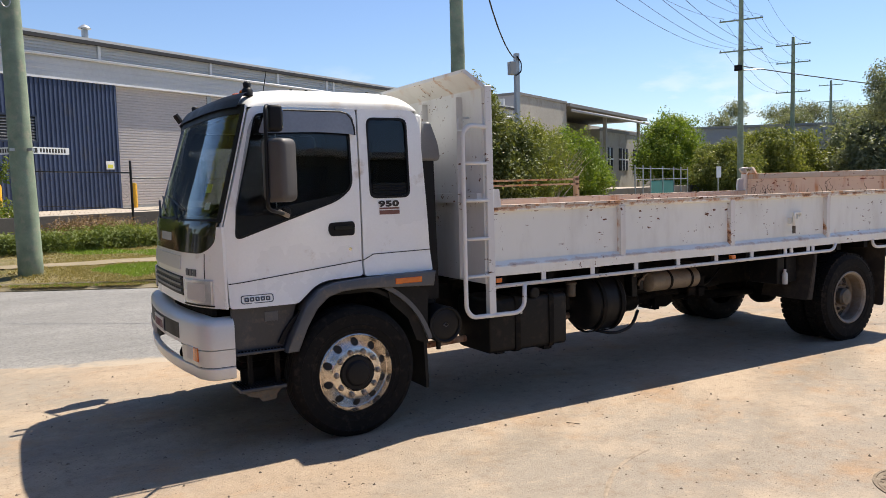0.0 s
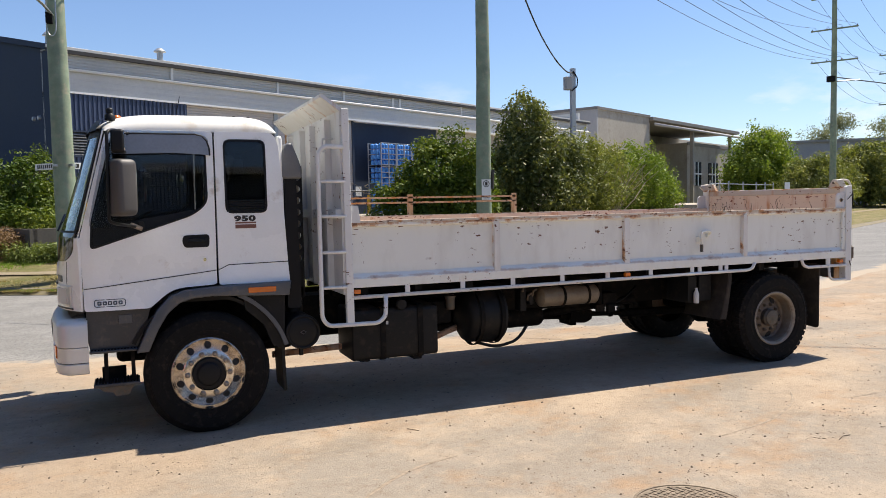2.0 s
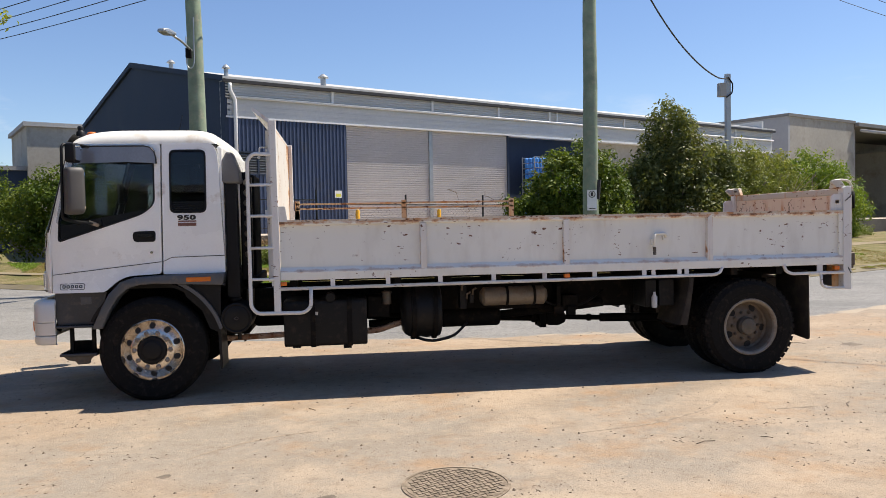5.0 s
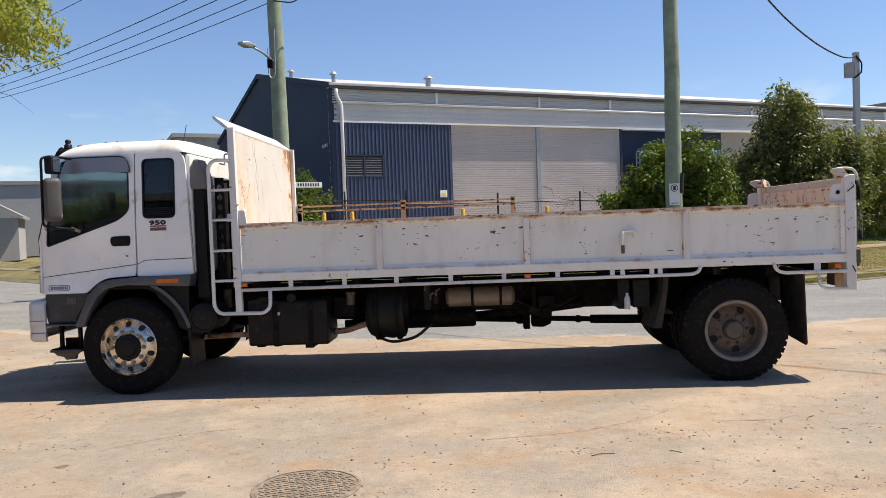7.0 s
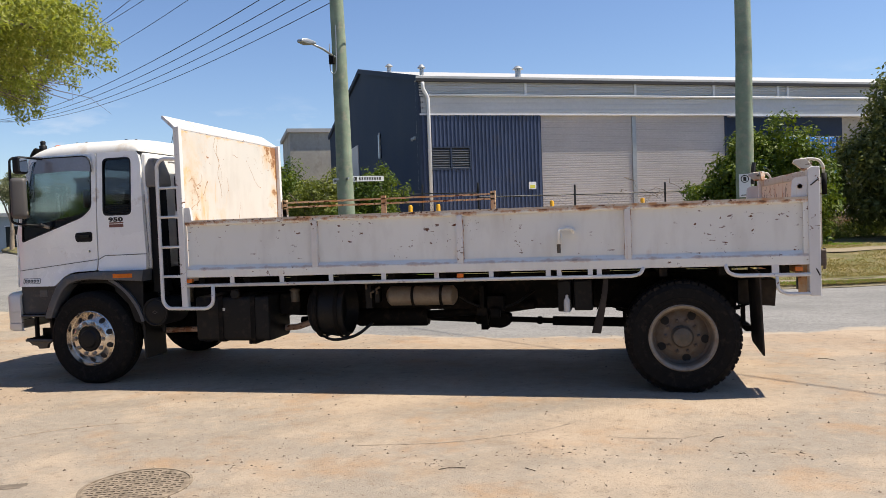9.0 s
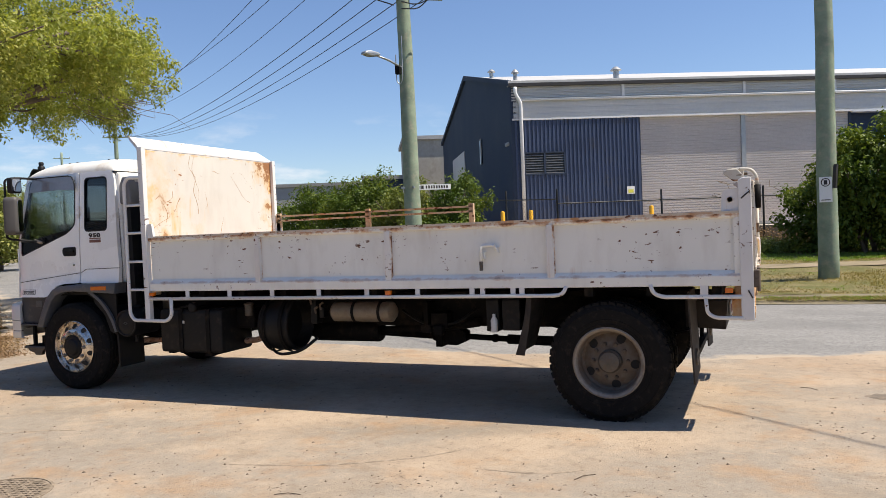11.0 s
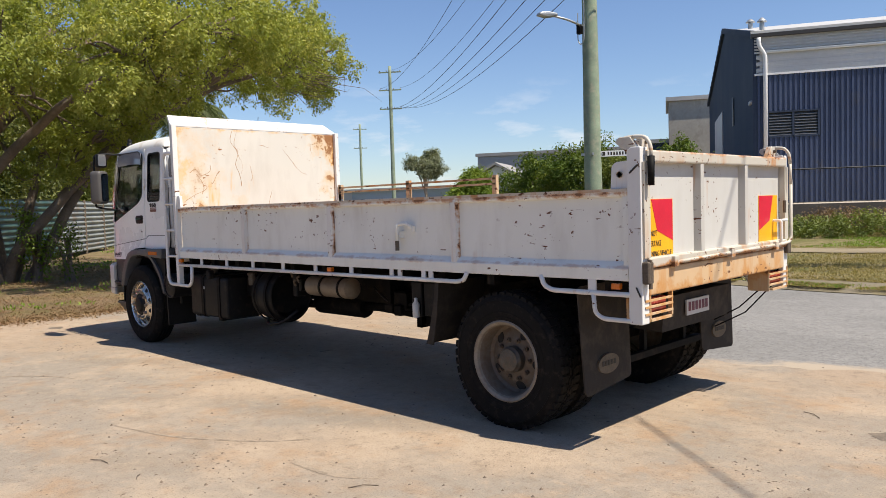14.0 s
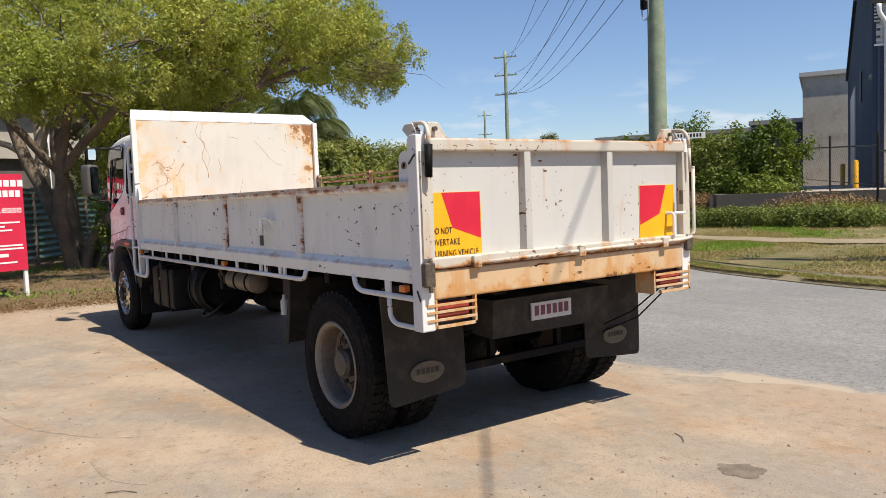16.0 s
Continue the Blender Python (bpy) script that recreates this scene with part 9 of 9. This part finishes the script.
# ---- far buildings ----
def block(name, label, x, y, turn, w, d, h, wall, roof_over=0.3, zb=0.0, roof=FAR_ROOF, category="building"):
    t = thing(name, label, category, m=pose(x, y, zb, 0, 0, turn))
    part("wall", boxes((0, w, 0, d, 0, h)), wall, t)
    part("roof", boxes((-roof_over, w + roof_over, -roof_over, d + roof_over, h, h + 0.35)), roof, t)
    return t


def windows(t, rows, y=-0.02):
    for x0, x1, z0, z1 in rows:
        w = part("window", boxes((x0, x1, y, 0.05, z0, z1)), WINDOW_DARK, t)
        part("window_frame", boxes((x0 - 0.08, x1 + 0.08, y - 0.04, y, z0 - 0.08, z0), (x0 - 0.08, x1 + 0.08, y - 0.04, y, z1, z1 + 0.08), ((x0 + x1) / 2 - 0.04, (x0 + x1) / 2 + 0.04, y - 0.04, y, z0, z1)), TRIM_WHITE, w)


# tilt-panel factory with a deep awning, beyond the warehouse
fac = thing("factory_building", "pale grey tilt-panel factory with a deep flat awning", "factory", m=pose(40.0, 56.0, 0, 0, 0, 28))
part("wall", boxes((0.3, 11.6, 0, 22, 0, 10.5)), TILT_CREAM, fac)
part("side_wall", boxes((0, 0.3, 0, 22, 0, 10.6)), FAR_GREY, fac)
part("parapet", boxes((-0.1, 11.7, -0.12, 22, 10.5, 10.75)), AWNING, fac)
part("awning", boxes((11.7, 39.0, -0.4, 9, 10.2, 10.6), bevel=0.05), AWNING, fac)
part("awning_gutter", tubes([[(12, -0.5, 9.8), (39, -0.5, 9.8)]], 0.16, 8), FAR_GREY, fac, smooth=50)
for x in (12.2, 24.8, 37.8):
    part("awning_column", boxes((x - 0.2, x + 0.2, 0.3, 0.7, 0, 10.0)), TILT_CREAM, fac)
part("office_wall", boxes((11.6, 60, 8, 22, 0, 10.15)), TILT_CREAM, fac)
part("loading_door", boxes((14.5, 22.5, 7.9, 8.05, 0, 5.6)), FAR_GREY, fac)
part("end_office", boxes((27.0, 74, 2.0, 8, 0, 8.7)), TILT_CREAM, fac)
part("office_parapet", boxes((26.9, 74.1, 1.9, 2.0, 8.4, 8.8)), AWNING, fac)
for x in (28, 34, 40, 46, 52, 58, 64):
    w = part("window", boxes((x, x + 3.4, 1.9, 2.05, 3.4, 6.4)), WINDOW_DARK, fac)
    part("window_frame", boxes((x - 0.1, x + 3.5, 1.82, 1.9, 4.8, 5.0), (x + 1.05, x + 1.2, 1.82, 1.9, 3.4, 6.4), (x + 2.2, x + 2.35, 1.82, 1.9, 3.4, 6.4)), TRIM_WHITE, w)
shed = block("far_shed", "low pale industrial shed with a blue end wall", 86.9, 79.1, -40, 42, 14, 9.5, FAR_GREY, zb=0.0)
windows(shed, [(4, 7, 4, 6), (11, 14, 4, 6), (18, 21, 4, 6)])
block("concrete_building", "stained cream concrete building beside the warehouse", -24.8, 59.0, 28, 9, 10, 10.2, TILT_CREAM, 0.25, roof=TILT_GREY)
dark = block("annex", "low dark annex before the concrete building", -28.5, 57.5, 28, 4.2, 6, 6.6, NAVY_PLAIN, 0.2)
block("grey_building", "grey flat-roofed building down the street", -48.5, 60, 28, 18, 12, 6.9, FAR_GREY, 0.2)
house = thing("house", "small white gabled house down the street", "house", m=pose(-40.0, 48.5, 0, 0, 0, 28))
part("wall", boxes((0, 6, 0, 7, 0, 3.4)), FAR_GREY, house)
bm = bmesh.new()
prism(bm, [(-0.4, 3.3), (3, 5.2), (6.4, 3.3), (6.4, 3.5), (3, 5.45), (-0.4, 3.5)], "y", -0.5, 7.4)
part("roof", bm, FAR_ROOF, house)
bm = bmesh.new()
prism(bm, [(0, 3.4), (3, 5.1), (6, 3.4)], "y", -0.02, 0.1)
part("gable", bm, TRIM_WHITE, house)
windows(house, [(2.3, 3.7, 1.6, 2.9)])
depot = block("depot_shed", "pale blue-grey metal depot shed down the street", -66, 56, 20, 26, 12, 3.6, mat("depot_blue_grey", (0.36, 0.42, 0.46), 0.6, 0.1, 0.1, 0.3, 5, 0.1), 0.4, roof=ROOF_WHITE)
windows(depot, [(2, 6, 0.2, 2.6), (10, 14, 0.2, 2.6), (19, 23, 0.2, 2.6)])
for x, y, w in ((-78, 80, 22), (-96, 74, 16), (-70, 92, 14)):
    block("far_shed", "white-roofed shed far down the street", x, y, 30, w, 10, 4.4, FAR_GREY, 0.3, roof=ROOF_WHITE)

# the old yard behind the steel fence
old = thing("old_workshop", "shabby workshop with open steel stairs behind the fence", "workshop", m=pose(-22.0, -2.5, 0.2, 0, 0, 20))
part("wall", boxes((0, 0.25, -9, 7, 0, 5.4)), WALL_DARK, old)
part("upper_wall", boxes((-0.2, 0.5, -9, 7, 3.4, 5.6)), TILT_CREAM, old)
part("roof", boxes((-6, 1.2, -9.5, 7.5, 5.6, 5.75)), FAR_ROOF, old)
for y in (-7, -4, -1, 2, 5):
    part("column", boxes((0.6, 0.8, y - 0.12, y + 0.12, 0, 5.6)), SIGN_WHITE, old)
for k in range(9):
    part("stair_tread", boxes((1.0, 1.9, -5.5 + 0.32 * k, -5.2 + 0.32 * k, 0.9 + 0.27 * k, 0.94 + 0.27 * k)), RAIL_RUST, old)
for x in (1.0, 1.9):
    part("stair_string", tubes([[(x, -5.6, 0.8), (x, -2.6, 3.3)], [(x, -5.6, 1.7), (x, -2.6, 4.2)]], 0.05, 6), RAIL_RUST, old)
can = thing("site_container", "faded orange container behind the steel fence", "container", m=pose(-29.0, 4.6, 0.2, 0, 0, 38))
part("body", ribbed(-4.5, 1.5, 0, 2.75, 0, 0.3, 0.05), ORANGE, can)
part("shell", boxes((-4.5, 1.5, 0.03, 2.4, 0, 2.7)), ORANGE, can)
part("lid", boxes((-4.6, 1.6, -0.06, 2.5, 2.7, 2.85)), ORANGE, can)
mast = thing("blue_frame", "tall blue steel frame above the fence", "steel frame", m=pose(-26.5, 5.6, 0.2))
for x in (0.0, 0.9, 1.7):
    part("upright", tubes([[(x, 0.3 * x, 0), (x, 0.3 * x, 4.2)]], 0.07, 8), mat("frame_blue", (0.12, 0.3, 0.5), 0.5, 0, 0.15), mast)

# yard of shade cloth, fences and meter boxes by the factory
scr = thing("shade_screen", "teal shade cloth screen on a wire fence", "screen", m=pose(38.5, 37.0, 0.4, 0, 0, 30))
part("cloth", boxes((0, 7, 0, 0.06, 0.2, 1.5)), TEAL, scr)
for x in (-4, -2, 0, 3.5, 7, 9.5, 12):
    part("post", tubes([[(x, 0, 0), (x, 0, 2.6)]], 0.05, 6), GALV, scr)
part("rail", tubes([[(-4, 0, 2.4), (12, 0, 2.4)], [(-4, 0, 1.6), (12, 0, 1.6)]], 0.03, 5), GALV, scr)
stop = thing("street_sign_post", "small white sign on a thin post by the road", "sign", m=pose(27.5, 21.3, 0.2))
part("post", tubes([[(0, 0, 0), (0, 0, 2.2)]], 0.03, 6), GALV, stop)
part("plate", boxes((-0.16, 0.16, -0.05, -0.03, 1.75, 2.3)), SIGN_WHITE, stop)


def parked_car(x, y, turn, paint, label):
    """A small saloon seen from afar."""
    c = thing("parked_car", label, "car", "parked cars", m=pose(x, y, 0.0, 0, 0, turn))
    b = bmesh.new()
    prism(b, rounded([(-2.1, 0.35), (-2.15, 0.8), (-1.9, 0.92), (-1.2, 0.98), (1.2, 0.95), (2.0, 0.82), (2.15, 0.6), (2.1, 0.35)], 0.1), "y", -0.85, 0.85, 0.06)
    part("body", b, paint, c, smooth=40)
    b = bmesh.new()
    prism(b, rounded([(-1.6, 0.95), (-1.1, 1.42), (0.3, 1.45), (1.1, 0.95)], 0.1), "y", -0.72, 0.72, 0.08)
    part("cabin", b, WINDOW_DARK, c, smooth=40)
    for wx in (-1.3, 1.35):
        for wy in (-0.78, 0.78):
            b = bmesh.new()
            lathe(b, [(0, -0.1), (0.2, -0.1), (0.32, -0.08), (0.32, 0.08), (0.2, 0.1), (0, 0.1)], (wx, wy, 0.32), "y", 18)
            part("wheel", b, TYRE, c, smooth=40)
    return c


parked_car(47, 27.5, 28, CAR_PAINT, "dark saloon car on the far road")
parked_car(-46, 38, 140, CAR_PAINT, "dark car far down the street")
parked_car(-52, 42, 140, mat("car_white", (0.6, 0.6, 0.6), 0.3, 0, 0.1), "white car far down the street")

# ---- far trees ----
def gum(x, y, h, r, seed, material=LEAF_FAR_HAZE, size=0.35, label="tall gum tree with an open crown"):
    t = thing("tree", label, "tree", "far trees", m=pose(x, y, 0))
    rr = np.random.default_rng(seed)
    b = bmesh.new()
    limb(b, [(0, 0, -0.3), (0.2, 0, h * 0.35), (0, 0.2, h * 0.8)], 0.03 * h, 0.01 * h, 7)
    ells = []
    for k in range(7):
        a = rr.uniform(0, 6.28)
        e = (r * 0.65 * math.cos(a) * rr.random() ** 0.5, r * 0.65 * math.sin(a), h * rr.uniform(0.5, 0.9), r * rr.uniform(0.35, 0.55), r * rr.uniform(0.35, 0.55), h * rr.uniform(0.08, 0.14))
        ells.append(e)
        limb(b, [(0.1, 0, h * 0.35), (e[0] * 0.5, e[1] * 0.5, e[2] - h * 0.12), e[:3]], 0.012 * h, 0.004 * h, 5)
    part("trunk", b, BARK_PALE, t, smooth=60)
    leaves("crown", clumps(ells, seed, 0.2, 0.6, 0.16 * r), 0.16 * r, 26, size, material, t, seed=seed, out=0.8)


def round_tree(x, y, zc, rx, rz, seed, material, size, label="leafy green tree beyond the road"):
    t = thing("tree", label, "tree", "far trees", m=pose(x, y, 0))
    b = bmesh.new()
    limb(b, [(0, 0, -0.3), (0.1, 0, zc * 0.6), (0, 0.1, zc)], 0.25, 0.1, 7)
    part("trunk", b, BARK, t, smooth=60)
    ells = [(0, 0, zc, rx, rx, rz), (rx * 0.5, 0.2, zc - rz * 0.35, rx * 0.7, rx * 0.7, rz * 0.7), (-rx * 0.5, -0.2, zc - rz * 0.3, rx * 0.7, rx * 0.7, rz * 0.65), (0.1 * rx, 0, zc + rz * 0.5, rx * 0.6, rx * 0.6, rz * 0.6)]
    leaves("crown", clumps(ells, seed, 0.5, 0.6, 0.2 * rx), 0.2 * rx, 44, size, material, t, seed=seed, out=0.9)


round_tree(62.0, 57.5, 5.2, 3.8, 3.7, 51, LEAF_BUSH, 0.3)
round_tree(69.0, 56.0, 3.0, 3.6, 2.2, 52, LEAF_OLIVE, 0.3)
round_tree(60.0, 48.5, 3.0, 3.2, 2.4, 53, LEAF_OLIVE, 0.26)
round_tree(76.5, 56.5, 4.4, 4.4, 3.2, 54, LEAF_OLIVE, 0.34)
round_tree(86.0, 60.0, 4.2, 4.6, 3.2, 55, LEAF_OLIVE, 0.36)
for k, (x, y, h, r) in enumerate(((118, 98, 17, 6), (132, 92, 15, 6), (146, 104, 19, 7), (150, 92, 17, 7), (165, 98, 20, 8), (175, 92, 18, 8), (108, 106, 15, 6))):
    gum(x, y, h, r, 60 + k)
gum(69, 34.5, 12.5, 4.2, 71, LEAF_FAR_HAZE, 0.26, "tall gum tree beside the road")
for k, (x, y, zc, rx, rz) in enumerate(((98, 56, 5.5, 6, 5.2), (110, 60, 6, 7, 5.6), (124, 66, 6.5, 8, 6), (88, 48, 5, 5.5, 4.6), (138, 70, 7, 9, 6.5), (100, 46, 5.5, 7, 5.2), (118, 50, 6, 8, 5.6), (140, 54, 7, 9, 6.2))):
    round_tree(x, y, zc, rx, rz, 80 + k, LEAF_FAR_HAZE, 0.5, "dark leafy tree at the end of the road")
gum(-52.0, 55.0, 8.4, 2.3, 91, LEAF_FAR_HAZE, 0.2, "loose pale gum tree down the street")
for k, (x, y, zc, rx, rz) in enumerate(((-26.0, 5.0, 3.6, 2.6, 2.6), (-31.5, 9.0, 4.0, 2.8, 3.2), (-38, 14, 4.8, 3.4, 4.2))):
    round_tree(x, y, zc, rx, rz, 130 + k, LEAF_OLIVE if k % 2 else LEAF_DARK, 0.2, "leafy tree behind the steel fence")
round_tree(-35.0, 44.0, 2.6, 2.0, 1.8, 92, LEAF_BUSH, 0.2, "small green tree before the house")
round_tree(-44.0, 31.5, 3.4, 3.4, 2.3, 93, LEAF_OLIVE, 0.24, "round bushy tree down the street")
for k, (x, y, zc, rx, rz) in enumerate(((-58, 40, 2.5, 3, 2), (-70, 52, 3, 4, 2.4), (-85, 60, 3, 4, 2.6), (-36, 22, 3.0, 3.0, 2.4), (-30, 17, 2.6, 2.4, 2.0))):
    round_tree(x, y, zc, rx, rz, 95 + k, LEAF_OLIVE, 0.28, "bushy tree along the far street")
# low wooded skyline all round
for k, (ang, dist, n, w) in enumerate(((20, 330, 40, 150), (140, 380, 46, 220), (100, 420, 40, 200), (60, 420, 40, 200), (180, 300, 40, 160), (-90, 260, 60, 260), (-20, 300, 50, 200), (-150, 280, 50, 200))):
    rr = np.random.default_rng(200 + k)
    c = Vector((math.cos(radians(ang)), math.sin(radians(ang)), 0))
    s = Vector((-c.y, c.x, 0))
    ells = []
    for _ in range(n):
        p = c * (dist + rr.normal(0, 12)) + s * rr.uniform(-w, w)
        h = rr.uniform(3.5, 6.5)
        ells.append((p.x, p.y, h * 0.6, rr.uniform(5, 9), rr.uniform(5, 9), h * 0.7))
    ob = leaves("far_woods", clumps(ells, 300 + k, 0.5, 0.5, 2.2), 1.6, 16, 1.5, LEAF_FAR_HAZE, seed=300 + k)
    tagged(ob, "low wooded skyline far away", "woods", "", "stuff")

# an unseen long shed behind the standing place, stretched and darkened to dim window reflections
unseen_shed = block("unseen_opposite_shed", "unseen long grey shed behind the apron, dims the window reflections", -90, -42, 0, 130, 10, 7.4, mat("unseen_shed_wall", (0.13, 0.14, 0.14), 0.6, 0, 0.15, 0.3, 5, 0.1), 0.5, roof=ROOF_WHITE)
for x in (20, 42, 66, 88, 104):
    part("roller_door", boxes((x, x + 4.5, 10.0, 10.06, 0, 4.6)), NAVY, unseen_shed)
